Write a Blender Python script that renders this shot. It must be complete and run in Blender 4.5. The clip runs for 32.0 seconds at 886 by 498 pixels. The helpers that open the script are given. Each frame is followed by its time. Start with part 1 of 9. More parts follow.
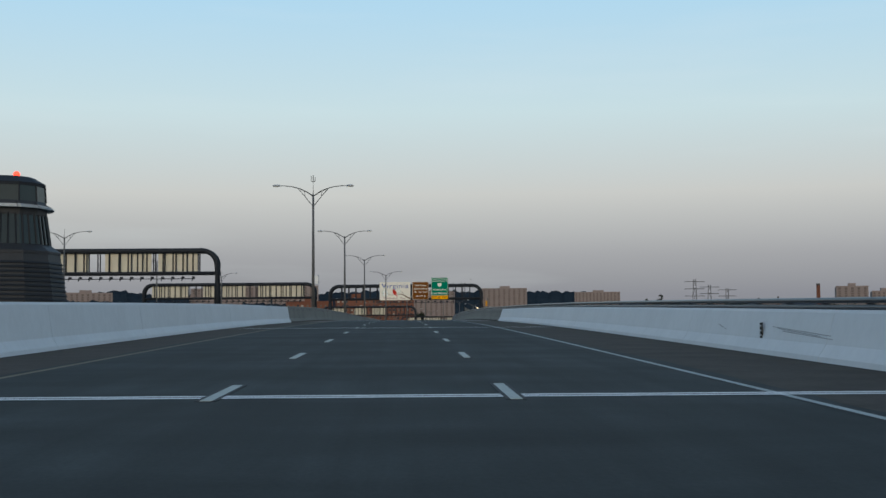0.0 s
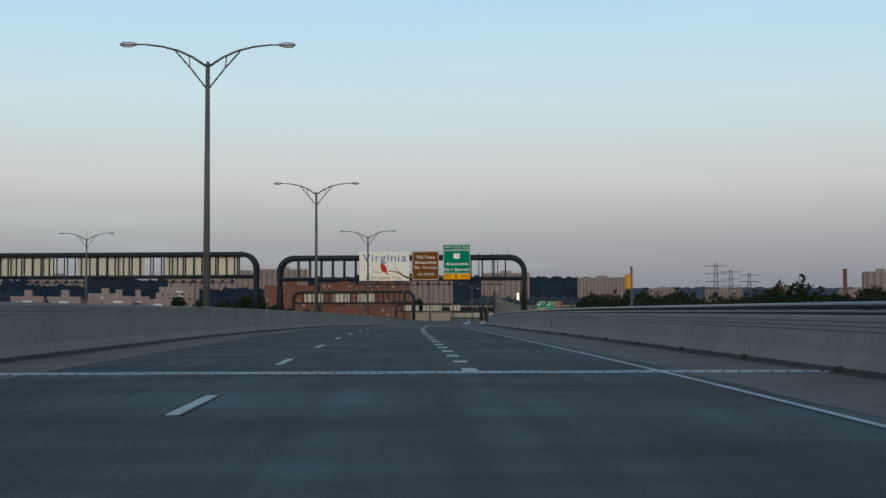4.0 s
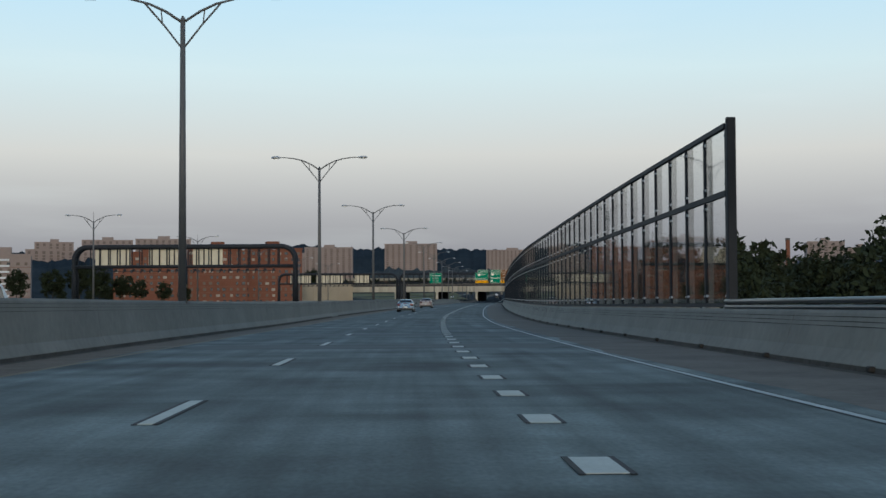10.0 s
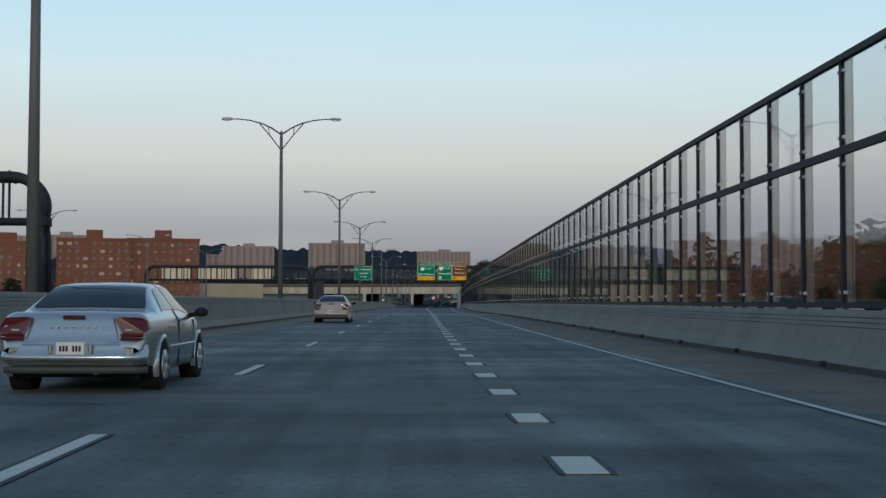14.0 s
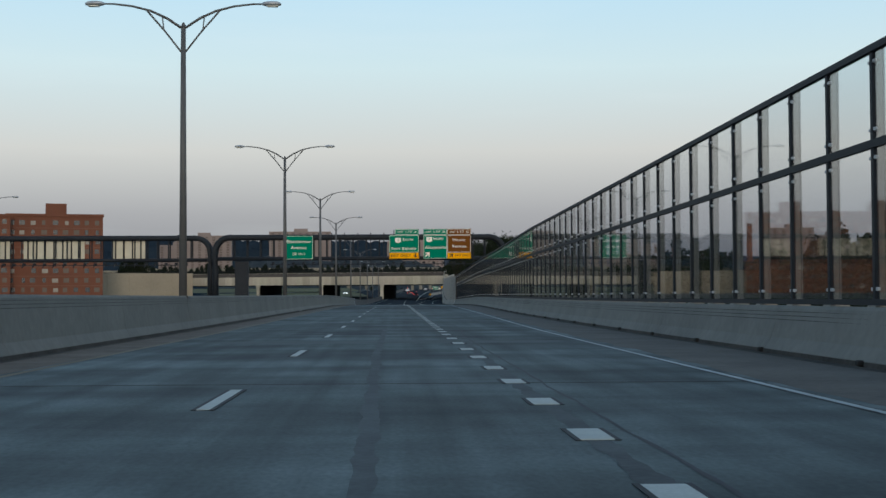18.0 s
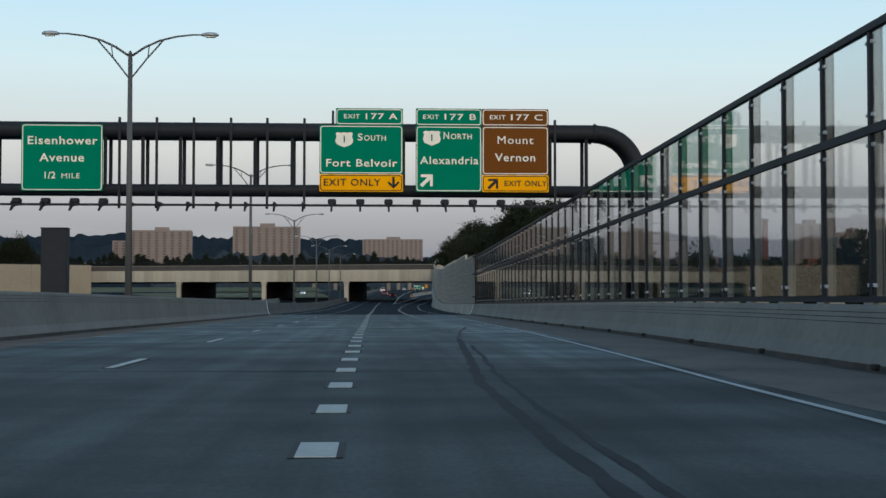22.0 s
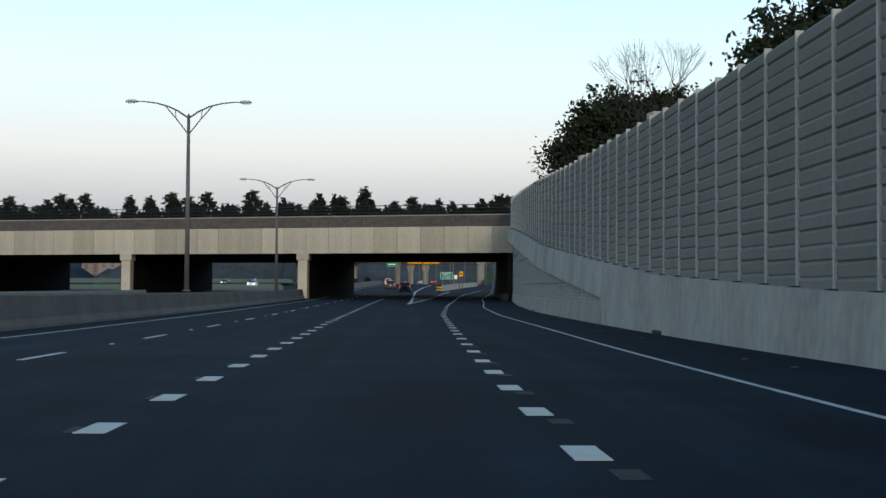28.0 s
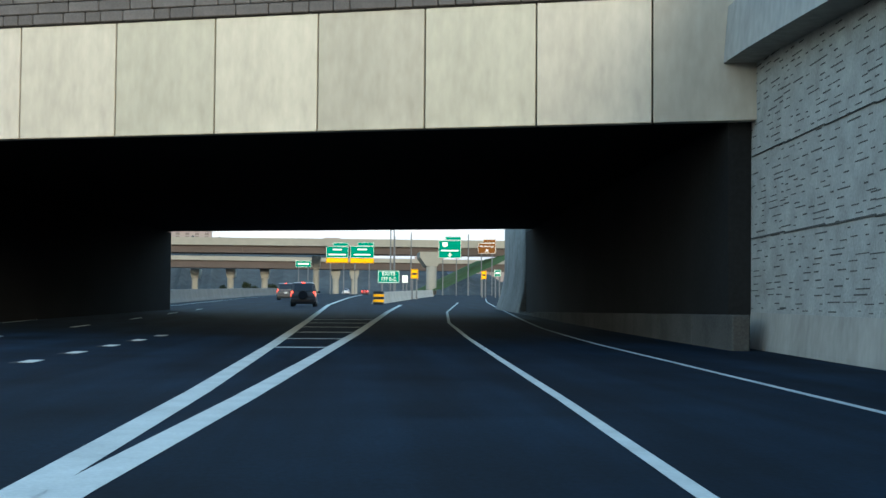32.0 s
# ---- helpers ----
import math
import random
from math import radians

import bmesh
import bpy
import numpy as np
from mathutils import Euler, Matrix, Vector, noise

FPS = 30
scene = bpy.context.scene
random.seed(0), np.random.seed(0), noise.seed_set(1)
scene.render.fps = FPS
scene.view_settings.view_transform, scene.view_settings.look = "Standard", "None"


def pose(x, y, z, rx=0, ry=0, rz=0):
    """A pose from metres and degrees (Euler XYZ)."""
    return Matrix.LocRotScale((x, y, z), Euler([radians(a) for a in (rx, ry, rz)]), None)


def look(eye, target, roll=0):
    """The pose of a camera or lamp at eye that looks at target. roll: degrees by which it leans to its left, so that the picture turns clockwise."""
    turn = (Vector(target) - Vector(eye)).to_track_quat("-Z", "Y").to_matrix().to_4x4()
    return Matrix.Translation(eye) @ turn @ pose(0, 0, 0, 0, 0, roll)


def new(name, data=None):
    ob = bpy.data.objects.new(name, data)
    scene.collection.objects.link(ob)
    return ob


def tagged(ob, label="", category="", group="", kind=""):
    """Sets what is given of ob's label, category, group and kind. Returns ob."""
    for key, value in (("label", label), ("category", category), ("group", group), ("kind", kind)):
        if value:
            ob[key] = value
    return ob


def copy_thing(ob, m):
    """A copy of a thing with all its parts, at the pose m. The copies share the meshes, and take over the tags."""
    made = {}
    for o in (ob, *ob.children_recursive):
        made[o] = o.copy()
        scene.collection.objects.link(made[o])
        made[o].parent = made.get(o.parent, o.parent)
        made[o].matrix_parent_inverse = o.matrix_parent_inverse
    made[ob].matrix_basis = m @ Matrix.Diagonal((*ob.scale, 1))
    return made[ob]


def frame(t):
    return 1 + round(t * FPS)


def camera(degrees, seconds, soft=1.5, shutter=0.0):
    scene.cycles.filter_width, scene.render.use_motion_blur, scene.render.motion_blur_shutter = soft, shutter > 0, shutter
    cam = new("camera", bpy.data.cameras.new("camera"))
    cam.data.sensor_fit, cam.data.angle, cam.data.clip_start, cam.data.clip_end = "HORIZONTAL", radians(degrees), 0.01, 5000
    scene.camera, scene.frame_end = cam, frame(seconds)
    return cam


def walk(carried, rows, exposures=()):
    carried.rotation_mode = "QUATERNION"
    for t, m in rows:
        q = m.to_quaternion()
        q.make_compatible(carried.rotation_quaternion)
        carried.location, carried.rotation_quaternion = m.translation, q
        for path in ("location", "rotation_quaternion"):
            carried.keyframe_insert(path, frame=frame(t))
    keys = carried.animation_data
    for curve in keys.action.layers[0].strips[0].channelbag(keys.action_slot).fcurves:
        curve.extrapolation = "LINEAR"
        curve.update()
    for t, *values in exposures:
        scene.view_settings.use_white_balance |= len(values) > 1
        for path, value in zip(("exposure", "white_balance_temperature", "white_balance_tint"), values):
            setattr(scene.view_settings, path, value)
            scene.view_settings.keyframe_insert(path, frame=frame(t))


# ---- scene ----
EXPO = [(t, e, k, g) for t, e, k, g in ((0, -0.12, 6480, 5), (5, -0.1, 6480, 5), (7, -0.2, 6480, 5), (9, -0.2, 6480, 5), (10, 0.06, 6480, 5), (11, 0.04, 6480, 5), (14, 0.0, 6480, 5), (21, 0.05, 6480, 5), (23, 0.15, 6480, 5),
                           (24, 0.25, 6480, 5), (25, 0.15, 6480, 5), (26.5, 0.3, 6480, 5), (28, 0.45, 6480, 5), (30, 0.45, 6450, 4), (31, 0.75, 6350, 1), (32, 1.62, 6080, -2))]
cam = camera(35.97, 32.0)
PATH = [
    (0, (0.000, 0.000, -2.679), (0.583, 19.949, -1.370), -0.36),
    (0.5, (-0.027, 15.829, -2.271), (0.581, 35.774, -0.921), -0.43),
    (1, (-0.062, 31.556, -1.871), (0.557, 51.505, -0.581), -0.37),
    (1.5, (-0.024, 47.119, -1.488), (0.607, 67.068, -0.208), -0.45),
    (2, (-0.003, 62.850, -1.101), (0.628, 82.804, 0.102), -0.48),
    (2.5, (0.000, 78.428, -0.776), (0.651, 98.382, 0.419), -0.15),
    (4.5, (0.109, 141.333, 0.381), (0.760, 161.295, 1.418), -0.19),
    (5, (0.166, 156.544, 0.546), (0.785, 176.511, 1.505), -0.29),
    (5.5, (0.182, 171.788, 0.693), (0.845, 191.757, 1.591), -0.28),
    (6, (0.199, 187.124, 0.817), (0.900, 207.091, 1.714), -0.45),
    (6.5, (0.273, 202.664, 0.896), (1.051, 222.630, 1.751), -0.42),
    (7, (0.457, 218.297, 0.965), (1.421, 238.257, 1.804), -0.40),
    (7.5, (0.815, 233.731, 1.035), (1.978, 253.679, 1.880), -0.38),
    (8, (1.326, 249.014, 1.090), (2.694, 268.951, 1.898), -0.45),
    (8.5, (2.008, 264.455, 1.098), (3.537, 284.381, 1.876), -0.42),
    (9, (2.836, 279.974, 1.071), (4.564, 299.883, 1.855), -0.16),
    (9.5, (3.771, 295.296, 1.067), (5.719, 315.187, 1.834), -0.27),
    (10, (4.918, 310.681, 1.056), (7.054, 330.553, 1.786), -0.28),
    (10.5, (6.215, 326.424, 1.016), (8.487, 346.283, 1.703), -0.40),
    (11, (7.574, 342.192, 0.944), (9.972, 362.036, 1.623), -0.38),
    (11.5, (8.971, 357.934, 0.846), (11.520, 377.758, 1.549), -0.37),
    (12, (10.513, 373.704, 0.764), (13.171, 393.513, 1.502), -0.32),
    (12.5, (12.128, 389.346, 0.721), (14.931, 409.133, 1.508), -0.38),
    (13, (13.913, 405.070, 0.697), (16.873, 424.835, 1.464), -0.20),
    (13.5, (15.860, 420.513, 0.718), (18.949, 440.258, 1.499), 0.05),
    (14, (17.857, 435.960, 0.765), (21.036, 455.689, 1.556), 0.15),
    (14.5, (19.955, 451.449, 0.799), (23.193, 471.170, 1.585), 0.27),
    (16.5, (29.178, 518.763, 0.878), (32.571, 538.460, 1.598), 0.17),
    (17, (31.598, 535.995, 0.894), (35.077, 555.676, 1.639), 0.20),
    (17.5, (34.105, 553.126, 0.900), (37.641, 572.798, 1.634), -0.20),
    (18, (36.541, 569.744, 0.894), (40.153, 589.404, 1.577), -0.28),
    (18.5, (38.959, 585.928, 0.862), (42.570, 605.586, 1.573), -0.34),
    (19, (41.514, 602.124, 0.807), (45.218, 621.764, 1.532), -0.16),
    (19.5, (44.113, 618.178, 0.800), (47.916, 637.801, 1.505), -0.33),
    (20, (46.705, 634.191, 0.810), (50.579, 653.800, 1.527), -0.45),
    (20.5, (49.373, 650.322, 0.799), (53.303, 669.920, 1.472), -0.28),
    (21, (52.110, 666.673, 0.809), (56.054, 686.268, 1.519), -0.22),
    (21.5, (54.851, 683.072, 0.808), (58.804, 702.665, 1.516), 0.29),
    (22, (57.511, 698.636, 0.808), (61.453, 718.232, 1.516), 0.02),
    (22.5, (60.337, 715.231, 0.837), (64.241, 734.836, 1.475), -0.03),
    (23, (62.999, 731.057, 0.850), (66.906, 750.662, 1.462), 0.03),
    (23.5, (65.691, 747.091, 0.780), (69.558, 766.705, 1.374), -0.09),
    (24, (68.396, 763.191, 0.675), (72.219, 782.814, 1.269), 0.01),
    (24.5, (70.992, 779.445, 0.563), (74.741, 799.080, 1.202), -0.11),
    (25, (73.557, 795.387, 0.474), (77.268, 815.030, 1.088), -0.00),
    (25.5, (76.087, 811.554, 0.380), (79.762, 831.204, 0.972), 0.13),
    (27.5, (86.270, 876.864, 0.012), (90.011, 896.503, 0.583), 0.14),
    (28, (88.640, 891.634, -0.034), (92.438, 911.258, 0.665), 0.31),
    (28.5, (91.041, 906.413, -0.066), (94.914, 926.023, 0.597), 0.47),
    (29, (93.438, 921.276, -0.083), (97.421, 940.865, 0.561), 0.01),
    (29.5, (96.067, 936.338, -0.070), (100.168, 955.898, 0.687), 0.04),
    (30, (98.846, 951.647, -0.027), (103.052, 971.183, 0.781), 0.13),
    (30.5, (101.725, 966.959, 0.094), (106.014, 986.474, 0.977), 0.40),
    (31, (104.563, 981.595, 0.208), (109.020, 1001.074, 1.051), 0.06),
    (31.5, (107.491, 996.123, 0.309), (112.110, 1015.566, 1.119), 0.05),
    (32, (110.524, 1010.602, 0.412), (115.320, 1029.997, 1.308), 0.45),
]
walk(cam, [(t, look(eye, target, roll)) for t, eye, target, roll in PATH], exposures=EXPO)

# road alignment: chainage s along the dotted lane line, offset u to its right
KNOTS = [-60, 180, 240, 300, 360, 420, 480, 640, 800, 920, 1000, 1200, 1600]
TURN = [0.0, 0.0, 2.04, 3.91, 5.43, 6.93, 8.05, 8.66, 8.32, 8.92, 9.49, 10.91, 11.5]
LEVEL_S = [-400, -60, 0, 47, 78, 141, 187, 249, 310, 342, 390, 452, 537, 620, 735, 784, 817, 883, 928, 974, 1019, 1045, 1070, 1118, 1200, 1300, 1600]
LEVEL_Z = [-12, -5.3, -3.78, -2.59, -1.88, -0.73, -0.31, -0.02, 0.0, -0.16, -0.38, -0.30, -0.21, -0.33, -0.25, -0.55, -0.73, -1.09, -1.18, -1.0, -0.69, -0.5, -0.2, 0.6, 2.0, 3.6, 6.0]
_S = np.arange(-60.0, 1600.0, 1.0)
_A = np.radians(np.interp(_S, KNOTS, TURN))
_X = 1.293 + np.concatenate([[0], np.cumsum(np.sin(_A[:-1]))])
_Y = -60 + np.concatenate([[0], np.cumsum(np.cos(_A[:-1]))])


def heading(s):
    return float(np.interp(s, _S, _A))


def level(s):
    w = 12.0
    return float(sum(np.interp(s + d, LEVEL_S, LEVEL_Z) for d in (-w, -w / 2, 0, w / 2, w)) / 5)


def bend(s):
    return float(np.interp(s, [420, 445, 500, 540, 560, 620, 680], [0, 0.2, 0.4, 0.5, 0.5, 0.3, 0]))


def at(s, u, h=0.0):
    """World place at chainage s, offset u, height h over the road."""
    a = heading(s)
    u = u + bend(s)
    if s < -60:
        x, y = _X[0], s
    else:
        x, y = float(np.interp(s, _S, _X)), float(np.interp(s, _S, _Y))
    return Vector((x + u * math.cos(a), y - u * math.sin(a), level(s) + h))


def turned(s, u, h=0.0, extra=0.0):
    """Pose whose +y runs along the road at s."""
    return Matrix.Translation(at(s, u, h)) @ Matrix.Rotation(-heading(s) + radians(extra), 4, "Z")


def right_base(s):
    return float(np.interp(s, [-60, 110, 175, 300, 430, 550, 593, 625, 657, 690, 753, 820, 860, 920, 950, 985, 1010, 1041, 1052, 1075, 1097, 1138, 1200],
                           [6.2, 6.3, 5.9, 5.8, 5.85, 5.85, 5.95, 6.15, 6.4, 7.15, 8.1, 9.2, 9.6, 10.45, 10.7, 11.3, 12.4, 14.2, 14.9, 16.5, 17.9, 21, 26]))


def right_line(s):
    return float(np.interp(s, [-60, 50, 199, 231, 300, 400, 454, 552, 586, 619, 651, 682, 719, 747, 812, 835, 912, 941, 971, 1000, 1033, 1043, 1053, 1068, 1097, 1157, 1200],
                           [3.23, 3.2, 3.24, 3.07, 3.05, 3.0, 3.15, 3.16, 3.22, 3.47, 3.98, 4.45, 4.8, 5.38, 6.65, 6.75, 7.3, 7.9, 8.2, 9.0, 10.8, 11.25, 11.6, 12.4, 14.6, 18.9, 22.5]))


LEFT_BASE = -8.9


def left_base(s):
    return float(np.interp(s, [105, 200], [-9.9, LEFT_BASE]))


DECK_END = 827.0

# ---------- world and light ----------
world = bpy.data.worlds.new("dusk_sky")
scene.world = world
world.use_nodes = True
wn, wl = world.node_tree.nodes, world.node_tree.links
sky = wn.new("ShaderNodeTexSky")
sky.sky_type = "NISHITA"
sky.sun_disc = False
sky.sun_elevation = radians(12.0)
sky.sun_rotation = radians(174)
# dusk gradient by height over the horizon, with the clear-sky model added on top of it
co = wn.new("ShaderNodeTexCoord")
sep = wn.new("ShaderNodeSeparateXYZ")
ramp = wn.new("ShaderNodeValToRGB")
wl.new(co.outputs["Generated"], sep.inputs[0])
wl.new(sep.outputs[2], ramp.inputs[0])
SKY = [(0.0, (0.165, 0.18, 0.262)), (0.03, (0.18, 0.186, 0.27)), (0.06, (0.297, 0.281, 0.342)), (0.105, (0.552, 0.519, 0.52)), (0.165, (0.57, 0.68, 0.73)),
       (0.24, (0.445, 0.66, 0.84)), (0.5, (0.21, 0.35, 0.55)), (1.0, (0.10, 0.18, 0.34))]
while len(ramp.color_ramp.elements) < len(SKY):
    ramp.color_ramp.elements.new(0.5)
for e, (p, c) in zip(ramp.color_ramp.elements, SKY):
    e.position, e.color = p, (*c, 1)
# thin high cloud streaks
mp = wn.new("ShaderNodeMapping")
mp.inputs["Scale"].default_value = (3, 3, 26)
mp.inputs["Rotation"].default_value = (0, radians(-6), 0)
ns = wn.new("ShaderNodeTexNoise")
ns.inputs["Scale"].default_value, ns.inputs["Detail"].default_value = 1.2, 5
cr = wn.new("ShaderNodeMapRange")
cr.inputs[1].default_value, cr.inputs[2].default_value, cr.inputs[4].default_value = 0.55, 0.85, 0.22
wl.new(co.outputs["Generated"], mp.inputs[0])
wl.new(mp.outputs[0], ns.inputs[0])
wl.new(ns.outputs[0], cr.inputs[0])
mixc = wn.new("ShaderNodeMix")
mixc.data_type = "RGBA"
mixc.inputs[7].default_value = (0.72, 0.76, 0.80, 1)
wl.new(cr.outputs[0], mixc.inputs[0])
wl.new(ramp.outputs[0], mixc.inputs[6])
add = wn.new("ShaderNodeMix")
add.data_type, add.blend_type = "RGBA", "ADD"
add.inputs[0].default_value = 0.02
wl.new(mixc.outputs[2], add.inputs[6])
wl.new(sky.outputs[0], add.inputs[7])
# brighter, warmer sky low in the east, behind the traveller
ey = wn.new("ShaderNodeMapRange")
ey.inputs[1].default_value, ey.inputs[2].default_value, ey.inputs[3].default_value, ey.inputs[4].default_value = -1.0, -0.1, 1.0, 0.0
wl.new(sep.outputs[1], ey.inputs[0])
ez = wn.new("ShaderNodeMapRange")
ez.inputs[1].default_value, ez.inputs[2].default_value, ez.inputs[3].default_value, ez.inputs[4].default_value = 0.0, 0.5, 1.0, 0.0
wl.new(sep.outputs[2], ez.inputs[0])
em = wn.new("ShaderNodeMath")
em.operation = "MULTIPLY"
wl.new(ey.outputs[0], em.inputs[0])
wl.new(ez.outputs[0], em.inputs[1])
east = wn.new("ShaderNodeMix")
east.data_type = "RGBA"
east.inputs[7].default_value = (1.55, 1.4, 1.2, 1)
wl.new(em.outputs[0], east.inputs[0])
wl.new(add.outputs[2], east.inputs[6])
wl.new(east.outputs[2], wn["Background"].inputs[0])
wn["Background"].inputs[1].default_value = 1.0
sun = bpy.data.lights.new("sun", "SUN")
sun.energy, sun.angle, sun.color = 0.9, radians(10), (1.0, 0.86, 0.72)
sun_ob = new("sun", sun)
sun_ob.matrix_world = look((0, -100, 44), (12, 100, 0))

# ---------- materials ----------


def material(name, color, rough=0.8, metal=0.0, vary=0.15, scale=1.0, bump=0.0, spread=None, fine=30.0, spec=0.25, random_tint=0.0, hue=0.0):
    m = bpy.data.materials.new(name)
    m.use_nodes = True
    n, l = m.node_tree.nodes, m.node_tree.links
    b = n["Principled BSDF"]
    b.inputs["Roughness"].default_value, b.inputs["Metallic"].default_value = rough, metal
    b.inputs["Specular IOR Level"].default_value = spec
    co = n.new("ShaderNodeTexCoord")
    mp = n.new("ShaderNodeMapping")
    if spread:
        mp.inputs["Scale"].default_value = spread
    l.new(co.outputs["Object"], mp.inputs[0])
    big, small = n.new("ShaderNodeTexNoise"), n.new("ShaderNodeTexNoise")
    big.inputs["Scale"].default_value, small.inputs["Scale"].default_value = scale, scale * fine
    big.inputs["Detail"].default_value = 5
    small.inputs["Detail"].default_value = 3
    l.new(mp.outputs[0], big.inputs[0])
    l.new(mp.outputs[0], small.inputs[0])
    mix = n.new("ShaderNodeMath")
    mix.operation = "MULTIPLY_ADD"
    mix.inputs[1].default_value = 0.4
    l.new(small.outputs[0], mix.inputs[0])
    sc = n.new("ShaderNodeMath")
    sc.operation = "MULTIPLY"
    sc.inputs[1].default_value = 0.6
    l.new(big.outputs[0], sc.inputs[0])
    l.new(sc.outputs[0], mix.inputs[2])
    ramp = n.new("ShaderNodeValToRGB")
    c = Vector(color)
    lo, hi = c * (1 - vary), c * (1 + vary)
    ramp.color_ramp.elements[0].position, ramp.color_ramp.elements[1].position = 0.3, 0.7
    ramp.color_ramp.elements[0].color, ramp.color_ramp.elements[1].color = (*lo, 1), (*hi, 1)
    l.new(mix.outputs[0], ramp.inputs[0])
    out = ramp.outputs[0]
    if random_tint:
        inf = n.new("ShaderNodeObjectInfo")
        hsv = n.new("ShaderNodeHueSaturation")
        mr = n.new("ShaderNodeMapRange")
        mr.inputs[3].default_value, mr.inputs[4].default_value = 1 - random_tint, 1 + random_tint
        l.new(inf.outputs["Random"], mr.inputs[0])
        l.new(mr.outputs[0], hsv.inputs["Value"])
        if hue:
            wn2, hr = n.new("ShaderNodeTexWhiteNoise"), n.new("ShaderNodeMapRange")
            wn2.noise_dimensions = "1D"
            hr.inputs[3].default_value, hr.inputs[4].default_value = 0.5 - hue, 0.5
            l.new(inf.outputs["Random"], wn2.inputs["W"])
            l.new(wn2.outputs["Value"], hr.inputs[0])
            l.new(hr.outputs[0], hsv.inputs["Hue"])
        l.new(out, hsv.inputs["Color"])
        out = hsv.outputs[0]
    l.new(out, b.inputs["Base Color"])
    if bump:
        bp = n.new("ShaderNodeBump")
        bp.inputs["Strength"].default_value, bp.inputs["Distance"].default_value = bump, 0.02
        l.new(small.outputs[0], bp.inputs["Height"])
        l.new(bp.outputs[0], b.inputs["Normal"])
    return m


def plain(name, color, rough=0.6, metal=0.0, emit=0.0):
    m = bpy.data.materials.new(name)
    m.use_nodes = True
    b = m.node_tree.nodes["Principled BSDF"]
    b.inputs["Base Color"].default_value = (*color, 1)
    b.inputs["Roughness"].default_value, b.inputs["Metallic"].default_value = rough, metal
    if rough >= 0.45 and not metal:
        b.inputs["Specular IOR Level"].default_value = 0.12
    if emit:
        b.inputs["Emission Color"].default_value, b.inputs["Emission Strength"].default_value = (*color, 1), emit
    return m




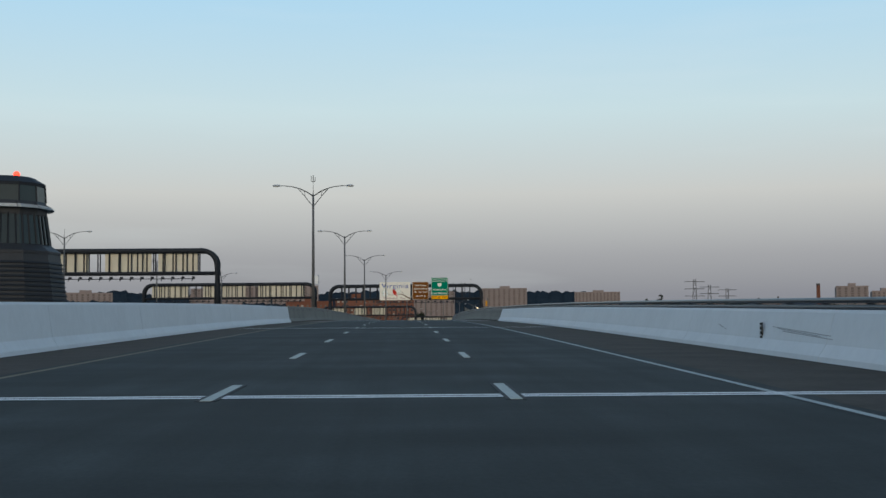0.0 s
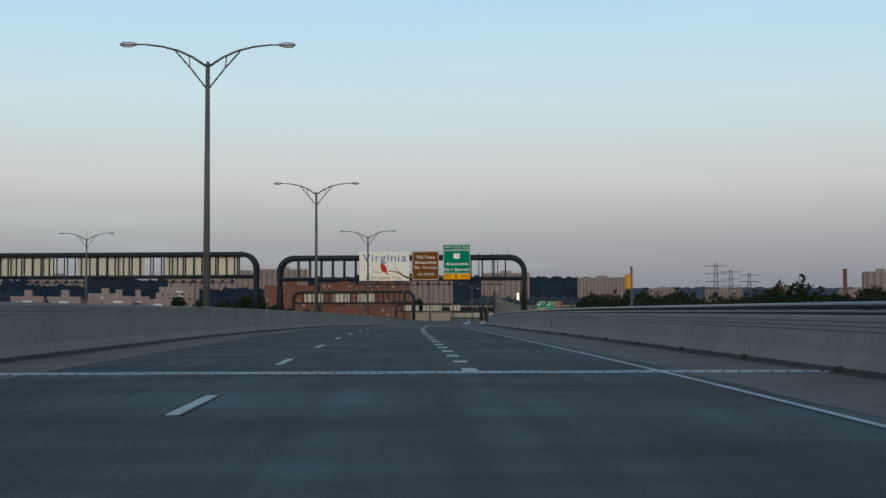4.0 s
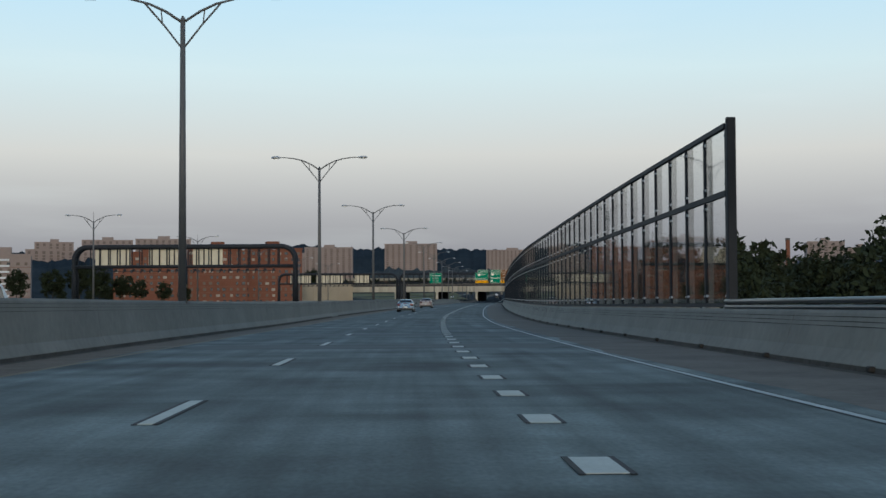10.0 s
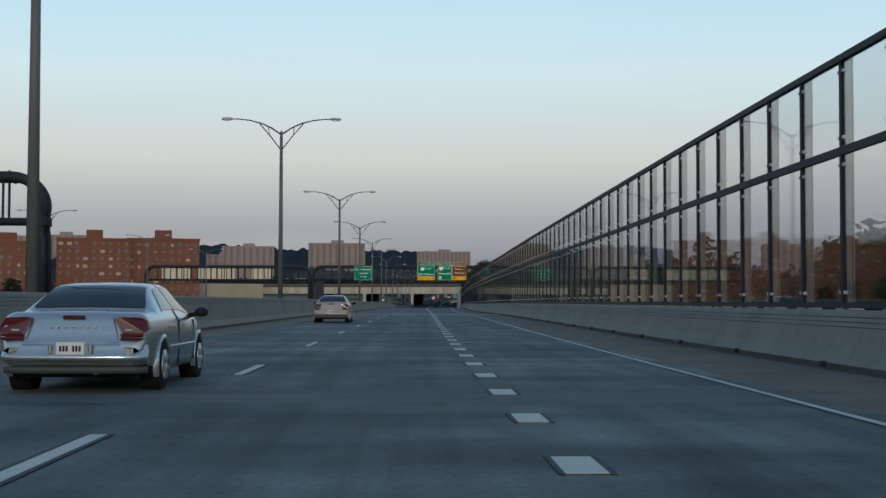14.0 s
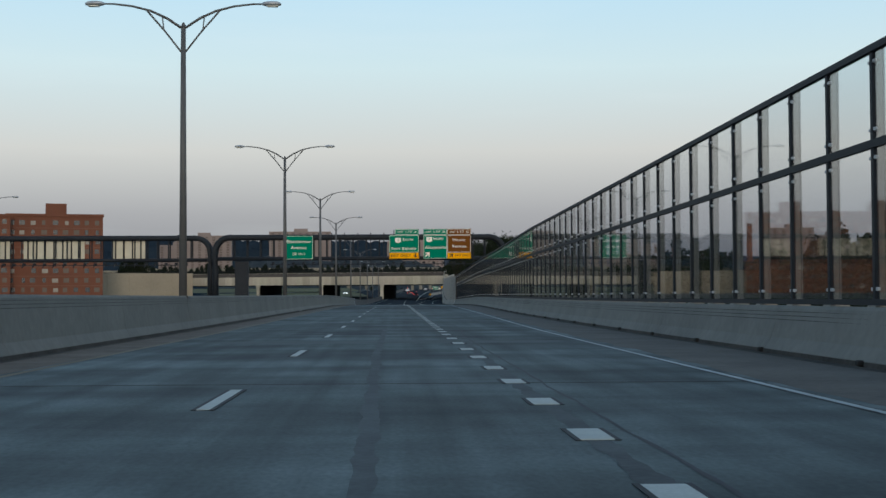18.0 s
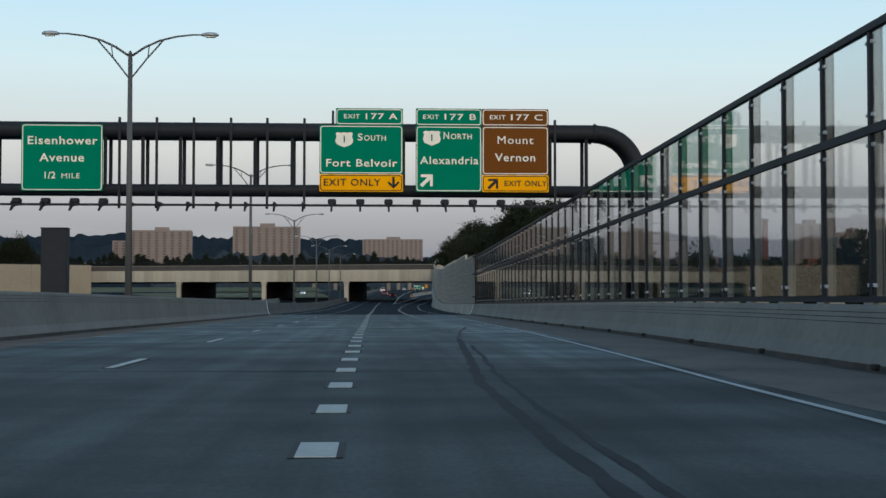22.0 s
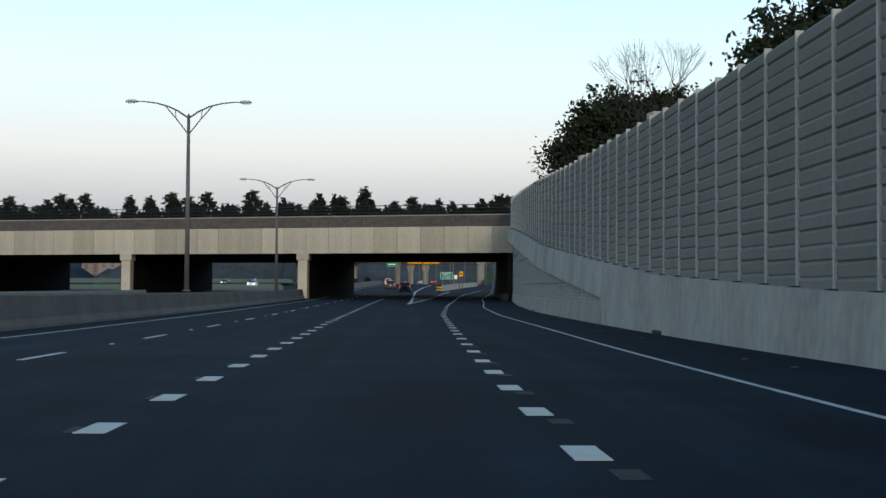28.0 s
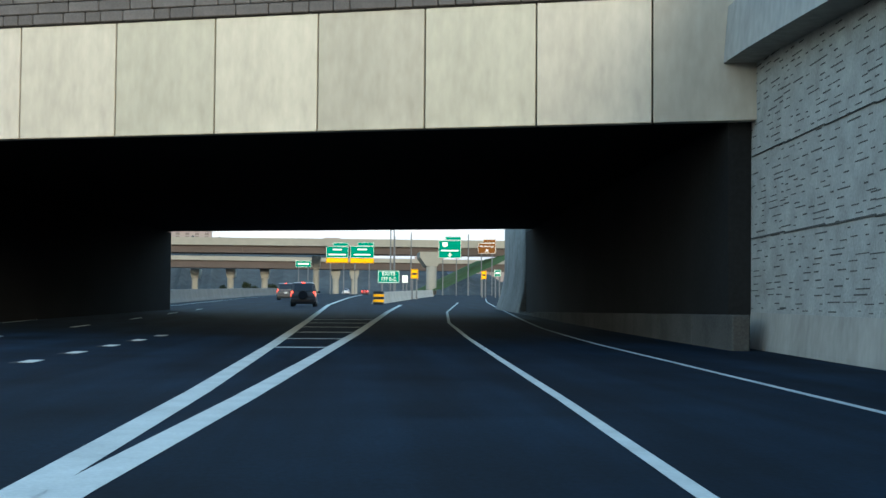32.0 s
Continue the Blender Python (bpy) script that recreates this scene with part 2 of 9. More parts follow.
def road_material(name, color, bands, tracks, grain, rough, pours=None):
    """Road surface in road coordinates: x across, y along. Cross stains, wheel tracks, fine grain, an older darker stretch."""
    m = bpy.data.materials.new(name)
    m.use_nodes = True
    n, l = m.node_tree.nodes, m.node_tree.links
    b = n["Principled BSDF"]
    b.inputs["Roughness"].default_value = rough
    b.inputs["Specular IOR Level"].default_value = 0.22 if pours else 0.06
    uv = n.new("ShaderNodeUVMap")
    uv.uv_map = "road"

    def noise_at(sx, sy, detail, lo, hi, out_lo, out_hi, w=0.0):
        mp = n.new("ShaderNodeMapping")
        mp.inputs["Scale"].default_value = (sx, sy, 1)
        mp.inputs["Location"].default_value = (w, w, w)
        t = n.new("ShaderNodeTexNoise")
        t.inputs["Scale"].default_value, t.inputs["Detail"].default_value = 1.0, detail
        r = n.new("ShaderNodeMapRange")
        r.inputs[1].default_value, r.inputs[2].default_value, r.inputs[3].default_value, r.inputs[4].default_value = lo, hi, out_lo, out_hi
        l.new(uv.outputs[0], mp.inputs[0])
        l.new(mp.outputs[0], t.inputs[0])
        l.new(t.outputs[0], r.inputs[0])
        return r.outputs[0], t.outputs[0]

    def times(x, y):
        k = n.new("ShaderNodeMath")
        k.operation = "MULTIPLY"
        l.new(x, k.inputs[0])
        l.new(y, k.inputs[1])
        return k.outputs[0]

    cross, _ = noise_at(0.15, 0.38, 5, 0.36, 0.58, 1 - bands, 1.0)
    streak, _ = noise_at(2.4, 0.035, 4, 0.3, 0.7, 0.72, 1.17, 23)
    blot, _ = noise_at(0.45, 0.30, 6, 0.42, 0.7, 1.08, 0.64, 31)
    cross2, _ = noise_at(0.22, 0.16, 3, 0.3, 0.65, 1 - bands * 0.7, 1.1, 7)
    fine, raw = noise_at(22, 9, 4, 0.25, 0.75, 1 - grain, 1 + grain, 3)
    mid, _ = noise_at(1.6, 0.35, 5, 0.3, 0.7, 0.8, 1.14, 11)
    sep = n.new("ShaderNodeSeparateXYZ")
    l.new(uv.outputs[0], sep.inputs[0])
    wv = n.new("ShaderNodeMath")
    wv.operation = "MULTIPLY_ADD"
    wv.inputs[1].default_value, wv.inputs[2].default_value = 2 * math.pi / 1.78, 1.4
    l.new(sep.outputs[0], wv.inputs[0])
    sn = n.new("ShaderNodeMath")
    sn.operation = "SINE"
    l.new(wv.outputs[0], sn.inputs[0])
    tr = n.new("ShaderNodeMapRange")
    tr.inputs[1].default_value, tr.inputs[2].default_value, tr.inputs[3].default_value, tr.inputs[4].default_value = -1, 1, 1 - tracks, 1 + tracks * 0.4
    l.new(sn.outputs[0], tr.inputs[0])
    k = times(times(times(cross, cross2), times(fine, mid)), times(tr.outputs[0], times(streak, blot)))
    if pours:
        # pours of different age along the deck: (chainage, paleness)
        sc = n.new("ShaderNodeMath")
        sc.operation = "DIVIDE"
        sc.inputs[1].default_value = 900.0
        l.new(sep.outputs[1], sc.inputs[0])
        pr = n.new("ShaderNodeValToRGB")
        while len(pr.color_ramp.elements) < len(pours):
            pr.color_ramp.elements.new(0.5)
        for e, (q, v) in zip(pr.color_ramp.elements, pours):
            e.position, e.color = q / 900.0, (v / 1.5, v / 1.5, v / 1.5, 1)
        l.new(sc.outputs[0], pr.inputs[0])
        lift = n.new("ShaderNodeMath")
        lift.operation = "MULTIPLY"
        lift.inputs[1].default_value = 1.5
        l.new(pr.outputs[0], lift.inputs[0])
        # untravelled shoulders stay paler
        off, dist, sh = n.new("ShaderNodeMath"), n.new("ShaderNodeMath"), n.new("ShaderNodeMapRange")
        off.operation, dist.operation = "ADD", "ABSOLUTE"
        off.inputs[1].default_value = 2.15
        l.new(sep.outputs[0], off.inputs[0])
        l.new(off.outputs[0], dist.inputs[0])
        l.new(dist.outputs[0], sh.inputs[0])
        sh.inputs[1].default_value, sh.inputs[2].default_value, sh.inputs[3].default_value, sh.inputs[4].default_value = 4.9, 5.6, 1.0, 1.25
        k = times(k, times(lift.outputs[0], sh.outputs[0]))
    mx = n.new("ShaderNodeMix")
    mx.data_type, mx.blend_type = "RGBA", "MULTIPLY"
    mx.inputs[0].default_value = 1.0
    mx.inputs[6].default_value = (*color, 1)
    l.new(k, mx.inputs[7])
    l.new(mx.outputs[2], b.inputs["Base Color"])
    bp = n.new("ShaderNodeBump")
    bp.inputs["Strength"].default_value, bp.inputs["Distance"].default_value = 0.2, 0.01
    l.new(raw, bp.inputs["Height"])
    l.new(bp.outputs[0], b.inputs["Normal"])
    return m


CONCRETE_ROAD = road_material("worn_concrete_road", (0.124, 0.154, 0.152), 0.5, 0.1, 0.2, 0.8,
                              ((0, 0.25), (118, 0.27), (119, 0.55), (190, 0.42), (212, 0.40), (234, 0.5), (262, 0.95), (300, 1.4), (390, 1.08), (450, 1.0), (590, 1.1), (622, 0.82), (640, 0.98), (690, 1.0), (692, 0.44), (722, 0.56), (746, 1.38), (810, 1.0)))
ASPHALT = road_material("dark_asphalt", (0.0054, 0.0145, 0.0265), 0.3, 0.18, 0.25, 0.9)
BARRIER = material("grey_barrier_concrete", (0.187, 0.182, 0.163), 0.85, vary=0.2, scale=0.35, fine=12, bump=0.2)
BARRIERDARK = material("stained_dark_barrier_concrete", (0.115, 0.108, 0.097), 0.9, vary=0.3, scale=0.35, fine=12, bump=0.2)
WHITEWALL = material("white_painted_concrete", (0.60, 0.63, 0.65), 0.6, vary=0.07, scale=0.4, fine=10, bump=0.1)
PANEL = material("cream_concrete_panel", (0.395, 0.36, 0.278), 0.85, vary=0.2, scale=0.8, fine=6, random_tint=0.17, spread=(1, 1, 0.35), hue=0.022)
WALLCON = material("grey_wall_concrete", (0.285, 0.264, 0.227), 0.9, vary=0.24, scale=0.55, fine=10, bump=0.2, spread=(1, 1, 0.5))
SOUND = material("ribbed_grey_sound_panel", (0.182, 0.176, 0.15), 0.9, vary=0.14, scale=0.4, fine=14, bump=0.25, random_tint=0.06)
GALV = material("galvanised_steel", (0.42, 0.44, 0.46), 0.5, metal=0.5, vary=0.1, scale=1.5, fine=8)
STEEL = material("dark_grey_painted_steel", (0.022, 0.025, 0.030), 0.6, vary=0.15, scale=1.0, fine=12, spec=0.15)
RAILSTEEL = material("dark_galvanised_rail", (0.05, 0.055, 0.062), 0.35, metal=0.4, vary=0.2, scale=1.0, fine=10)
# warm gold of the low sun's reflection put into the cabinet colour
BRIGHTMETAL = material("sun_gilded_cabinet_metal", (0.85, 0.74, 0.55), 0.3, metal=0.85, vary=0.06, scale=1.0)
POLE = material("brown_grey_pole_paint", (0.10, 0.10, 0.10), 0.5, vary=0.1, scale=0.8, fine=10)
PAINT = material("worn_white_road_paint", (0.42, 0.45, 0.42), 0.7, vary=0.2, scale=1.5, fine=20)
EDGEPAINT = material("dull_edge_line_paint", (0.38, 0.42, 0.41), 0.75, vary=0.25, scale=1.5, fine=20)
DUST = material("brown_shoulder_dust", (0.145, 0.122, 0.098), 0.95, vary=0.35, scale=0.8, fine=10)
PALEDUST = material("pale_shoulder_dust", (0.128, 0.118, 0.103), 0.95, vary=0.3, scale=0.6, fine=12)
YELLOWPAINT = material("worn_yellow_road_paint", (0.18, 0.15, 0.1), 0.8, vary=0.2, scale=1.5, fine=20)
BLACKTAPE = material("black_contrast_tape", (0.02, 0.02, 0.022), 0.7, vary=0.2, scale=2)
GREEN = material("green_sign_sheeting", (0.0, 0.19, 0.108), 0.65, vary=0.06, scale=1.0, spec=0.05)
BROWN = material("brown_sign_sheeting", (0.165, 0.058, 0.011), 0.65, vary=0.06, scale=1.0, spec=0.05)
YELLOW = material("yellow_sign_sheeting", (0.93, 0.41, 0.0), 0.65, vary=0.05, scale=1.0, spec=0.05)
CREAM = material("cream_sign_sheeting", (0.80, 0.745, 0.635), 0.55, vary=0.05, scale=0.8, spec=0.1)
SIGNWHITE = plain("white_sign_lettering", (0.85, 0.83, 0.72), 0.5)
SIGNBLACK = plain("black_sign_lettering", (0.02, 0.02, 0.02), 0.5)
SIGNBACK = material("aluminium_sign_back", (0.52, 0.48, 0.38), 0.5, metal=0.1, vary=0.1, scale=1.0)
RUBBER = plain("black_rubber", (0.015, 0.015, 0.017), 0.8)
STONE = material("grey_brown_stone", (0.09, 0.08, 0.074), 0.9, vary=0.25, scale=2.0, fine=8, bump=0.3, random_tint=0.13)
GRASS = material("dry_grass", (0.10, 0.10, 0.045), 0.95, vary=0.3, scale=0.05, fine=40)
GROUND = material("wooded_ground", (0.035, 0.04, 0.03), 0.95, vary=0.3, scale=0.02, fine=30)
# some blue of the distance haze is mixed into this hill colour
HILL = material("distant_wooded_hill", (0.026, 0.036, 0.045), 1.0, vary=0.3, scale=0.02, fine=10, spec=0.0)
BARK = material("bark", (0.035, 0.028, 0.022), 0.95, vary=0.2, scale=3)
LEAF = material("dark_green_leaves", (0.017, 0.024, 0.010), 0.9, vary=0.45, scale=0.6, fine=6)
SHRUB = material("dark_shrub_leaves", (0.014, 0.021, 0.014), 0.9, vary=0.35, scale=1.0, fine=6)
TANBLOCK = material("tan_apartment_wall", (0.255, 0.205, 0.188), 0.9, vary=0.1, scale=0.1, fine=10)
REDBRICK = material("red_brick_wall", (0.165, 0.066, 0.041), 0.9, vary=0.14, scale=0.15, fine=20)
DARKPANE = plain("dark_window_pane", (0.03, 0.035, 0.045), 0.25)

# ---------- building helpers ----------


def mesh(name, bm, mat, smooth=False):
    me = bpy.data.meshes.new(name)
    bmesh.ops.recalc_face_normals(bm, faces=bm.faces)
    bm.to_mesh(me)
    bm.free()
    for m in mat if isinstance(mat, (list, tuple)) else [mat]:
        me.materials.append(m)
    if smooth:
        me.polygons.foreach_set("use_smooth", [True] * len(me.polygons))
    return me


def thing(name, label, category, m=None, group="", kind=""):
    ob = new(name)
    ob.empty_display_size = 0.2
    if m is not None:
        ob.matrix_world = m
    return tagged(ob, label, category, group, kind)


def part(name, bm, mat, parent, label="", smooth=False):
    ob = new(name, mesh(name, bm, mat, smooth))
    ob.parent = parent
    if label:
        ob["label"] = label
    return ob


def share(name, me, parent, m):
    ob = new(name, me)
    ob.parent = parent
    ob.matrix_basis = m
    return ob


def solid(name, bm, mat, label, category, m=None, kind="", group="", smooth=False):
    ob = new(name, mesh(name, bm, mat, smooth))
    if m is not None:
        ob.matrix_world = m
    return tagged(ob, label, category, group, kind)


def box(bm, lo, hi, m=None, bevel=0.0, mi=0):
    c = [(a + b) / 2 for a, b in zip(lo, hi)]
    d = [abs(b - a) for a, b in zip(lo, hi)]
    t = Matrix.Translation(c) @ Matrix.Diagonal((*d, 1))
    if m is not None:
        t = m @ t
    r = bmesh.ops.create_cube(bm, size=1, matrix=t)
    if bevel:
        edges = {e for v in r["verts"] for e in v.link_edges}
        bmesh.ops.bevel(bm, geom=list(edges), offset=bevel, segments=1, affect="EDGES", clamp_overlap=True)
    if mi:
        for f in {f for v in r["verts"] if v.is_valid for f in v.link_faces}:
            f.material_index = mi
    return bm


def tube(bm, pts, radius, sides=8, cap=True):
    """Round tube along points; radius a number or one per point."""
    pts = [Vector(p) for p in pts]
    rad = radius if isinstance(radius, (list, tuple)) else [radius] * len(pts)
    rings = []
    for i, p in enumerate(pts):
        d = (pts[min(i + 1, len(pts) - 1)] - pts[max(i - 1, 0)]).normalized()
        q = d.to_track_quat("Z", "Y")
        rings.append([bm.verts.new(p + q @ Vector((math.cos(2 * math.pi * k / sides) * rad[i], math.sin(2 * math.pi * k / sides) * rad[i], 0))) for k in range(sides)])
    for a, b in zip(rings, rings[1:]):
        for k in range(sides):
            bm.faces.new((a[k], a[(k + 1) % sides], b[(k + 1) % sides], b[k]))
    if cap:
        bm.faces.new(rings[0][::-1])
        bm.faces.new(rings[-1])
    return bm


def sweep(bm, profile, stations, offset, closed=True, mi=0):
    """Extrude a profile of (u, h) along the road; offset(s) gives its u origin."""
    rings = []
    for s in stations:
        o = offset(s)
        rings.append([bm.verts.new(at(s, o + u, h)) for u, h in profile])
    n = len(profile)
    for a, b in zip(rings, rings[1:]):
        for k in range(n if closed else n - 1):
            f = bm.faces.new((a[k], a[(k + 1) % n], b[(k + 1) % n], b[k]))
            f.material_index = mi
    if closed:
        bm.faces.new(rings[0][::-1])
        bm.faces.new(rings[-1])
    return bm


def steps(a, b, d):
    n = max(1, int(round((b - a) / d)))
    return [a + (b - a) * i / n for i in range(n + 1)]


# ---------- ground and road ----------


def ground_level(x, y):
    base = np.interp(y, [500, 640, 790, 4000], [-11.0, -10.0, -1.9, -1.9])
    return float(base)


bm = bmesh.new()
rows_y = [-600, -200, 0, 200, 400, 500, 570, 640, 690, 740, 790, 850, 1000, 1200, 1600, 2400, 3500, 4800]
cols_x = [-4800, -2500, -1200, -600, -300, -150, -60, 0, 60, 120, 200, 300, 600, 1200, 2500, 4800]
grid = [[bm.verts.new((x, y, ground_level(x, y))) for x in cols_x] for y in rows_y]
for a, b in zip(grid, grid[1:]):
    for i in range(len(cols_x) - 1):
        bm.faces.new((a[i], a[i + 1], b[i + 1], b[i]))
solid("ground", bm, GROUND, "dark wooded ground reaching the horizon", "ground", kind="structure")


def slab(name, s0, s1, u0, u1, mat, label, depth=1.4, d=6.0, category="road"):
    bm = bmesh.new()
    uvl = bm.loops.layers.uv.new("road")
    rings, where = [], {}
    for s in steps(s0, s1, d):
        a, b = u0(s), u1(s)
        ring = []
        for u, h in ((a, 0), (a / 2 + b / 2, 0), (b, 0), (b, -depth), (a, -depth)):
            v = bm.verts.new(at(s, u, h))
            where[v] = (u, s)
            ring.append(v)
        rings.append(ring)
    for a, b in zip(rings, rings[1:]):
        for k in range(5):
            f = bm.faces.new((a[k], a[(k + 1) % 5], b[(k + 1) % 5], b[k]))
            for lp in f.loops:
                lp[uvl].uv = where[lp.vert]
    bm.faces.new(rings[0][::-1])
    bm.faces.new(rings[-1])
    return solid(name, bm, mat, label, category, kind="structure")


road = slab("road_bridge_deck", -60, DECK_END, lambda s: -26.5, lambda s: right_base(s) + 0.9, CONCRETE_ROAD,
            "grooved grey concrete bridge deck, worn in the wheel tracks")
street = slab("road_asphalt", DECK_END, 1500, lambda s: -40 - max(0, s - 1060) * 0.1, lambda s: right_base(min(s, 1100)) + 0.9 + max(0, s - 1100) * 0.1,
              ASPHALT, "dark asphalt highway with white lane markings", depth=0.6)
slab("road_opposite_deck", -60, 1500, lambda s: -75, lambda s: -28.5, CONCRETE_ROAD, "grey concrete deck of the opposite roadway", d=20)


def strip(name, s0, s1, u, w, mat, parent, lift=0.005, d=4.0):
    bm = bmesh.new()
    prev = None
    for s in steps(s0, s1, d):
        ring = [bm.verts.new(at(s, u(s) - w / 2, lift)), bm.verts.new(at(s, u(s) + w / 2, lift))]
        if prev:
            bm.faces.new((prev[0], prev[1], ring[1], ring[0]))
        prev = ring
    return part(name, bm, mat, parent)


strip("edge_line_border", -60, DECK_END, right_line, 0.19, BLACKTAPE, road, 0.0045)
strip("edge_line", -60, DECK_END, right_line, 0.105, EDGEPAINT, road, 0.0075)
strip("edge_line", DECK_END, 1200, right_line, 0.11, EDGEPAINT, street)
strip("yellow_edge_line", -60, DECK_END, lambda s: -7.45, 0.14, YELLOWPAINT, road)
strip("edge_line", DECK_END, 1300, lambda s: -7.3, 0.12, PAINT, street)


def dash_mesh(name, w, length, tape):
    bm = bmesh.new()
    box(bm, (-w / 2, 0, 0.0), (w / 2, length, 0.006))
    if tape:
        for k in (-1, 1):
            a, b = sorted((k * w / 2, k * (w / 2 + tape)))
            box(bm, (a, -0.05, 0.0), (b, length + 0.05, 0.005), mi=1)
    return mesh(name, bm, [PAINT, BLACKTAPE])


SKIP_TAPED, SKIP_BARE = dash_mesh("lane_dash", 0.14, 3.05, 0.05), dash_mesh("lane_dash_bare", 0.13, 3.05, 0)
DOT_TAPED, DOT_BARE = dash_mesh("lane_dot", 0.28, 0.9, 0.045), dash_mesh("lane_dot_bare", 0.26, 0.9, 0)


def along(s, u, length, u1=None, lift=0.005):
    """Pose on the road whose +y points from chainage s to s + length, slope included."""
    a, b = at(s, u, lift), at(s + length, u if u1 is None else u1, lift)
    d = (b - a).normalized()
    x = d.cross(Vector((0, 0, 1))).normalized()
    z = x.cross(d)
    return Matrix(((x.x, d.x, z.x, a.x), (x.y, d.y, z.y, a.y), (x.z, d.z, z.z, a.z), (0, 0, 0, 1)))


def dashes(name, anchors, u, taped, bare, half, n0=0, n1=None):
    """A row of marks whose middles pass through anchors of (number, chainage)."""
    ns, ss = zip(*anchors)
    for k in range(n0, (ns[-1] if n1 is None else n1) + 1):
        if k <= ns[-1] and k >= ns[0]:
            s = float(np.interp(k, ns, ss))
        else:
            pitch = 3.68 if half < 1 else 12.19
            s = ss[-1] + (k - ns[-1]) * pitch if k > ns[-1] else ss[0] + (k - ns[0]) * pitch
        s -= half
        on = s < DECK_END - 1
        share(name, taped if on else bare, road if on else street, along(s, u(s), 2 * half, u(s + 2 * half)))


def lane_left(s):
    return float(np.interp(s, [0, 420, 690, 1020], [-3.55, -3.58, -3.55, -3.75]))


def dot_right(s):
    return float(np.interp(s, [800, 912, 970, 1030, 1080], [3.45, 4.08, 5.15, 7.35, 11]))


def dot_main(s):
    return float(np.interp(s, [0, 680, 745, 800, 910, 950, 1043, 1060], [0.0, 0.05, -0.05, 0.05, 0.28, 0.05, 0.05, 0.3]))


SKIPS = [(0, 41.6), (10, 166.45), (15, 227.6), (20, 288.55), (23, 324.6), (31, 422.06), (34, 458.2), (36, 484.0), (41, 548.6), (46, 613.3), (52, 687.6), (58, 761.5), (63, 824.3), (71, 922.9), (77, 993.2)]
DOTS = [(0, 168.3), (18, 235.1), (27, 268.2), (33, 290.2), (44, 330.8), (52, 360.8), (67, 416.5), (103, 547.7), (113, 583.1), (116, 594.0), (121, 614.2), (130, 644.78), (134, 658.87), (139, 678.5), (148, 711.9), (150, 718.9), (157, 742.75), (175, 810.2), (202, 909.2), (211, 940.8), (213, 948.75), (219, 972.2), (222, 983.4)]
DOTS2 = [(0, 811.8), (26, 907.4), (30, 921.67), (34, 938.0), (37, 948.3), (42, 966.4), (46, 980.5), (53, 1005.6)]
dashes("lane_dash", SKIPS, lane_left, SKIP_TAPED, SKIP_BARE, 1.52, -8, 86)
dashes("lane_dash", SKIPS, lambda s: 0.0, SKIP_TAPED, SKIP_BARE, 1.52, -8, 7)
dashes("lane_dot", DOTS, dot_main, DOT_TAPED, DOT_BARE, 0.46, -5, 242)
dashes("lane_dot", DOTS2, dot_right, DOT_TAPED, DOT_BARE, 0.46, -2, 53)
dashes("lane_dash", SKIPS, lambda s: -14.5, SKIP_TAPED, SKIP_BARE, 1.52, -4, 80)
# ghost marks left where older dots were ground away
GHOST = material("faded_ground_mark", (0.019, 0.023, 0.026), 0.9, vary=0.5, scale=3)
GHOSTM = bmesh.new()
box(GHOSTM, (-0.1, 0, -0.002), (0.1, 0.5, 0.003))
GHOSTM = mesh("ghost_mark", GHOSTM, GHOST)
for k in range(20, 54):
    s = 811.8 + k * 3.69 + 1.9
    if s > DECK_END + 1:
        share("ghost_mark", GHOSTM, street, along(s, dot_right(s) + 0.12, 0.8))
for k in range(0, 60):
    s = 835 + k * 3.69
    share("ghost_mark", GHOSTM, street, along(s, dot_main(s) - 0.14, 0.8))
# gore lines and ladder bars where the ramp parts from the main road


def ribbon(name, pts, w, parent=street, lift=0.006):
    bm = bmesh.new()
    prev = None
    for i, (s, u) in enumerate(pts):
        ring = [bm.verts.new(at(s, u - w / 2, lift)), bm.verts.new(at(s, u + w / 2, lift))]
        if prev:
            bm.faces.new((prev[0], prev[1], ring[1], ring[0]))
        prev = ring
    return part(name, bm, PAINT, parent)


ribbon("gore_line", [(1017, 3.35), (1026.7, 3.5), (1035, 3.6), (1051, 3.65), (1075, 3.68), (1127, 3.6), (1200, 4.4), (1272, 5.5)], 0.28)
ribbon("gore_line", [(1017, 3.35), (1026.7, 3.75), (1034, 4.2), (1043, 4.7), (1061, 5.7), (1100, 7.7), (1130, 9.4)], 0.28)
ribbon("ramp_line", [(1008, 6.52), (1017, 6.95), (1026.4, 7.35), (1034, 7.76), (1043, 8.16), (1057, 8.75), (1075, 9.55), (1100, 11.2), (1150, 15.5)], 0.13)
for q in (1049, 1055, 1061, 1067, 1073, 1079):
    bm = bmesh.new()
    l0, l1 = 3.7, np.interp(q, [1043, 1061, 1100], [4.6, 5.55, 7.5])
    vs = [bm.verts.new(at(*p, 0.007)) for p in ((q, l0), (q, l1), (q + 0.5, l1), (q + 0.5, l0))]
    bm.faces.new(vs)
    part("gore_bar", bm, PAINT, street)

# ---------- barriers ----------
RIGHT_TOP, LEFT_TOP = 0.955, 1.26


def barrier_run(name, label, s0, s1, piece, offset, profile, mat):
    t = thing(name, label, "barrier", kind="structure")
    for a, b in zip(steps(s0, s1, piece), steps(s0, s1, piece)[1:]):
        bm = bmesh.new()
        sweep(bm, profile, steps(a + 0.01, b - 0.01, 5), offset)
        part("barrier_segment", bm, mat, t)
    return t


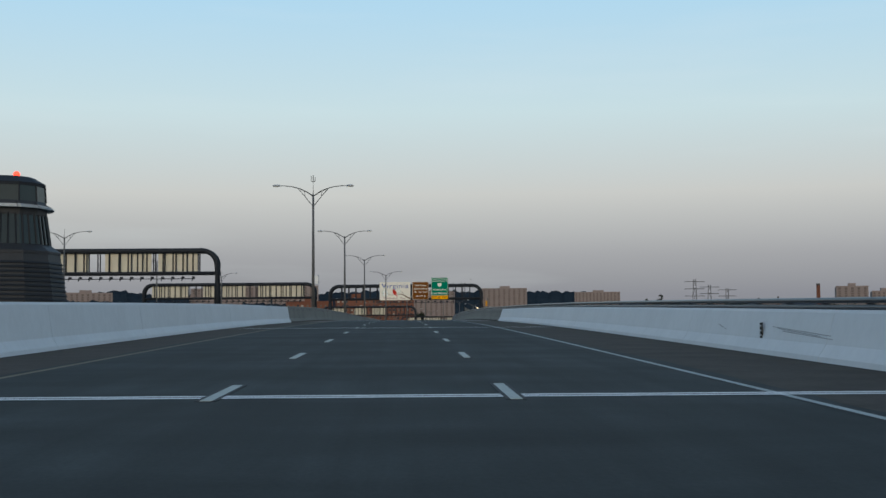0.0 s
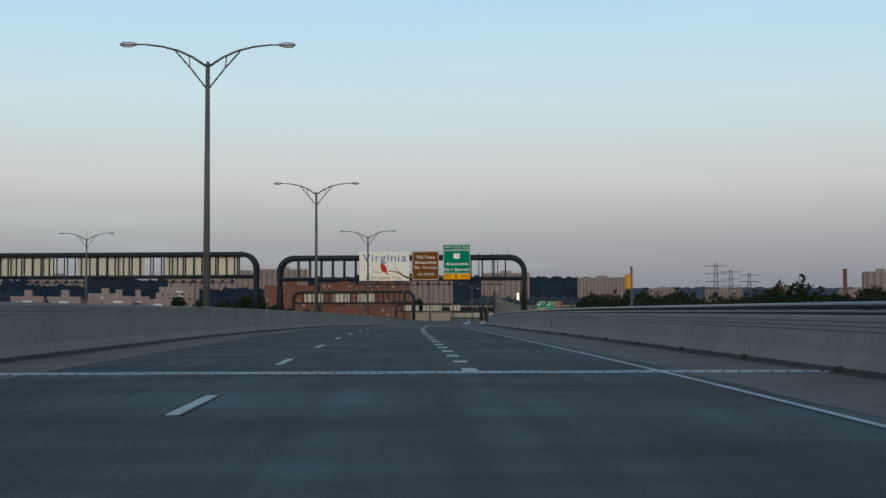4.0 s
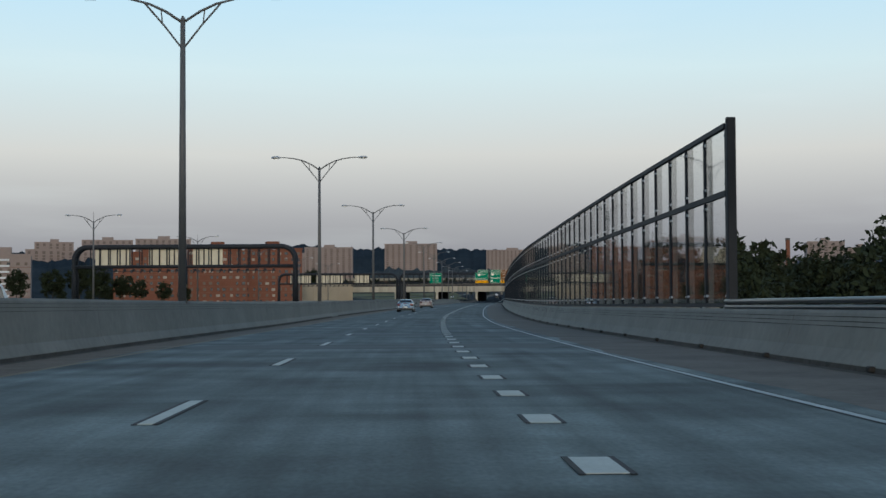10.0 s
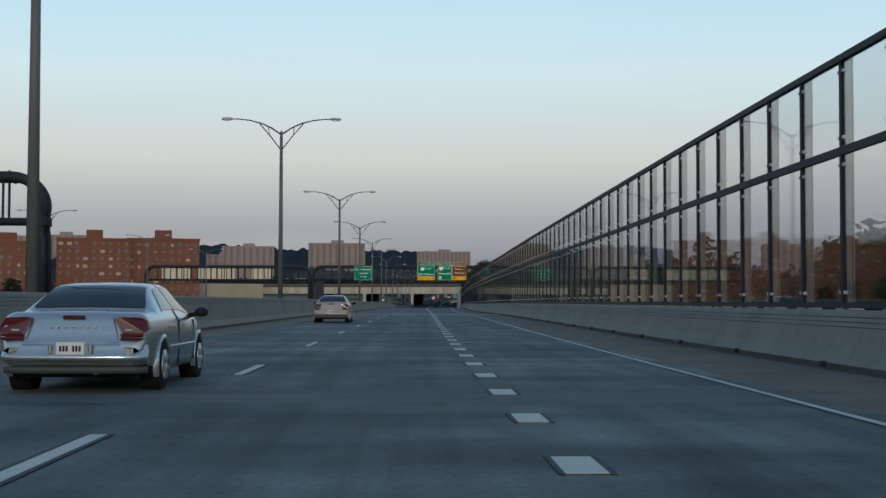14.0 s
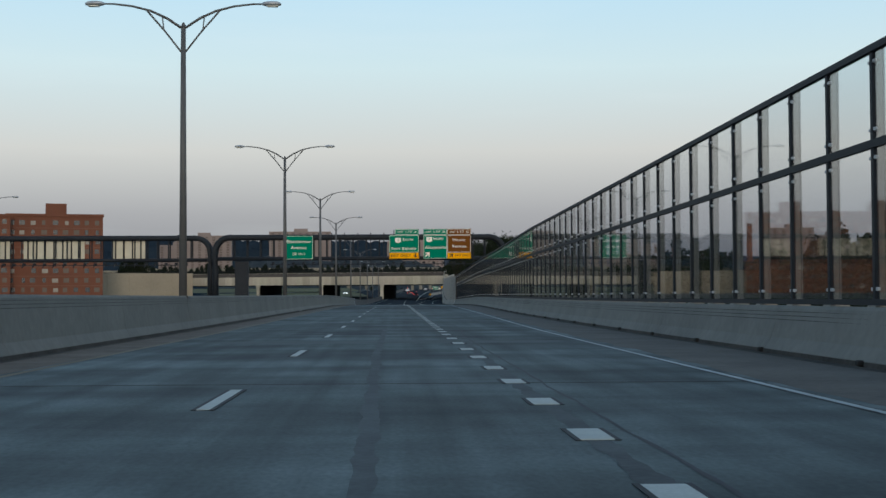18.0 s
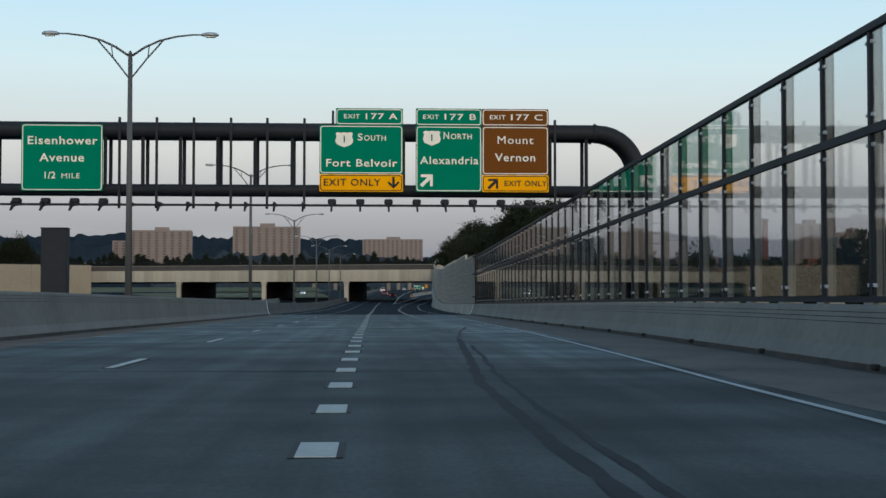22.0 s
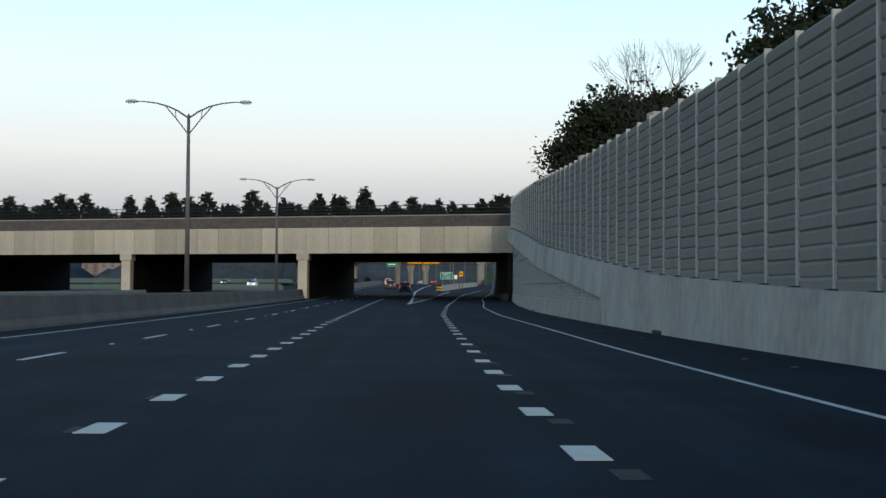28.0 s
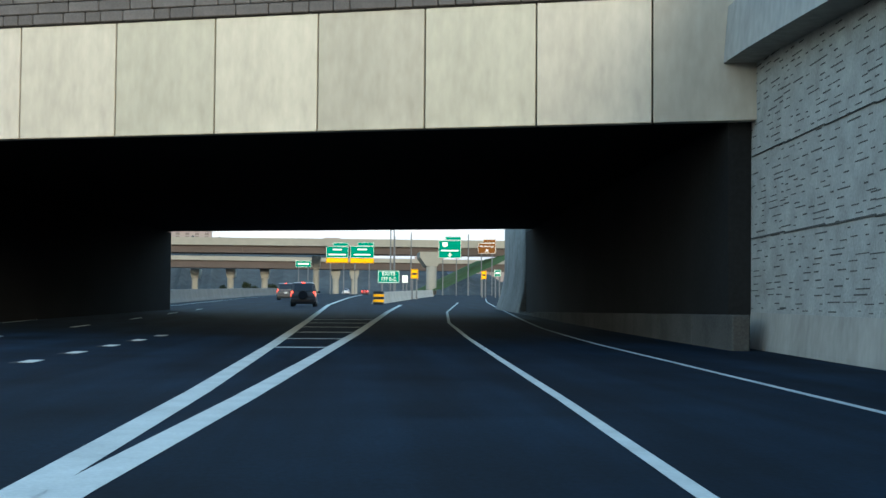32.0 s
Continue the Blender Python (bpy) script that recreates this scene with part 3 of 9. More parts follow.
def right_profile(h):
    return [(0, 0), (0.02, 0.1), (0.16, 0.32), (0.34, h - 0.06), (0.38, h), (0.78, h), (0.82, h - 0.06), (0.82, -0.3), (0, -0.3)]


def left_profile(h):
    return [(u, z) for u, z in [(0, -0.3), (0, 0), (-0.02, 0.1), (-0.15, 0.32), (-0.28, h - 0.06), (-0.32, h), (-0.62, h), (-0.66, h - 0.06), (-0.8, 0.3), (-0.95, 0), (-0.95, -0.3)]]


barrier_run("barrier_right_white", "white painted concrete parapet along the lifting span", -60, 109.5, 12, right_base, right_profile(RIGHT_TOP), WHITEWALL)
barrier_run("barrier_right", "weathered grey concrete parapet with drip lines", 109.5, 826.5, 12, right_base, right_profile(RIGHT_TOP), BARRIER)
barrier_run("barrier_median_white", "white painted concrete median parapet", -60, 105.2, 12, lambda s: -9.9, left_profile(1.2), WHITEWALL)
barrier_run("barrier_median", "grey concrete median barrier, stained at its foot", 105.2, 826.5, 12, left_base, left_profile(LEFT_TOP), BARRIER)
barrier_run("barrier_median_road", "dark stained concrete median barrier beside the asphalt", 827.5, 1300, 12, lambda s: LEFT_BASE, left_profile(1.1), BARRIERDARK)
barrier_run("barrier_opposite", "grey concrete median of the opposite roadway", -60, 1050, 30, lambda s: -45.6, left_profile(1.0), BARRIER)
# drip grooves cast into the parapets
GROOVE = material("dark_groove_and_shadow", (0.035, 0.033, 0.031), 0.95, vary=0.2, scale=2)
GRIME = material("dark_kerb_grime", (0.06, 0.054, 0.047), 0.95, vary=0.5, scale=0.9, fine=9)


def on_slope(h, height):
    """Offset of the sloping face at height h."""
    return 0.16 + (h - 0.32) / (height - 0.38) * 0.18


for name, s0, s1, off, side, height in (("right", 109.6, 826.4, right_base, 1, RIGHT_TOP), ("median", 105.3, 826.4, left_base, -1, LEFT_TOP)):
    t = thing("barrier_grooves_" + name, "thin dark grooves and foot grime along the parapet", "barrier", kind="structure")
    for z in (height - 0.12, height - 0.2, height - 0.28):
        bm = bmesh.new()
        u = (on_slope(z, RIGHT_TOP) if side > 0 else 0.15 + (z - 0.32) / (height - 0.38) * 0.13)
        sweep(bm, [(side * (u - 0.004), z), (side * (u + 0.012), z + 0.022), (side * (u + 0.03), z + 0.022), (side * (u + 0.03), z)], steps(s0, s1, 6), off)
        part("groove", bm, GROOVE, t)
    bm = bmesh.new()
    prev = None
    for s in steps(s0, s1, 2.0):
        w = 0.2 + 0.2 * abs(noise.noise((s * 0.11, side, 0))) + 0.08 * abs(noise.noise((s * 0.6, side, 3)))
        o = off(s)
        ring = [bm.verts.new(at(s, o - side * w, 0.004)), bm.verts.new(at(s, o - side * 0.003, 0.004)), bm.verts.new(at(s, o + side * 0.015, 0.085))]
        if prev:
            for q in range(2):
                bm.faces.new((prev[q], prev[q + 1], ring[q + 1], ring[q]))
        prev = ring
    part("foot_grime", bm, GRIME, t)
    # drifted dust between the foot and the edge line, ragged towards the lanes
    bm = bmesh.new()
    prev = None
    for s in steps(s0, s1, 0.9):
        o = off(s)
        reach = -7.5 if side < 0 else right_line(s) + 0.35
        edge = reach - side * (0.22 * noise.noise((s * 0.06, 3, side)) + 0.16 * noise.noise((s * 0.45, 5, side)) + 0.08 * noise.noise((s * 1.9, 8, side)))
        ring = [bm.verts.new(at(s, o - side * 0.1, 0.003)), bm.verts.new(at(s, edge, 0.003))]
        if prev:
            bm.faces.new((prev[0], prev[1], ring[1], ring[0]))
        prev = ring
    part("shoulder_dust", bm, DUST if side < 0 else PALEDUST, t)
    BLK = bmesh.new()
    box(BLK, (-0.06, -0.09, 0), (0.05, 0.09, 0.09), bevel=0.02)
    BLK = mesh("scupper", BLK, GROOVE)
    for s in np.arange(s0 + 2, s1, 6.1) if side > 0 else ():
        share("scupper", BLK, t, turned(float(s), off(float(s)) - side * 0.02, 0.02))
SPANDUST = material("brown_span_dust", (0.058, 0.05, 0.041), 0.95, vary=0.35, scale=0.8, fine=10)
t = thing("barrier_dust_span", "brown dust and a painted dark shadow line along the white parapets", "barrier", kind="structure")
for side in (-1, 1):
    # dark=True lays a strip along the wall foot, its shadow painted in
    for dark in (False, True):
        bm = bmesh.new()
        prev = None
        for s in steps(-58, 109, 0.9):
            o = right_base(s) if side > 0 else -9.9
            reach = right_line(s) + 0.3 if side > 0 else -7.7
            edge = reach - side * (0.22 * noise.noise((s * 0.06, 3, side)) + 0.14 * noise.noise((s * 0.45, 5, side))) if not dark else o - side * (0.1 + 0.08 * abs(noise.noise((s * 0.3, 6, side))))
            ring = [bm.verts.new(at(s, o - side * 0.004, 0.005 if dark else 0.003)), bm.verts.new(at(s, edge, 0.005 if dark else 0.003))]
            if prev:
                bm.faces.new((prev[0], prev[1], ring[1], ring[0]))
            prev = ring
        part("foot_grime" if dark else "shoulder_dust", bm, GROOVE if dark else SPANDUST, t)
barrier_run("barrier_far", "low grey concrete parapet of the express roadway", -60, 1050, 30, lambda s: -25.6, left_profile(1.0), BARRIER)

# ---------- lamps ----------


def lamp_post(m, height=12.1, base=1.2):
    t = thing("street_lamp", "tall dark grey double-arm street lamp on the concrete barrier", "street lamp", m, "street lamps along the median")
    bm = bmesh.new()
    tube(bm, [(0, 0, base), (0, 0, height - 0.85)], [0.15, 0.09], 12)
    part("pole", bm, POLE, t, smooth=True)
    bm = bmesh.new()
    box(bm, (-0.22, -0.22, base - 0.02), (0.22, 0.22, base + 0.06), bevel=0.01)
    part("base_plate", bm, POLE, t)
    bm = bmesh.new()
    tube(bm, [(0, 0, height - 0.86), (0, 0, height - 0.7)], [0.11, 0.03], 10)
    part("cap", bm, POLE, t)
    for k in (-1, 1):
        top = height - 0.85
        upper = [(k * x, 0, top + z) for x, z in ((0.08, -0.05), (0.6, 0.3), (1.2, 0.58), (1.9, 0.76), (2.6, 0.84), (2.95, 0.84))]
        lower = [(k * x, 0, top + z) for x, z in ((0.08, -0.95), (0.35, -0.6), (0.7, -0.15), (1.05, 0.25), (1.35, 0.6))]
        bm = bmesh.new()
        tube(bm, upper, [0.05, 0.05, 0.045, 0.04, 0.035, 0.03], 8)
        arm = part("arm", bm, POLE, t, smooth=True)
        bm = bmesh.new()
        tube(bm, lower, 0.035, 8)
        tube(bm, [(k * 0.72, 0, top - 0.12), (k * 0.78, 0, top + 0.4)], 0.025, 6)
        part("brace", bm, POLE, arm)
        bm = bmesh.new()
        tube(bm, [(k * 2.9, 0, top + 0.84), (k * 3.0, 0, top + 0.85), (k * 3.2, 0, top + 0.86), (k * 3.5, 0, top + 0.85), (k * 3.62, 0, top + 0.83)], [0.05, 0.1, 0.13, 0.12, 0.05], 10)
        bmesh.ops.scale(bm, vec=(1, 1.3, 0.75), space=Matrix.Translation((0, 0, -(top + 0.84))), verts=bm.verts)
        head = part("lamp_head", bm, GALV, t, smooth=True)
        bm = bmesh.new()
        box(bm, (min(k * 3.1, k * 3.5), -0.1, top + 0.735), (max(k * 3.1, k * 3.5), 0.1, top + 0.765), bevel=0.01)
        part("lens", bm, SIGNWHITE, head)
    return t


LAMPS = [(121.5, -9.3), (182, -9.1), (240.3, -9.2), (300, -9.3), (359, -9.35), (413, -9.35), (467, -9.46), (519, -9.35), (572.5, -9.08), (622.3, -9.35), (671, -9.47), (714.5, -9.35), (759, -9.68), (812, -9.35), (871, -9.35),
         (928, -9.35), (976.5, -9.4), (1029.5, -9.4)]
first_lamp = lamp_post(turned(LAMPS[0][0], LAMPS[0][1]))
for s, u in LAMPS[1:]:
    copy_thing(first_lamp, turned(s, u, -0.28 if s > 1000 else 0.0))

FINIAL = bmesh.new()
tube(FINIAL, [(0, 0, 11.4), (0, 0, 12.45)], [0.03, 0.015], 6)
part("finial", FINIAL, POLE, first_lamp)
for s in range(181, 780, 60):
    copy_thing(first_lamp, turned(s, -46))
bm = bmesh.new()
box(bm, (0.12, -0.2, 3.3), (0.5, 0.2, 4.1), bevel=0.03)
part("equipment_box", bm, GALV, first_lamp, "grey equipment box strapped to the pole")
bm = bmesh.new()
tube(bm, [(0, 0, 12.4), (-0.18, 0, 12.55), (-0.18, 0, 12.95)], 0.03, 6)
tube(bm, [(0, 0, 12.4), (0.18, 0, 12.55), (0.18, 0, 12.85)], 0.03, 6)
tube(bm, [(0, 0, 12.45), (0, 0, 13.05)], 0.035, 6)
part("wind_gauge", bm, POLE, first_lamp, "small wind gauge with a red tip")

# ---------- text ----------


def text_mesh(body, size, depth=0.012, align="CENTER"):
    cu = bpy.data.curves.new("lettering", "FONT")
    cu.body, cu.size, cu.align_x, cu.align_y, cu.extrude = body, size, align, "CENTER", depth
    cu.resolution_u = 3
    cu.offset = size * (0.0 if size > 0.6 and body[0] in "VW" else 0.0 if "M" in body else 0.012)
    cu.space_character = 1.12
    ob = bpy.data.objects.new("lettering", cu)
    scene.collection.objects.link(ob)
    bpy.context.view_layer.update()
    me = bpy.data.meshes.new_from_object(ob.evaluated_get(bpy.context.evaluated_depsgraph_get()))
    bpy.data.objects.remove(ob)
    bpy.data.curves.remove(cu)
    return me


def lettering(body, x, z, size, mat, parent, width=None, bold=0.0, name="lettering"):
    """Letters that stand on a sign's face, which looks down -y; width stretches the line to fit."""
    me = text_mesh(body, size)
    xs = [v.co.x for v in me.vertices]
    w = max(xs) - min(xs)
    k = width / w if width else 1.0
    me.materials.clear()
    me.materials.append(mat)
    ob = new(name, me)
    ob.parent = parent
    ob.matrix_basis = Matrix.Translation((x, -0.02, z)) @ Matrix.Rotation(radians(90), 4, "X") @ Matrix.Diagonal((k, 1, 1, 1))
    ob["label"] = "raised lettering reading " + body
    return ob


def exit_line(number, x, z, size, mat, parent, width):
    """Small EXIT before a larger number."""
    lettering("EXIT", x - width * 0.33, z, size * 0.74, mat, parent, width * 0.29)
    lettering(number, x + width * 0.19, z, size, mat, parent, width * 0.58)


def flat_shape(name, pts, mat, parent, y=-0.018, label=""):
    bm = bmesh.new()
    a = [bm.verts.new((x, y, z)) for x, z in pts]
    b = [bm.verts.new((x, 0.0, z)) for x, z in pts]
    n = len(pts)
    bm.faces.new(a)
    for i in range(n):
        bm.faces.new((a[i], b[i], b[(i + 1) % n], a[(i + 1) % n]))
    bm.normal_update()
    bmesh.ops.triangulate(bm, faces=[f for f in bm.faces if len(f.verts) > 4])
    return part(name, bm, mat, parent, label)


def rounded(x0, z0, x1, z1, r, n=4):
    pts = []
    for cx, cz, a0 in ((x1 - r, z1 - r, 0), (x0 + r, z1 - r, 90), (x0 + r, z0 + r, 180), (x1 - r, z0 + r, 270)):
        for i in range(n + 1):
            a = radians(a0 + 90 * i / n)
            pts.append((cx + r * math.cos(a), cz + r * math.sin(a)))
    return pts


def panel(name, x0, z0, x1, z1, mat, parent, border=None, label="", thick=0.06):
    bm = bmesh.new()
    pts = rounded(x0, z0, x1, z1, 0.05)
    a = [bm.verts.new((x, 0, z)) for x, z in pts]
    b = [bm.verts.new((x, thick, z)) for x, z in pts]
    bm.faces.new(a)
    bm.faces.new(b[::-1])
    for i in range(len(pts)):
        bm.faces.new((a[i], b[i], b[(i + 1) % len(pts)], a[(i + 1) % len(pts)]))
    p = part(name, bm, mat, parent, label)
    if border:
        bm = bmesh.new()
        o, q = rounded(x0 + 0.04, z0 + 0.04, x1 - 0.04, z1 - 0.04, 0.15), rounded(x0 + 0.085, z0 + 0.085, x1 - 0.085, z1 - 0.085, 0.11)
        vo, vq = [bm.verts.new((x, -0.006, z)) for x, z in o], [bm.verts.new((x, -0.006, z)) for x, z in q]
        for i in range(len(o)):
            bm.faces.new((vo[i], vo[(i + 1) % len(o)], vq[(i + 1) % len(o)], vq[i]))
        part("border", bm, border, p)
    return p


SHIELD = [(0, -0.5), (0.2, -0.42), (0.42, -0.3), (0.5, -0.08), (0.46, 0.12), (0.42, 0.25), (0.5, 0.38), (0.36, 0.5), (0.18, 0.44), (0, 0.5),
          (-0.18, 0.44), (-0.36, 0.5), (-0.5, 0.38), (-0.42, 0.25), (-0.46, 0.12), (-0.5, -0.08), (-0.42, -0.3), (-0.2, -0.42)]


def shield(x, z, size, parent):
    p = flat_shape("route_shield", [(x + a * size * 1.18, z + b * size) for a, b in SHIELD], SIGNWHITE, parent, -0.016, "white route shield")
    t = lettering("1", x, z, size * 0.62, SIGNBLACK, parent)
    t.location.y = -0.03


def arrow(x, z, size, angle, mat, parent):
    a = radians(angle)
    pts = [(-0.11, 0.52), (0.11, 0.52), (0.11, -0.14), (0.4, 0.14), (0.52, 0.02), (0, -0.5), (-0.52, 0.02), (-0.4, 0.14), (-0.11, -0.14)]
    flat_shape("arrow", [(x + size * (p * math.cos(a) - q * math.sin(a)), z + size * (p * math.sin(a) + q * math.cos(a))) for p, q in pts], mat, parent, -0.02)


# ---------- gantries ----------


def gantry(name, label, s, u0, u1, top=10.15, low=7.0, r=0.40, spacing=1.7, lights=(), light_h=6.08, foot0=0.8, foot1=0.8, hangers=(), bare=(), depth=1.5):
    """Sign bridge of two planes of round chords with bent ends; its own x runs along u, y along the road."""
    t = thing(name, label, "sign gantry", turned(s, 0))
    bend = 2.2
    for y in (0.0, depth):
        bm = bmesh.new()
        pts = [(u0, y, foot0), (u0, y, 5.5)]
        for i in range(9):
            a = radians(90 * i / 8)
            pts.append((u0 + bend * (1 - math.cos(a)), y, top - bend + bend * math.sin(a)))
        for i in range(9):
            a = radians(90 * (1 - i / 8))
            pts.append((u1 - bend * (1 - math.cos(a)), y, top - bend + bend * math.sin(a)))
        pts += [(u1, y, 5.5), (u1, y, foot1)]
        tube(bm, pts, [r * 1.0, r * 0.96] + [r] * (len(pts) - 4) + [r * 0.96, r * 1.0], 16)
        frame_tube = part("frame_tube", bm, STEEL, t, "dark grey bent steel tube", smooth=True)
        for x in (u0 + bend + 0.15, u1 - bend - 0.15):
            bm = bmesh.new()
            tube(bm, [(x - 0.05, y, top), (x + 0.05, y, top)], r + 0.07, 16)
            part("flange", bm, STEEL, frame_tube)
        bm = bmesh.new()
        tube(bm, [(u0, y, low), (u1, y, low)], r * 0.68, 12)
        part("lower_chord", bm, STEEL, t, smooth=True)
        n = round((u1 - u0 - 2 * bend - 1.2) / spacing)
        for i in range(n + 1):
            x = u0 + bend + 0.6 + (u1 - u0 - 2 * bend - 1.2) * i / n
            bm = bmesh.new()
            tube(bm, [(x, y, low), (x, y, top)], 0.1, 8)
            part("web_post", bm, STEEL, t)
        for x in (u0, u1):
            bm = bmesh.new()
            tube(bm, [(x, y, low - 0.32), (x, y, low - 0.28), (x, y, low + 0.28), (x, y, low + 0.32)], [r * 0.98, r * 1.05, r * 1.05, r * 0.98], 14)
            part("collar", bm, STEEL, t)
    for x in (u0, u1):
        for z in (low, 4.0, 1.6):
            bm = bmesh.new()
            tube(bm, [(x, 0, z), (x, depth, z)], 0.12, 8)
            part("cross_brace", bm, STEEL, t)
        bm = bmesh.new()
        box(bm, (x - 0.75, -0.75, 0.6), (x + 0.75, depth + 0.75, 0.85), bevel=0.03)
        part("base_plate", bm, STEEL, t)
    for x in hangers:
        bm = bmesh.new()
        box(bm, (x - 0.065, -0.52, light_h - 0.12), (x + 0.065, -0.41, top + 0.6))
        box(bm, (x - 0.065, -1.5, light_h - 0.02), (x + 0.065, -0.41, light_h + 0.06))
        part("hanger", bm, STEEL, t)
    if lights:
        bm = bmesh.new()
        box(bm, (lights[0], -1.5, light_h - 0.06), (lights[1], -1.38, light_h + 0.06), bevel=0.01)
        part("light_rail", bm, STEEL, t)
        n = int((lights[1] - lights[0]) / 1.5)
        for i in range(n + 1):
            x = lights[0] + 0.4 + (lights[1] - lights[0] - 0.8) * i / n
            bm = bmesh.new()
            box(bm, (x - 0.06, -1.75, light_h + 0.03), (x + 0.06, 0.1, light_h + 0.15))
            loft_pts = [(-0.06, light_h + 0.05), (-1.7, light_h + 0.05), (-1.7, light_h - 0.1), (-1.95, light_h - 0.3), (-1.95, light_h - 0.36), (-1.3, light_h - 0.1)]
            fa = [bm.verts.new((x - 0.05, py, pz)) for py, pz in loft_pts]
            fb = [bm.verts.new((x + 0.05, py, pz)) for py, pz in loft_pts]
            bm.faces.new(fa)
            bm.faces.new(fb[::-1])
            for q in range(6):
                bm.faces.new((fa[q], fb[q], fb[(q + 1) % 6], fa[(q + 1) % 6]))
            arm = part("light_bracket", bm, STEEL, t)
            if any(lo < x < hi for lo, hi in bare):
                continue
            bm = bmesh.new()
            box(bm, (x - 0.22, -0.95, light_h + 0.1), (x + 0.22, -0.45, light_h + 0.38), bevel=0.06)
            part("flood_light", bm, STEEL, arm)
    return t


g1 = gantry("sign_gantry", "dark grey tubular sign gantry spanning the whole roadway", 328.6, -25.4, 11.2, lights=(-14.0, 8.0), hangers=(4.45, 6.43, 7.26), bare=((3.6, 9.0),))
gantry("sign_gantry", "dark grey tubular sign gantry with bent double ends", 774.8, -28.3, 14.6, lights=(-20.0, 10.5), spacing=1.93, hangers=(-12.9, -10.97, -9.04, -7.1, -5.2, -3.25, 10.05), bare=((-13.6, -2.8), (9.9, 12)))
# pale metal cabinet on the post, cable pipe and camera mast on the top tube
bm = bmesh.new()
box(bm, (10.02, -0.3, 3.75), (10.45, 0.3, 4.85), bevel=0.06)
part("cabinet", bm, BRIGHTMETAL, g1, "bright metal equipment cabinet")
bm = bmesh.new()
box(bm, (10.45, -0.22, 3.8), (10.75, 0.22, 4.8), bevel=0.02)
part("cabinet_bracket", bm, STEEL, g1)
bm = bmesh.new()
tube(bm, [(10.68, -0.3, 0.9), (10.68, -0.3, 6.6)], 0.07, 8)
part("cable_pipe", bm, STEEL, g1)
bm = bmesh.new()
tube(bm, [(8.6, 0, 10.5), (8.6, 0, 11.75)], 0.03, 6)
box(bm, (8.42, -0.06, 11.45), (8.78, 0.06, 11.53), bevel=0.02)
box(bm, (8.48, -0.05, 11.72), (8.72, 0.05, 11.78), bevel=0.02)
tube(bm, [(7.95, 0, 10.5), (7.95, 0, 11.7)], 0.012, 5)
part("camera_mast", bm, GALV, g1, "slim pale instrument mast")
# ---------- signs ----------


def sign(name, label, s, u, h, extra=0.0, lean=0.55):
    return thing(name, label, "road sign", turned(s - lean, u, h, extra), kind="")


def sign_posts(t, xs, z0, z1):
    for x in xs:
        bm = bmesh.new()
        box(bm, (x - 0.06, 0.06, z0), (x + 0.06, 0.22, z1), bevel=0.01)
        part("mounting_rail", bm, STEEL, t)


# welcome sign
va = sign("welcome_sign", "cream welcome sign with a red bird on a flowering branch", 328.6, -13.3, 6.7)
panel("face", 0, 0, 7.45, 4.33, CREAM, va)
sign_posts(va, (0.9, 2.8, 4.7, 6.6), 0.1, 4.2)
BLUE = plain("blue_sign_lettering", (0.015, 0.06, 0.32), 0.5)
REDL = plain("dark_red_sign_lettering", (0.20, 0.02, 0.02), 0.5)
REDBIRD = plain("red_sign_print", (0.5, 0.022, 0.012), 0.5)
BRANCH = plain("brown_sign_print", (0.13, 0.06, 0.02), 0.5)
lettering("Virginia", 3.75, 3.38, 1.62, BLUE, va, 6.5)
lettering("Welcomes You", 3.6, 0.45, 0.7, REDL, va, 5.35)
flat_shape("bird_shape", [(3.15, 2.15), (3.1, 2.35), (3.3, 2.62), (3.55, 2.72), (3.62, 2.5), (3.85, 2.25), (4.1, 1.85), (4.15, 1.5), (4.0, 1.25), (4.45, 0.95),
                          (4.15, 0.82), (3.85, 1.22), (3.5, 1.3), (3.25, 1.6)], REDBIRD, va, -0.02, "red bird silhouette")
flat_shape("branch", [(4.05, 1.35), (4.6, 1.5), (5.4, 1.42), (6.1, 1.2), (6.8, 0.75), (7.42, 0.55), (7.42, 0.18), (6.6, 0.55), (6.0, 1.0), (5.4, 1.26), (4.6, 1.36)], BRANCH, va, -0.014, "brown branch")
flat_shape("branch", [(2.1, 1.4), (3.3, 1.22), (3.3, 1.15), (2.1, 1.32)], BRANCH, va, -0.012)
flat_shape("branch", [(6.0, 1.05), (5.7, 1.7), (5.2, 2.2), (4.95, 2.28), (5.25, 2.1), (5.6, 1.65), (5.85, 1.1)], BRANCH, va, -0.012)
flat_shape("beak", [(3.02, 2.3), (3.2, 2.42), (3.2, 2.24)], YELLOW, va, -0.024, "small yellow beak")
flat_shape("bird_mask", [(3.16, 2.4), (3.34, 2.42), (3.3, 2.16), (3.16, 2.2)], SIGNBLACK, va, -0.022)
PETAL = plain("white_sign_print", (0.85, 0.84, 0.8), 0.5)
LEAFGREEN = plain("green_sign_print", (0.03, 0.16, 0.08), 0.5)
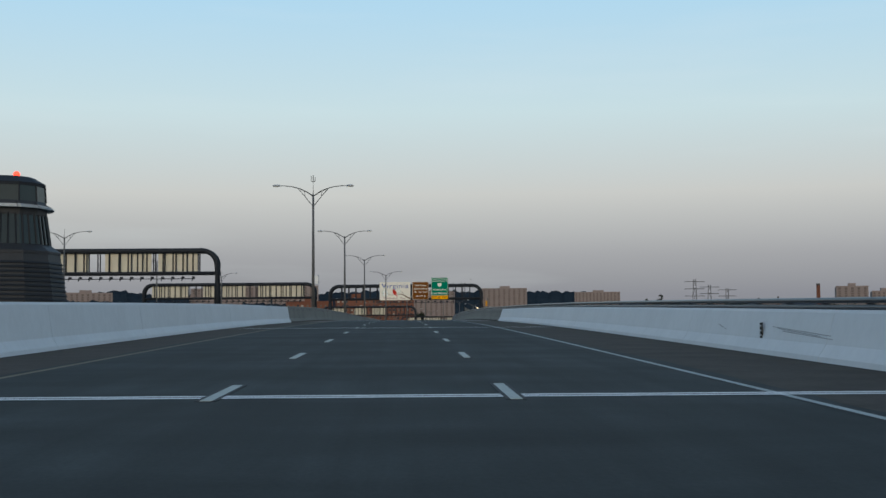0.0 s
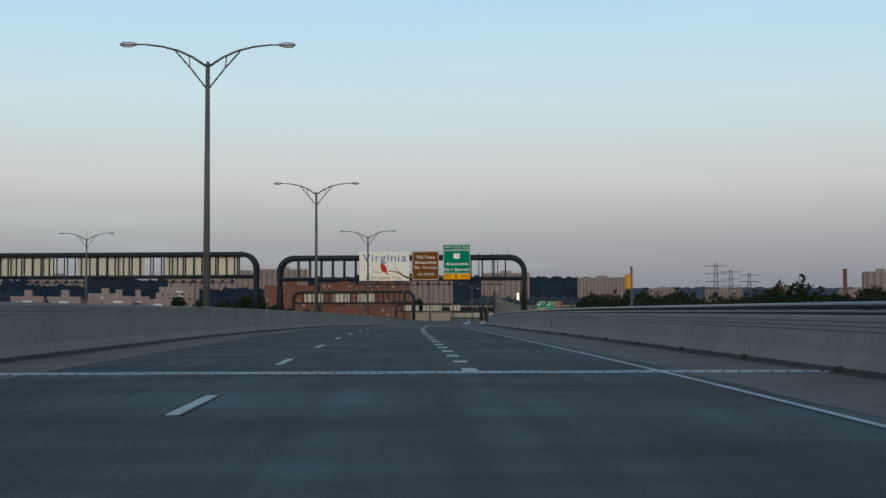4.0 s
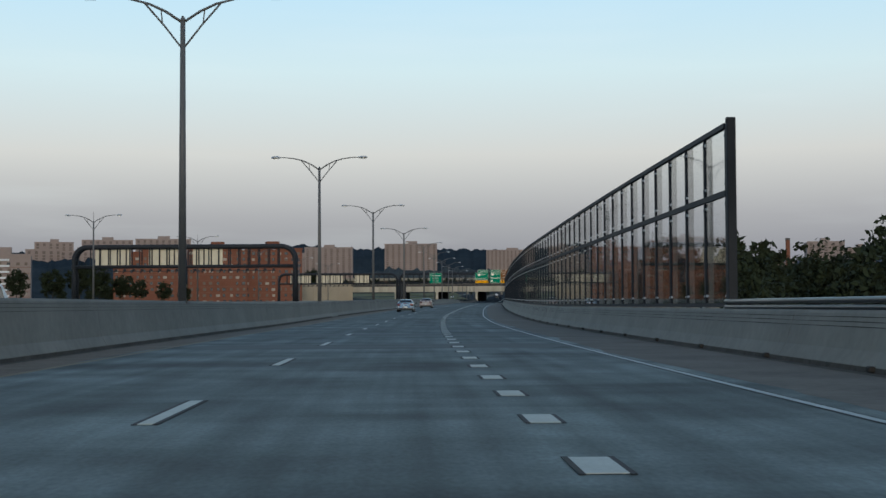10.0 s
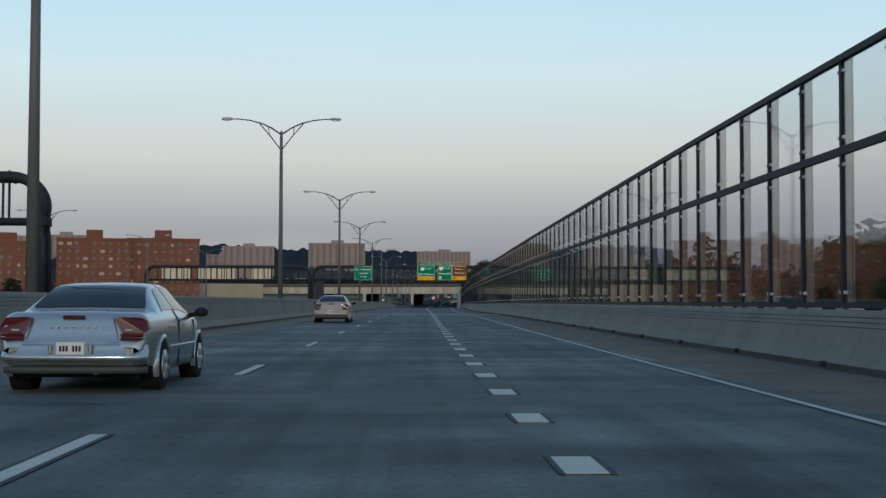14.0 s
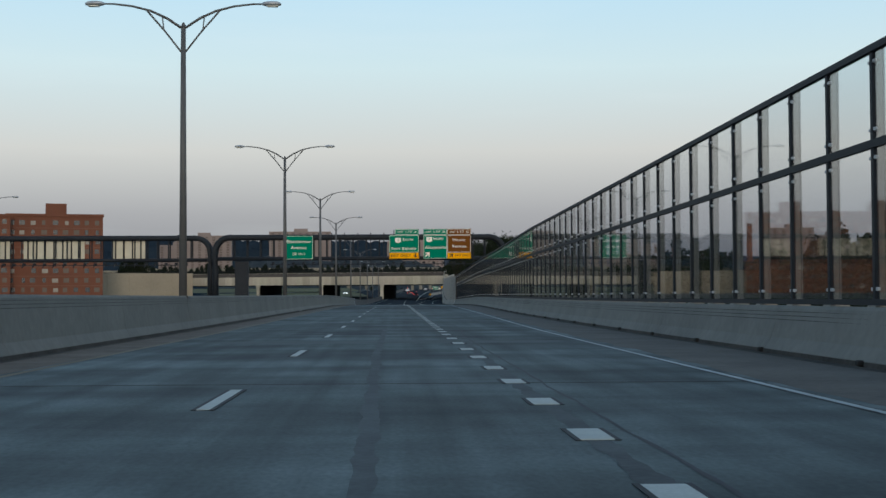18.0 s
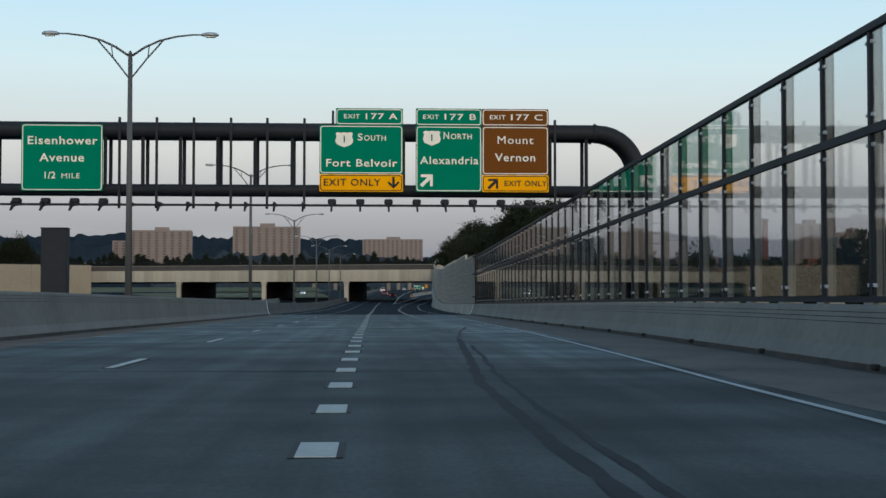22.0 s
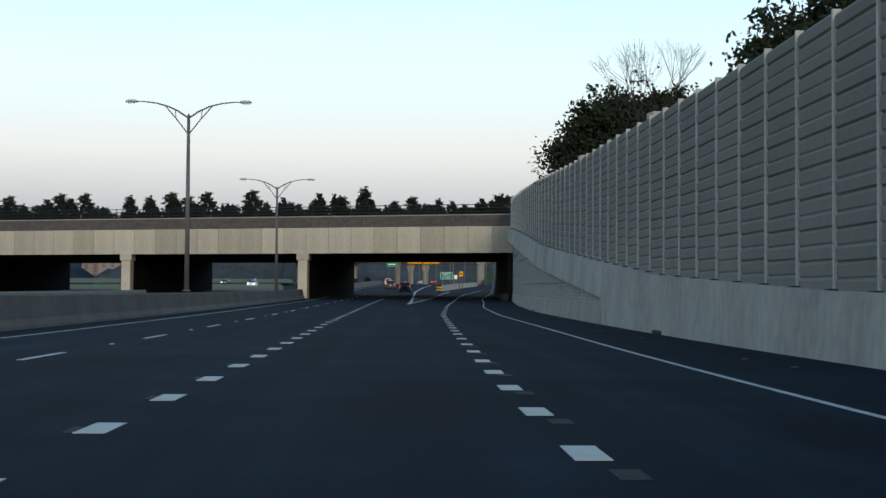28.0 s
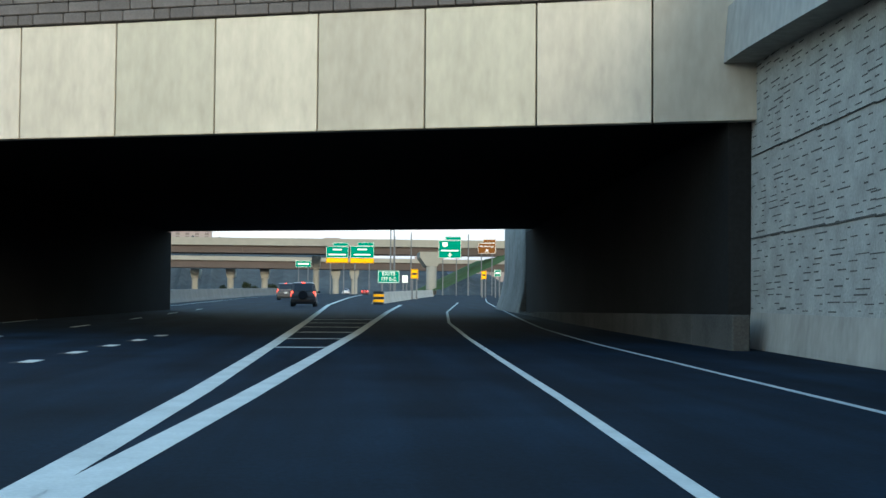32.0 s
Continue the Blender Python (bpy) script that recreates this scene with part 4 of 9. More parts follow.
for fx, fz, fr in ((1.4, 1.65, 0.68), (4.65, 2.2, 0.42)):
    for k in range(4):
        a = radians(45 + 90 * k)
        cx, cz = fx + fr * 0.6 * math.cos(a), fz + fr * 0.6 * math.sin(a)
        flat_shape("leaf", [(fx + fr * 1.1 * math.cos(a + radians(45) + d) * (0.8 if abs(d) > 0 else 1), fz + fr * 1.1 * math.sin(a + radians(45) + d) * (0.8 if abs(d) > 0 else 1)) for d in (-0.14, 0, 0.14)] + [(fx, fz)], LEAFGREEN, va, -0.01)
        flat_shape("petal_edge", [(cx + fr * 0.55 * math.cos(b * math.pi / 6), cz + fr * 0.55 * math.sin(b * math.pi / 6)) for b in range(12)], LEAFGREEN, va, -0.013)
        flat_shape("petal", [(cx + fr * 0.5 * math.cos(b * math.pi / 6), cz + fr * 0.5 * math.sin(b * math.pi / 6)) for b in range(12)], PETAL, va, -0.018)
    flat_shape("flower_heart", [(fx + fr * 0.2 * math.cos(b * math.pi / 5), fz + fr * 0.2 * math.sin(b * math.pi / 5)) for b in range(10)], YELLOW, va, -0.024)

br = sign("guide_sign", "brown guide sign with white lettering to Old Town", 328.6, -5.4, 6.8)
panel("face", 0, 0, 3.92, 4.25, BROWN, br, SIGNWHITE)
sign_posts(br, (0.6, 2.0, 3.3), 0.1, 4.1)
for txt, z, w, sz in (("Old Town", 3.37, 2.7, 0.62), ("Alexandria", 2.6, 3.25, 0.62), ("Mt. Vernon", 1.83, 3.25, 0.62)):
    lettering(txt, 1.96, z, sz, SIGNWHITE, br, w)
exit_line("177 C", 1.96, 0.82, 0.5, SIGNWHITE, br, 2.45)

gr = sign("guide_sign", "green guide sign with an exit tab and yellow exit only panel", 328.6, -0.82, 6.85)
panel("face", 0, 0.9, 4.03, 4.33, GREEN, gr, SIGNWHITE)
panel("exit_tab", 0.0, 4.35, 4.0, 5.18, GREEN, gr, SIGNWHITE)
panel("exit_only_panel", 0, 0.0, 4.03, 0.88, YELLOW, gr, SIGNBLACK)
sign_posts(gr, (0.6, 2.0, 3.4), 0.1, 5.1)
exit_line("177 C- B- A", 2.0, 4.77, 0.5, SIGNWHITE, gr, 3.55)
shield(2.0, 3.45, 0.85, gr)
lettering("Alexandria", 2.05, 2.3, 0.62, SIGNWHITE, gr, 3.3)
lettering("Fort Belvoir", 2.0, 1.45, 0.6, SIGNWHITE, gr, 3.7)
lettering("EXIT", 0.7, 0.44, 0.55, SIGNBLACK, gr, 1.1)
lettering("ONLY", 3.2, 0.44, 0.55, SIGNBLACK, gr, 1.35)
arrow(1.9, 0.45, 0.62, 0, SIGNBLACK, gr)

ei = sign("guide_sign", "green guide sign for Eisenhower Avenue", 774.8, -17.95, 6.85)
panel("face", 0, 0, 4.2, 3.5, GREEN, ei, SIGNWHITE)
sign_posts(ei, (0.8, 3.4), 0.1, 3.4)
for txt, z, w in (("Eisenhower", 2.62, 3.6), ("Avenue", 1.72, 2.3)):
    lettering(txt, 2.1, z, 0.6, SIGNWHITE, ei, w)
lettering("1/2", 1.45, 0.8, 0.5, SIGNWHITE, ei, 0.55)
lettering("MILE", 2.55, 0.77, 0.38, SIGNWHITE, ei, 0.95)

fb = sign("guide_sign", "green guide sign south to Fort Belvoir with yellow exit only panel", 774.8, -2.45, 6.87)
panel("face", 0, 0.94, 4.4, 3.52, GREEN, fb, SIGNWHITE)
panel("exit_tab", 0.85, 3.54, 4.4, 4.42, GREEN, fb, SIGNWHITE)
panel("exit_only_panel", 0, 0, 4.4, 0.92, YELLOW, fb, SIGNBLACK)
sign_posts(fb, (0.7, 2.2, 3.7), 0.1, 4.3)
shield(1.3, 2.75, 0.8, fb)
exit_line("177 A", 2.65, 3.98, 0.44, SIGNWHITE, fb, 2.9)
lettering("S", 2.14, 2.87, 0.52, SIGNWHITE, fb, 0.26)
lettering("OUTH", 2.93, 2.83, 0.4, SIGNWHITE, fb, 1.15)
lettering("Fort Belvoir", 2.2, 1.5, 0.56, SIGNWHITE, fb, 3.75)
lettering("EXIT ONLY", 1.7, 0.47, 0.52, SIGNBLACK, fb, 3.0)
arrow(3.9, 0.47, 0.62, 0, SIGNBLACK, fb)

al = sign("guide_sign", "green guide sign north to Alexandria", 774.8, 2.63, 6.88)
panel("face", 0, 0, 3.5, 3.5, GREEN, al, SIGNWHITE)
panel("exit_tab", 0, 3.52, 3.5, 4.43, GREEN, al, SIGNWHITE)
sign_posts(al, (0.6, 2.9), 0.1, 4.3)
exit_line("177 B", 1.75, 3.97, 0.44, SIGNWHITE, al, 2.9)
shield(0.85, 2.85, 0.8, al)
lettering("N", 1.62, 2.97, 0.52, SIGNWHITE, al, 0.3)
lettering("ORTH", 2.42, 2.93, 0.4, SIGNWHITE, al, 1.12)
lettering("Alexandria", 1.78, 1.65, 0.58, SIGNWHITE, al, 3.1)
arrow(0.6, 0.62, 0.85, 135, SIGNWHITE, al)
mv = sign("guide_sign", "brown guide sign to Mount Vernon with yellow exit only panel", 774.8, 6.15, 6.88)
panel("face", 0, 0.92, 3.55, 3.5, BROWN, mv, SIGNWHITE)
panel("exit_tab", 0, 3.52, 3.55, 4.43, BROWN, mv, SIGNWHITE)
panel("exit_only_panel", 0, 0, 3.55, 0.9, YELLOW, mv, SIGNBLACK)
sign_posts(mv, (0.6, 2.9), 0.1, 4.3)
exit_line("177 C", 1.78, 3.97, 0.44, SIGNWHITE, mv, 2.9)
lettering("Mount", 1.75, 2.75, 0.58, SIGNWHITE, mv, 1.9)
lettering("Vernon", 1.78, 1.82, 0.58, SIGNWHITE, mv, 2.15)
arrow(0.6, 0.45, 0.72, 135, SIGNBLACK, mv)
lettering("EXIT ONLY", 2.3, 0.45, 0.4, SIGNBLACK, mv, 2.25)

# ---------- gantries of the opposite roadway, seen from behind ----------


def sign_back(s, u, h, w, ht, label):
    t = thing("rear_facing_sign", label, "road sign", turned(s, u, h))
    bm = bmesh.new()
    box(bm, (0, 0.45, 0), (w, 0.5, ht), bevel=0.01)
    part("panel", bm, SIGNBACK, t)
    n = max(3, int(w / 1.25))
    for i in range(n):
        bm = bmesh.new()
        x = w * (i + 0.5) / n
        box(bm, (x - 0.09, 0.25, -0.1), (x + 0.09, 0.45, ht + 0.1))
        part("rib", bm, STEEL, t)


for s, u0, u1, backs in ((206, -62, -29.6, ((-61, 12), (-46.5, 7), (-38.5, 6))), (332, -72, -29.6, ((-70, 9), (-57.3, 10.5), (-43.6, 11.3))),
                         (537, -66, -28.8, ((-62.5, 6), (-53.5, 5), (-46, 5))), (777, -70, -29.3, ((-66, 7), (-57, 9), (-44, 5)))):
    gantry("sign_gantry", "dark grey tubular gantry over the opposite roadway", s, u0, u1, top=11.0 if s < 400 else 10.2, low=7.6 if s < 400 else 6.9, r=0.38, lights=(u0 + 4, u1 - 3), light_h=6.7 if s < 400 else 6.1)
    for u, w in backs:
        sign_back(s, u, 7.9 if s < 400 else 7.1, w, 3.1, "weathered cream back of a road sign with steel ribs")

# ---------- transparent noise screen ----------
GLASS = bpy.data.materials.new("hazy_clear_panel")
GLASS.use_nodes = True
_n, _l = GLASS.node_tree.nodes, GLASS.node_tree.links
_n.remove(_n["Principled BSDF"])
_t, _g, _d = _n.new("ShaderNodeBsdfTransparent"), _n.new("ShaderNodeBsdfGlossy"), _n.new("ShaderNodeBsdfDiffuse")
_t.inputs[0].default_value = (0.87, 0.895, 0.91, 1)
_g.inputs["Roughness"].default_value = 0.03
_g.inputs[0].default_value = (0.9, 0.9, 0.9, 1)
_d.inputs[0].default_value = (0.14, 0.14, 0.14, 1)
_m0, _m1, _f = _n.new("ShaderNodeMixShader"), _n.new("ShaderNodeMixShader"), _n.new("ShaderNodeMapRange")
_w, _p = _n.new("ShaderNodeLayerWeight"), _n.new("ShaderNodeMath")
_p.operation = "POWER"
_p.inputs[1].default_value = 3.1
_w.inputs[0].default_value = 0.5
_f.inputs[3].default_value, _f.inputs[4].default_value = 0.04, 0.6
_l.new(_w.outputs["Facing"], _p.inputs[0])
_l.new(_p.outputs[0], _f.inputs[0])
_m0.inputs[0].default_value = 0.025
_l.new(_t.outputs[0], _m0.inputs[1])
_l.new(_d.outputs[0], _m0.inputs[2])
_l.new(_f.outputs[0], _m1.inputs[0])
_l.new(_m0.outputs[0], _m1.inputs[1])
_l.new(_g.outputs[0], _m1.inputs[2])
_l.new(_m1.outputs[0], _n["Material Output"].inputs[0])

POSTGREY = material("weathered_grey_post", (0.17, 0.178, 0.165), 0.6, vary=0.1, scale=1)
BAY, SCREEN_TOP, SCREEN_MID = 2.44, 5.37, 3.73


def screen_bay_meshes():
    out = {}
    bm = bmesh.new()
    box(bm, (-0.03, -0.06, 0.93), (0.05, 0.06, SCREEN_TOP))
    box(bm, (0.05, -0.012, 0.93), (0.17, 0.012, SCREEN_TOP), mi=1)
    box(bm, (0.17, -0.07, 0.93), (0.188, 0.07, SCREEN_TOP), mi=1)
    out["post"] = mesh("post", bm, [STEEL, POSTGREY])
    bm = bmesh.new()
    box(bm, (-0.08, -0.2, 0.945), (0.3, 0.2, 0.985), bevel=0.008)
    out["base_plate"] = mesh("base_plate", bm, WALLCON)
    for key, z0, z1 in (("upper_pane", SCREEN_MID + 0.08, SCREEN_TOP - 0.08), ("lower_pane", 1.1, SCREEN_MID - 0.08)):
        bm = bmesh.new()
        box(bm, (0.0, 0.05, z0), (0.012, BAY - 0.05, z1))
        out[key] = mesh(key, bm, GLASS)
        bm = bmesh.new()
        for y in (0.12, BAY - 0.12):
            for z in (z0 + 0.16, z1 - 0.16):
                box(bm, (-0.03, y - 0.035, z - 0.03), (0.03, y + 0.035, z + 0.03), bevel=0.008)
        out[key + "_clips"] = mesh("clip", bm, GALV)
    return out


SCREEN = screen_bay_meshes()
# posts by number: (number, chainage)
POSTS = [(0, 343.3), (9, 365.5), (23, 398.6), (36, 430.9), (91, 565.2), (131, 663.0), (171, 759.8), (185, 794.9), (198, 827.1)]


def post_at(k):
    return float(np.interp(k, *zip(*POSTS)))


for k0 in range(0, 198, 18):
    t = thing("noise_screen", "tall transparent noise screen in a dark steel frame on the parapet", "noise barrier", group="sections of the transparent noise screen", kind="structure")
    pts = [post_at(k) for k in range(k0, min(k0 + 18, 198) + 1)]
    for key, z0, z1, w in (("top_rail", SCREEN_TOP - 0.07, SCREEN_TOP + 0.05, 0.06), ("middle_rail", SCREEN_MID - 0.07, SCREEN_MID + 0.07, 0.05), ("bottom_rail", 0.985, 1.09, 0.05)):
        bm = bmesh.new()
        sweep(bm, [(-w, z0), (-w, z1), (w * 0.8, z1), (w * 0.8, z0)], pts, lambda q: right_base(q) + 0.62)
        part(key, bm, STEEL, t)
    for q, q1 in zip(pts, pts[1:]):
        a, b = at(q, right_base(q) + 0.62), at(q1, right_base(q1) + 0.62)
        m = Matrix.Translation(a) @ Matrix.Rotation(-math.atan2(b.x - a.x, b.y - a.y), 4, "Z")
        wide = m @ Matrix.Diagonal((1, math.hypot(b.x - a.x, b.y - a.y) / BAY, 1, 1))
        share("post", SCREEN["post"], t, m)
        share("base_plate", SCREEN["base_plate"], t, m)
        for key in ("upper_pane", "lower_pane"):
            share("clear_pane", SCREEN[key], t, wide)
            share("clips", SCREEN[key + "_clips"], t, wide)
bm = bmesh.new()
m = turned(343.0, right_base(343) + 0.62)
box(bm, (-0.07, -0.08, 0.9), (0.15, 0.08, 5.52), m, 0.02)
solid("screen_end_post", bm, STEEL, "heavy dark steel end post of the noise screen", "post")
t = thing("steel_post", "dark brown steel end post with three horizontal brackets", "post", turned(827.3, right_base(827.3) + 0.6, 0))
bm = bmesh.new()
box(bm, (-0.1, -0.12, 0.93), (0.22, 0.12, 5.6), bevel=0.02)
part("post", bm, material("dark_brown_steel", (0.035, 0.02, 0.017), 0.6, vary=0.2, scale=1.0), t)
for z in (1.65, 3.73, 5.32):
    bm = bmesh.new()
    tube(bm, [(-0.25, -1.5, z), (-0.25, 0.35, z)], 0.075, 8)
    box(bm, (-0.25, -0.05, z - 0.05), (0.05, 0.05, z + 0.05))
    part("bracket", bm, STEEL, t)
bm = bmesh.new()
sweep(bm, [(u - 0.012, h + (0.012 if h > 1 else 0)) for u, h in right_profile(RIGHT_TOP)], [826.3, 826.7, 827.1], right_base)
solid("parapet_end_mark", bm, WHITEWALL, "white painted end of the parapet", "barrier", kind="structure")
bm = bmesh.new()
sweep(bm, [(u * 1.012, h + (0.012 if h > 1 else 0)) for u, h in left_profile(LEFT_TOP)], [826.3, 826.7, 827.1], lambda q: LEFT_BASE + 0.01)
solid("median_end_mark", bm, WHITEWALL, "white painted end of the median barrier", "barrier", kind="structure")
# steel traffic rail on the parapet ahead of the screen
t = thing("parapet_rail", "dark steel tube rail on the concrete parapet", "rail", kind="structure")
for z, r in ((1.0, 0.05), (1.125, 0.055)):
    bm = bmesh.new()
    sweep(bm, [(r * math.cos(math.pi * k / 4), z + r * math.sin(math.pi * k / 4)) for k in range(8)], steps(-60, 343, 6), lambda q: right_base(q) + 0.5)
    part("rail", bm, RAILSTEEL, t, smooth=True)
POSTM = bmesh.new()
box(POSTM, (-0.02, -0.05, 0.93), (0.12, 0.05, 1.15), bevel=0.02)
POSTM = mesh("rail_post", POSTM, STEEL)
for s in steps(-59, 341, 2.5):
    share("rail_post", POSTM, t, turned(s, right_base(s) + 0.53))

# ---------- sound wall ----------
WALL_S0, WALL_S1 = 827.6, 1049.0


def wall_base(s):
    return float(np.interp(s, [820, 905, 922, 940, 956, 981, 999, 1011, 1030, 1050], [1.0, 1.05, 1.25, 1.8, 2.65, 4.05, 5.4, 6.15, 7.2, 8.1]))


def wall_top(s):
    b = np.interp(s, [820, 842, 842.1, 866, 866.1, 889, 889.1, 921, 966, 990, 1010, 1050], [5.5, 5.55, 6.05, 6.1, 6.3, 6.35, 6.45, 6.5, 7.75, 8.7, 9.5, 11.2])
    return float(b)


def overhang(s):
    """The coping and the wall on it swing out over the slotted wall towards the overpass."""
    return float(np.interp(s, [985, 1045], [0.0, -0.66]))


def slot_face(s):
    return right_base(s) + float(np.interp(s, [980, 1045], [0.27, 0.1]))


wall = thing("sound_wall", "ribbed grey concrete sound wall between pale steel posts", "noise barrier", kind="structure")
BAYW = 2.45
WALLPOST = material("weathered_galvanised_post", (0.42, 0.415, 0.39), 0.7, metal=0.1, vary=0.15, scale=1.5, fine=8)
nb = int((WALL_S1 - WALL_S0) / BAYW)
for i in range(nb):
    s0, s1 = WALL_S0 + i * BAYW, WALL_S0 + (i + 1) * BAYW
    a, b = at(s0, right_base(s0) + 0.55 + overhang(s0)), at(s1, right_base(s1) + 0.55 + overhang(s1))
    m = Matrix.Translation((a.x, a.y, 0)) @ Matrix.Rotation(-math.atan2(b.x - a.x, b.y - a.y), 4, "Z")
    length = math.hypot(b.x - a.x, b.y - a.y)
    zb, zt = level(s0) + min(wall_base(s0), wall_base(s1)) - 0.05, level(s0) + wall_top((s0 + s1) / 2)
    bm = bmesh.new()
    n = max(1, round((zt - zb) / 0.31))
    h = (zt - zb) / n
    for k in range(n):
        z = zb + k * h
        j = 0.02 * math.sin(i * 12.7 + k * 3.1)
        vs = [bm.verts.new((x, y, zz)) for y in (0.05, length - 0.05) for x, zz in ((0.01, z), (-0.022 + j * 0.5, z + 0.04), (-0.026 + j * 0.5, z + h * 0.78), (0.01, z + h - 0.003), (0.2, z + h - 0.003), (0.2, z))]
        for q in range(6):
            bm.faces.new((vs[q], vs[(q + 1) % 6], vs[6 + (q + 1) % 6], vs[6 + q]))
        bm.faces.new(vs[:6][::-1])
        bm.faces.new(vs[6:])
    p = part("wall_panel", bm, SOUND, wall)
    p.matrix_basis = m
    bm = bmesh.new()
    zp = level(s0) + wall_base(s0)
    box(bm, (-0.075, -0.035, zp), (0.1, 0.035, zt + 0.02), m, 0.01)
    part("post", bm, WALLPOST, wall, "pale galvanised post")
    bm = bmesh.new()
    box(bm, (-0.2, -0.16, zp - 0.02), (0.15, 0.16, zp + 0.03), m, 0.005)
    part("base_plate", bm, STEEL, wall)
for s in (945, 966, 1000):
    bm = bmesh.new()
    z = level(s) + wall_top(s)
    box(bm, (0.2, -0.35, level(s) + wall_base(s) - 1), (0.9, 0.35, z + 0.4), Matrix.Translation((at(s, right_base(s) + 0.7).x, at(s, right_base(s) + 0.7).y, 0)), 0.03)
    solid("wall_pillar", bm, PANEL, "pale concrete pillar behind the sound wall", "pillar")
# smooth parapet and rising coping below the wall
bm = bmesh.new()
rings = []
for s in sorted(steps(DECK_END, 1051, 3) + [951.4, 951.5]):
    o = right_base(s) + overhang(s)
    b = wall_base(s)
    rings.append([bm.verts.new(at(s, o + u, h)) for u, h in ((0.05, b - 1.35 if s > 951.45 else 0.0), (0.16, b), (1.7, b), (1.7, -0.6), (1.4, -0.6), (1.4, b - 1.35 if s > 951.45 else 0.0))])
for a, b in zip(rings, rings[1:]):
    for k in range(6):
        bm.faces.new((a[k], a[(k + 1) % 6], b[(k + 1) % 6], b[k]))
bm.faces.new(rings[0][::-1])
solid("retaining_parapet", bm, material("blotchy_cast_concrete", (0.31, 0.298, 0.265), 0.9, vary=0.3, scale=0.4, fine=9, bump=0.2, spread=(1, 1, 0.6)), "smooth grey concrete parapet rising along the ramp wall", "wall", kind="structure")
# slotted retaining wall panels and low kerb wall under the coping
mse = thing("retaining_wall", "grey retaining wall with staggered horizontal slots", "wall", kind="structure")
# slots are dark bars on the flat face: their shade is put into colour
SLOTGREY = material("slot_shade_and_joint", (0.065, 0.062, 0.056), 0.95, vary=0.3, scale=2)
MSECON = material("rough_split_face_concrete", (0.285, 0.28, 0.252), 0.95, vary=0.28, scale=1.6, fine=9, bump=0.9)
SLOT = material("dark_slot", (0.03, 0.028, 0.026), 0.95, vary=0.2, scale=2)
random.seed(4)
s = 951.4
while s < 1052:
    e = min(s + 3.0, 1052)
    bm = bmesh.new()
    rings = []
    for q in steps(s + 0.002, e - 0.002, 1.5):
        top = max(0.5, wall_base(q) - 1.3)
        rings.append([bm.verts.new(at(q, slot_face(q) + u, h)) for u, h in ((0.0, 0.0), (0.04, top), (0.26, top), (0.26, 0.0))])
    for a, b in zip(rings, rings[1:]):
        for k in range(4):
            bm.faces.new((a[k], a[(k + 1) % 4], b[(k + 1) % 4], b[k]))
    p = part("wall_panel", bm, MSECON, mse)
    bm = bmesh.new()
    top = wall_base((s + e) / 2) - 1.4
    z = 0.93
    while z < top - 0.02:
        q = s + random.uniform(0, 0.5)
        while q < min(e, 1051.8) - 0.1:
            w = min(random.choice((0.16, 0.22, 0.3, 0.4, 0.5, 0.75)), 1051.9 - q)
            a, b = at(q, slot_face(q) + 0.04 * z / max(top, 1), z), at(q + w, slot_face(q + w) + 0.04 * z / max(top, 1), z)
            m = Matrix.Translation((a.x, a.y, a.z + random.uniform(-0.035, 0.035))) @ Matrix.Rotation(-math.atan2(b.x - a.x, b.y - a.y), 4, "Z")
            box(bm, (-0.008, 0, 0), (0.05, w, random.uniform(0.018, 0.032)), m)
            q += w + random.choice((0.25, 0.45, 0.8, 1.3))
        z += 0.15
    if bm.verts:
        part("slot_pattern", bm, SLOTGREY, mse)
    else:
        bm.free()
    s = e
# vertical and stepped horizontal joints between the cast panels
for i, q in enumerate(np.arange(954.4, 1050, 3.0)):
    q = float(q)
    top = wall_base(q) - 1.4
    if top < 1.0:
        continue
    bm = bmesh.new()
    a = at(q, slot_face(q) + 0.01, 0)
    b = at(q + 3, slot_face(q + 3) + 0.01, 0)
    m = Matrix.Translation((a.x, a.y, a.z)) @ Matrix.Rotation(-math.atan2(b.x - a.x, b.y - a.y), 4, "Z")
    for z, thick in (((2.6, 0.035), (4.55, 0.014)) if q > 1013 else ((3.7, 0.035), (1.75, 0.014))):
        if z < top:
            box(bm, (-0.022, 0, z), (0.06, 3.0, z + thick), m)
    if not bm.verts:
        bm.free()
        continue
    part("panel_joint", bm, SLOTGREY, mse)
bm = bmesh.new()
sweep(bm, [(0, -0.3), (0.02, 0.1), (0.1, 0.85), (0.42, 0.85), (0.42, -0.3)], steps(951.4, 1052, 3), lambda q: right_base(q))
solid("kerb_wall", bm, WALLCON, "low smooth concrete kerb wall at the foot of the retaining wall", "wall", kind="structure")

# ---------- overpass ----------
CORNER = Vector((124.7, 1040.1, 0))
FACE = Vector((-21.1, 11.2, 0)).normalized()
INWARD = Vector((0.469, 0.883, 0)).normalized()
OV = Matrix(((FACE.x, INWARD.x, 0, CORNER.x), (FACE.y, INWARD.y, 0, CORNER.y), (0, 0, 1, 0), (0, 0, 0, 1)))
Z0, Z1, Z2 = 4.93, 7.96, 9.3
DEEP = 42.3
# near-black concrete: the shade under the deck is put into its colour
SHADE_CONCRETE = material("shade_dark_concrete", (0.010, 0.010, 0.010), 0.95, vary=0.25, scale=0.3, spec=0.05)
SKEW = Matrix.Rotation(radians(-13.4), 4, "Z")
over = thing("overpass", "long overpass with cream concrete fascia panels and stone parapet", "bridge", kind="structure")
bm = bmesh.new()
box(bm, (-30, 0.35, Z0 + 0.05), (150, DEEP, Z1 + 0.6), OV)
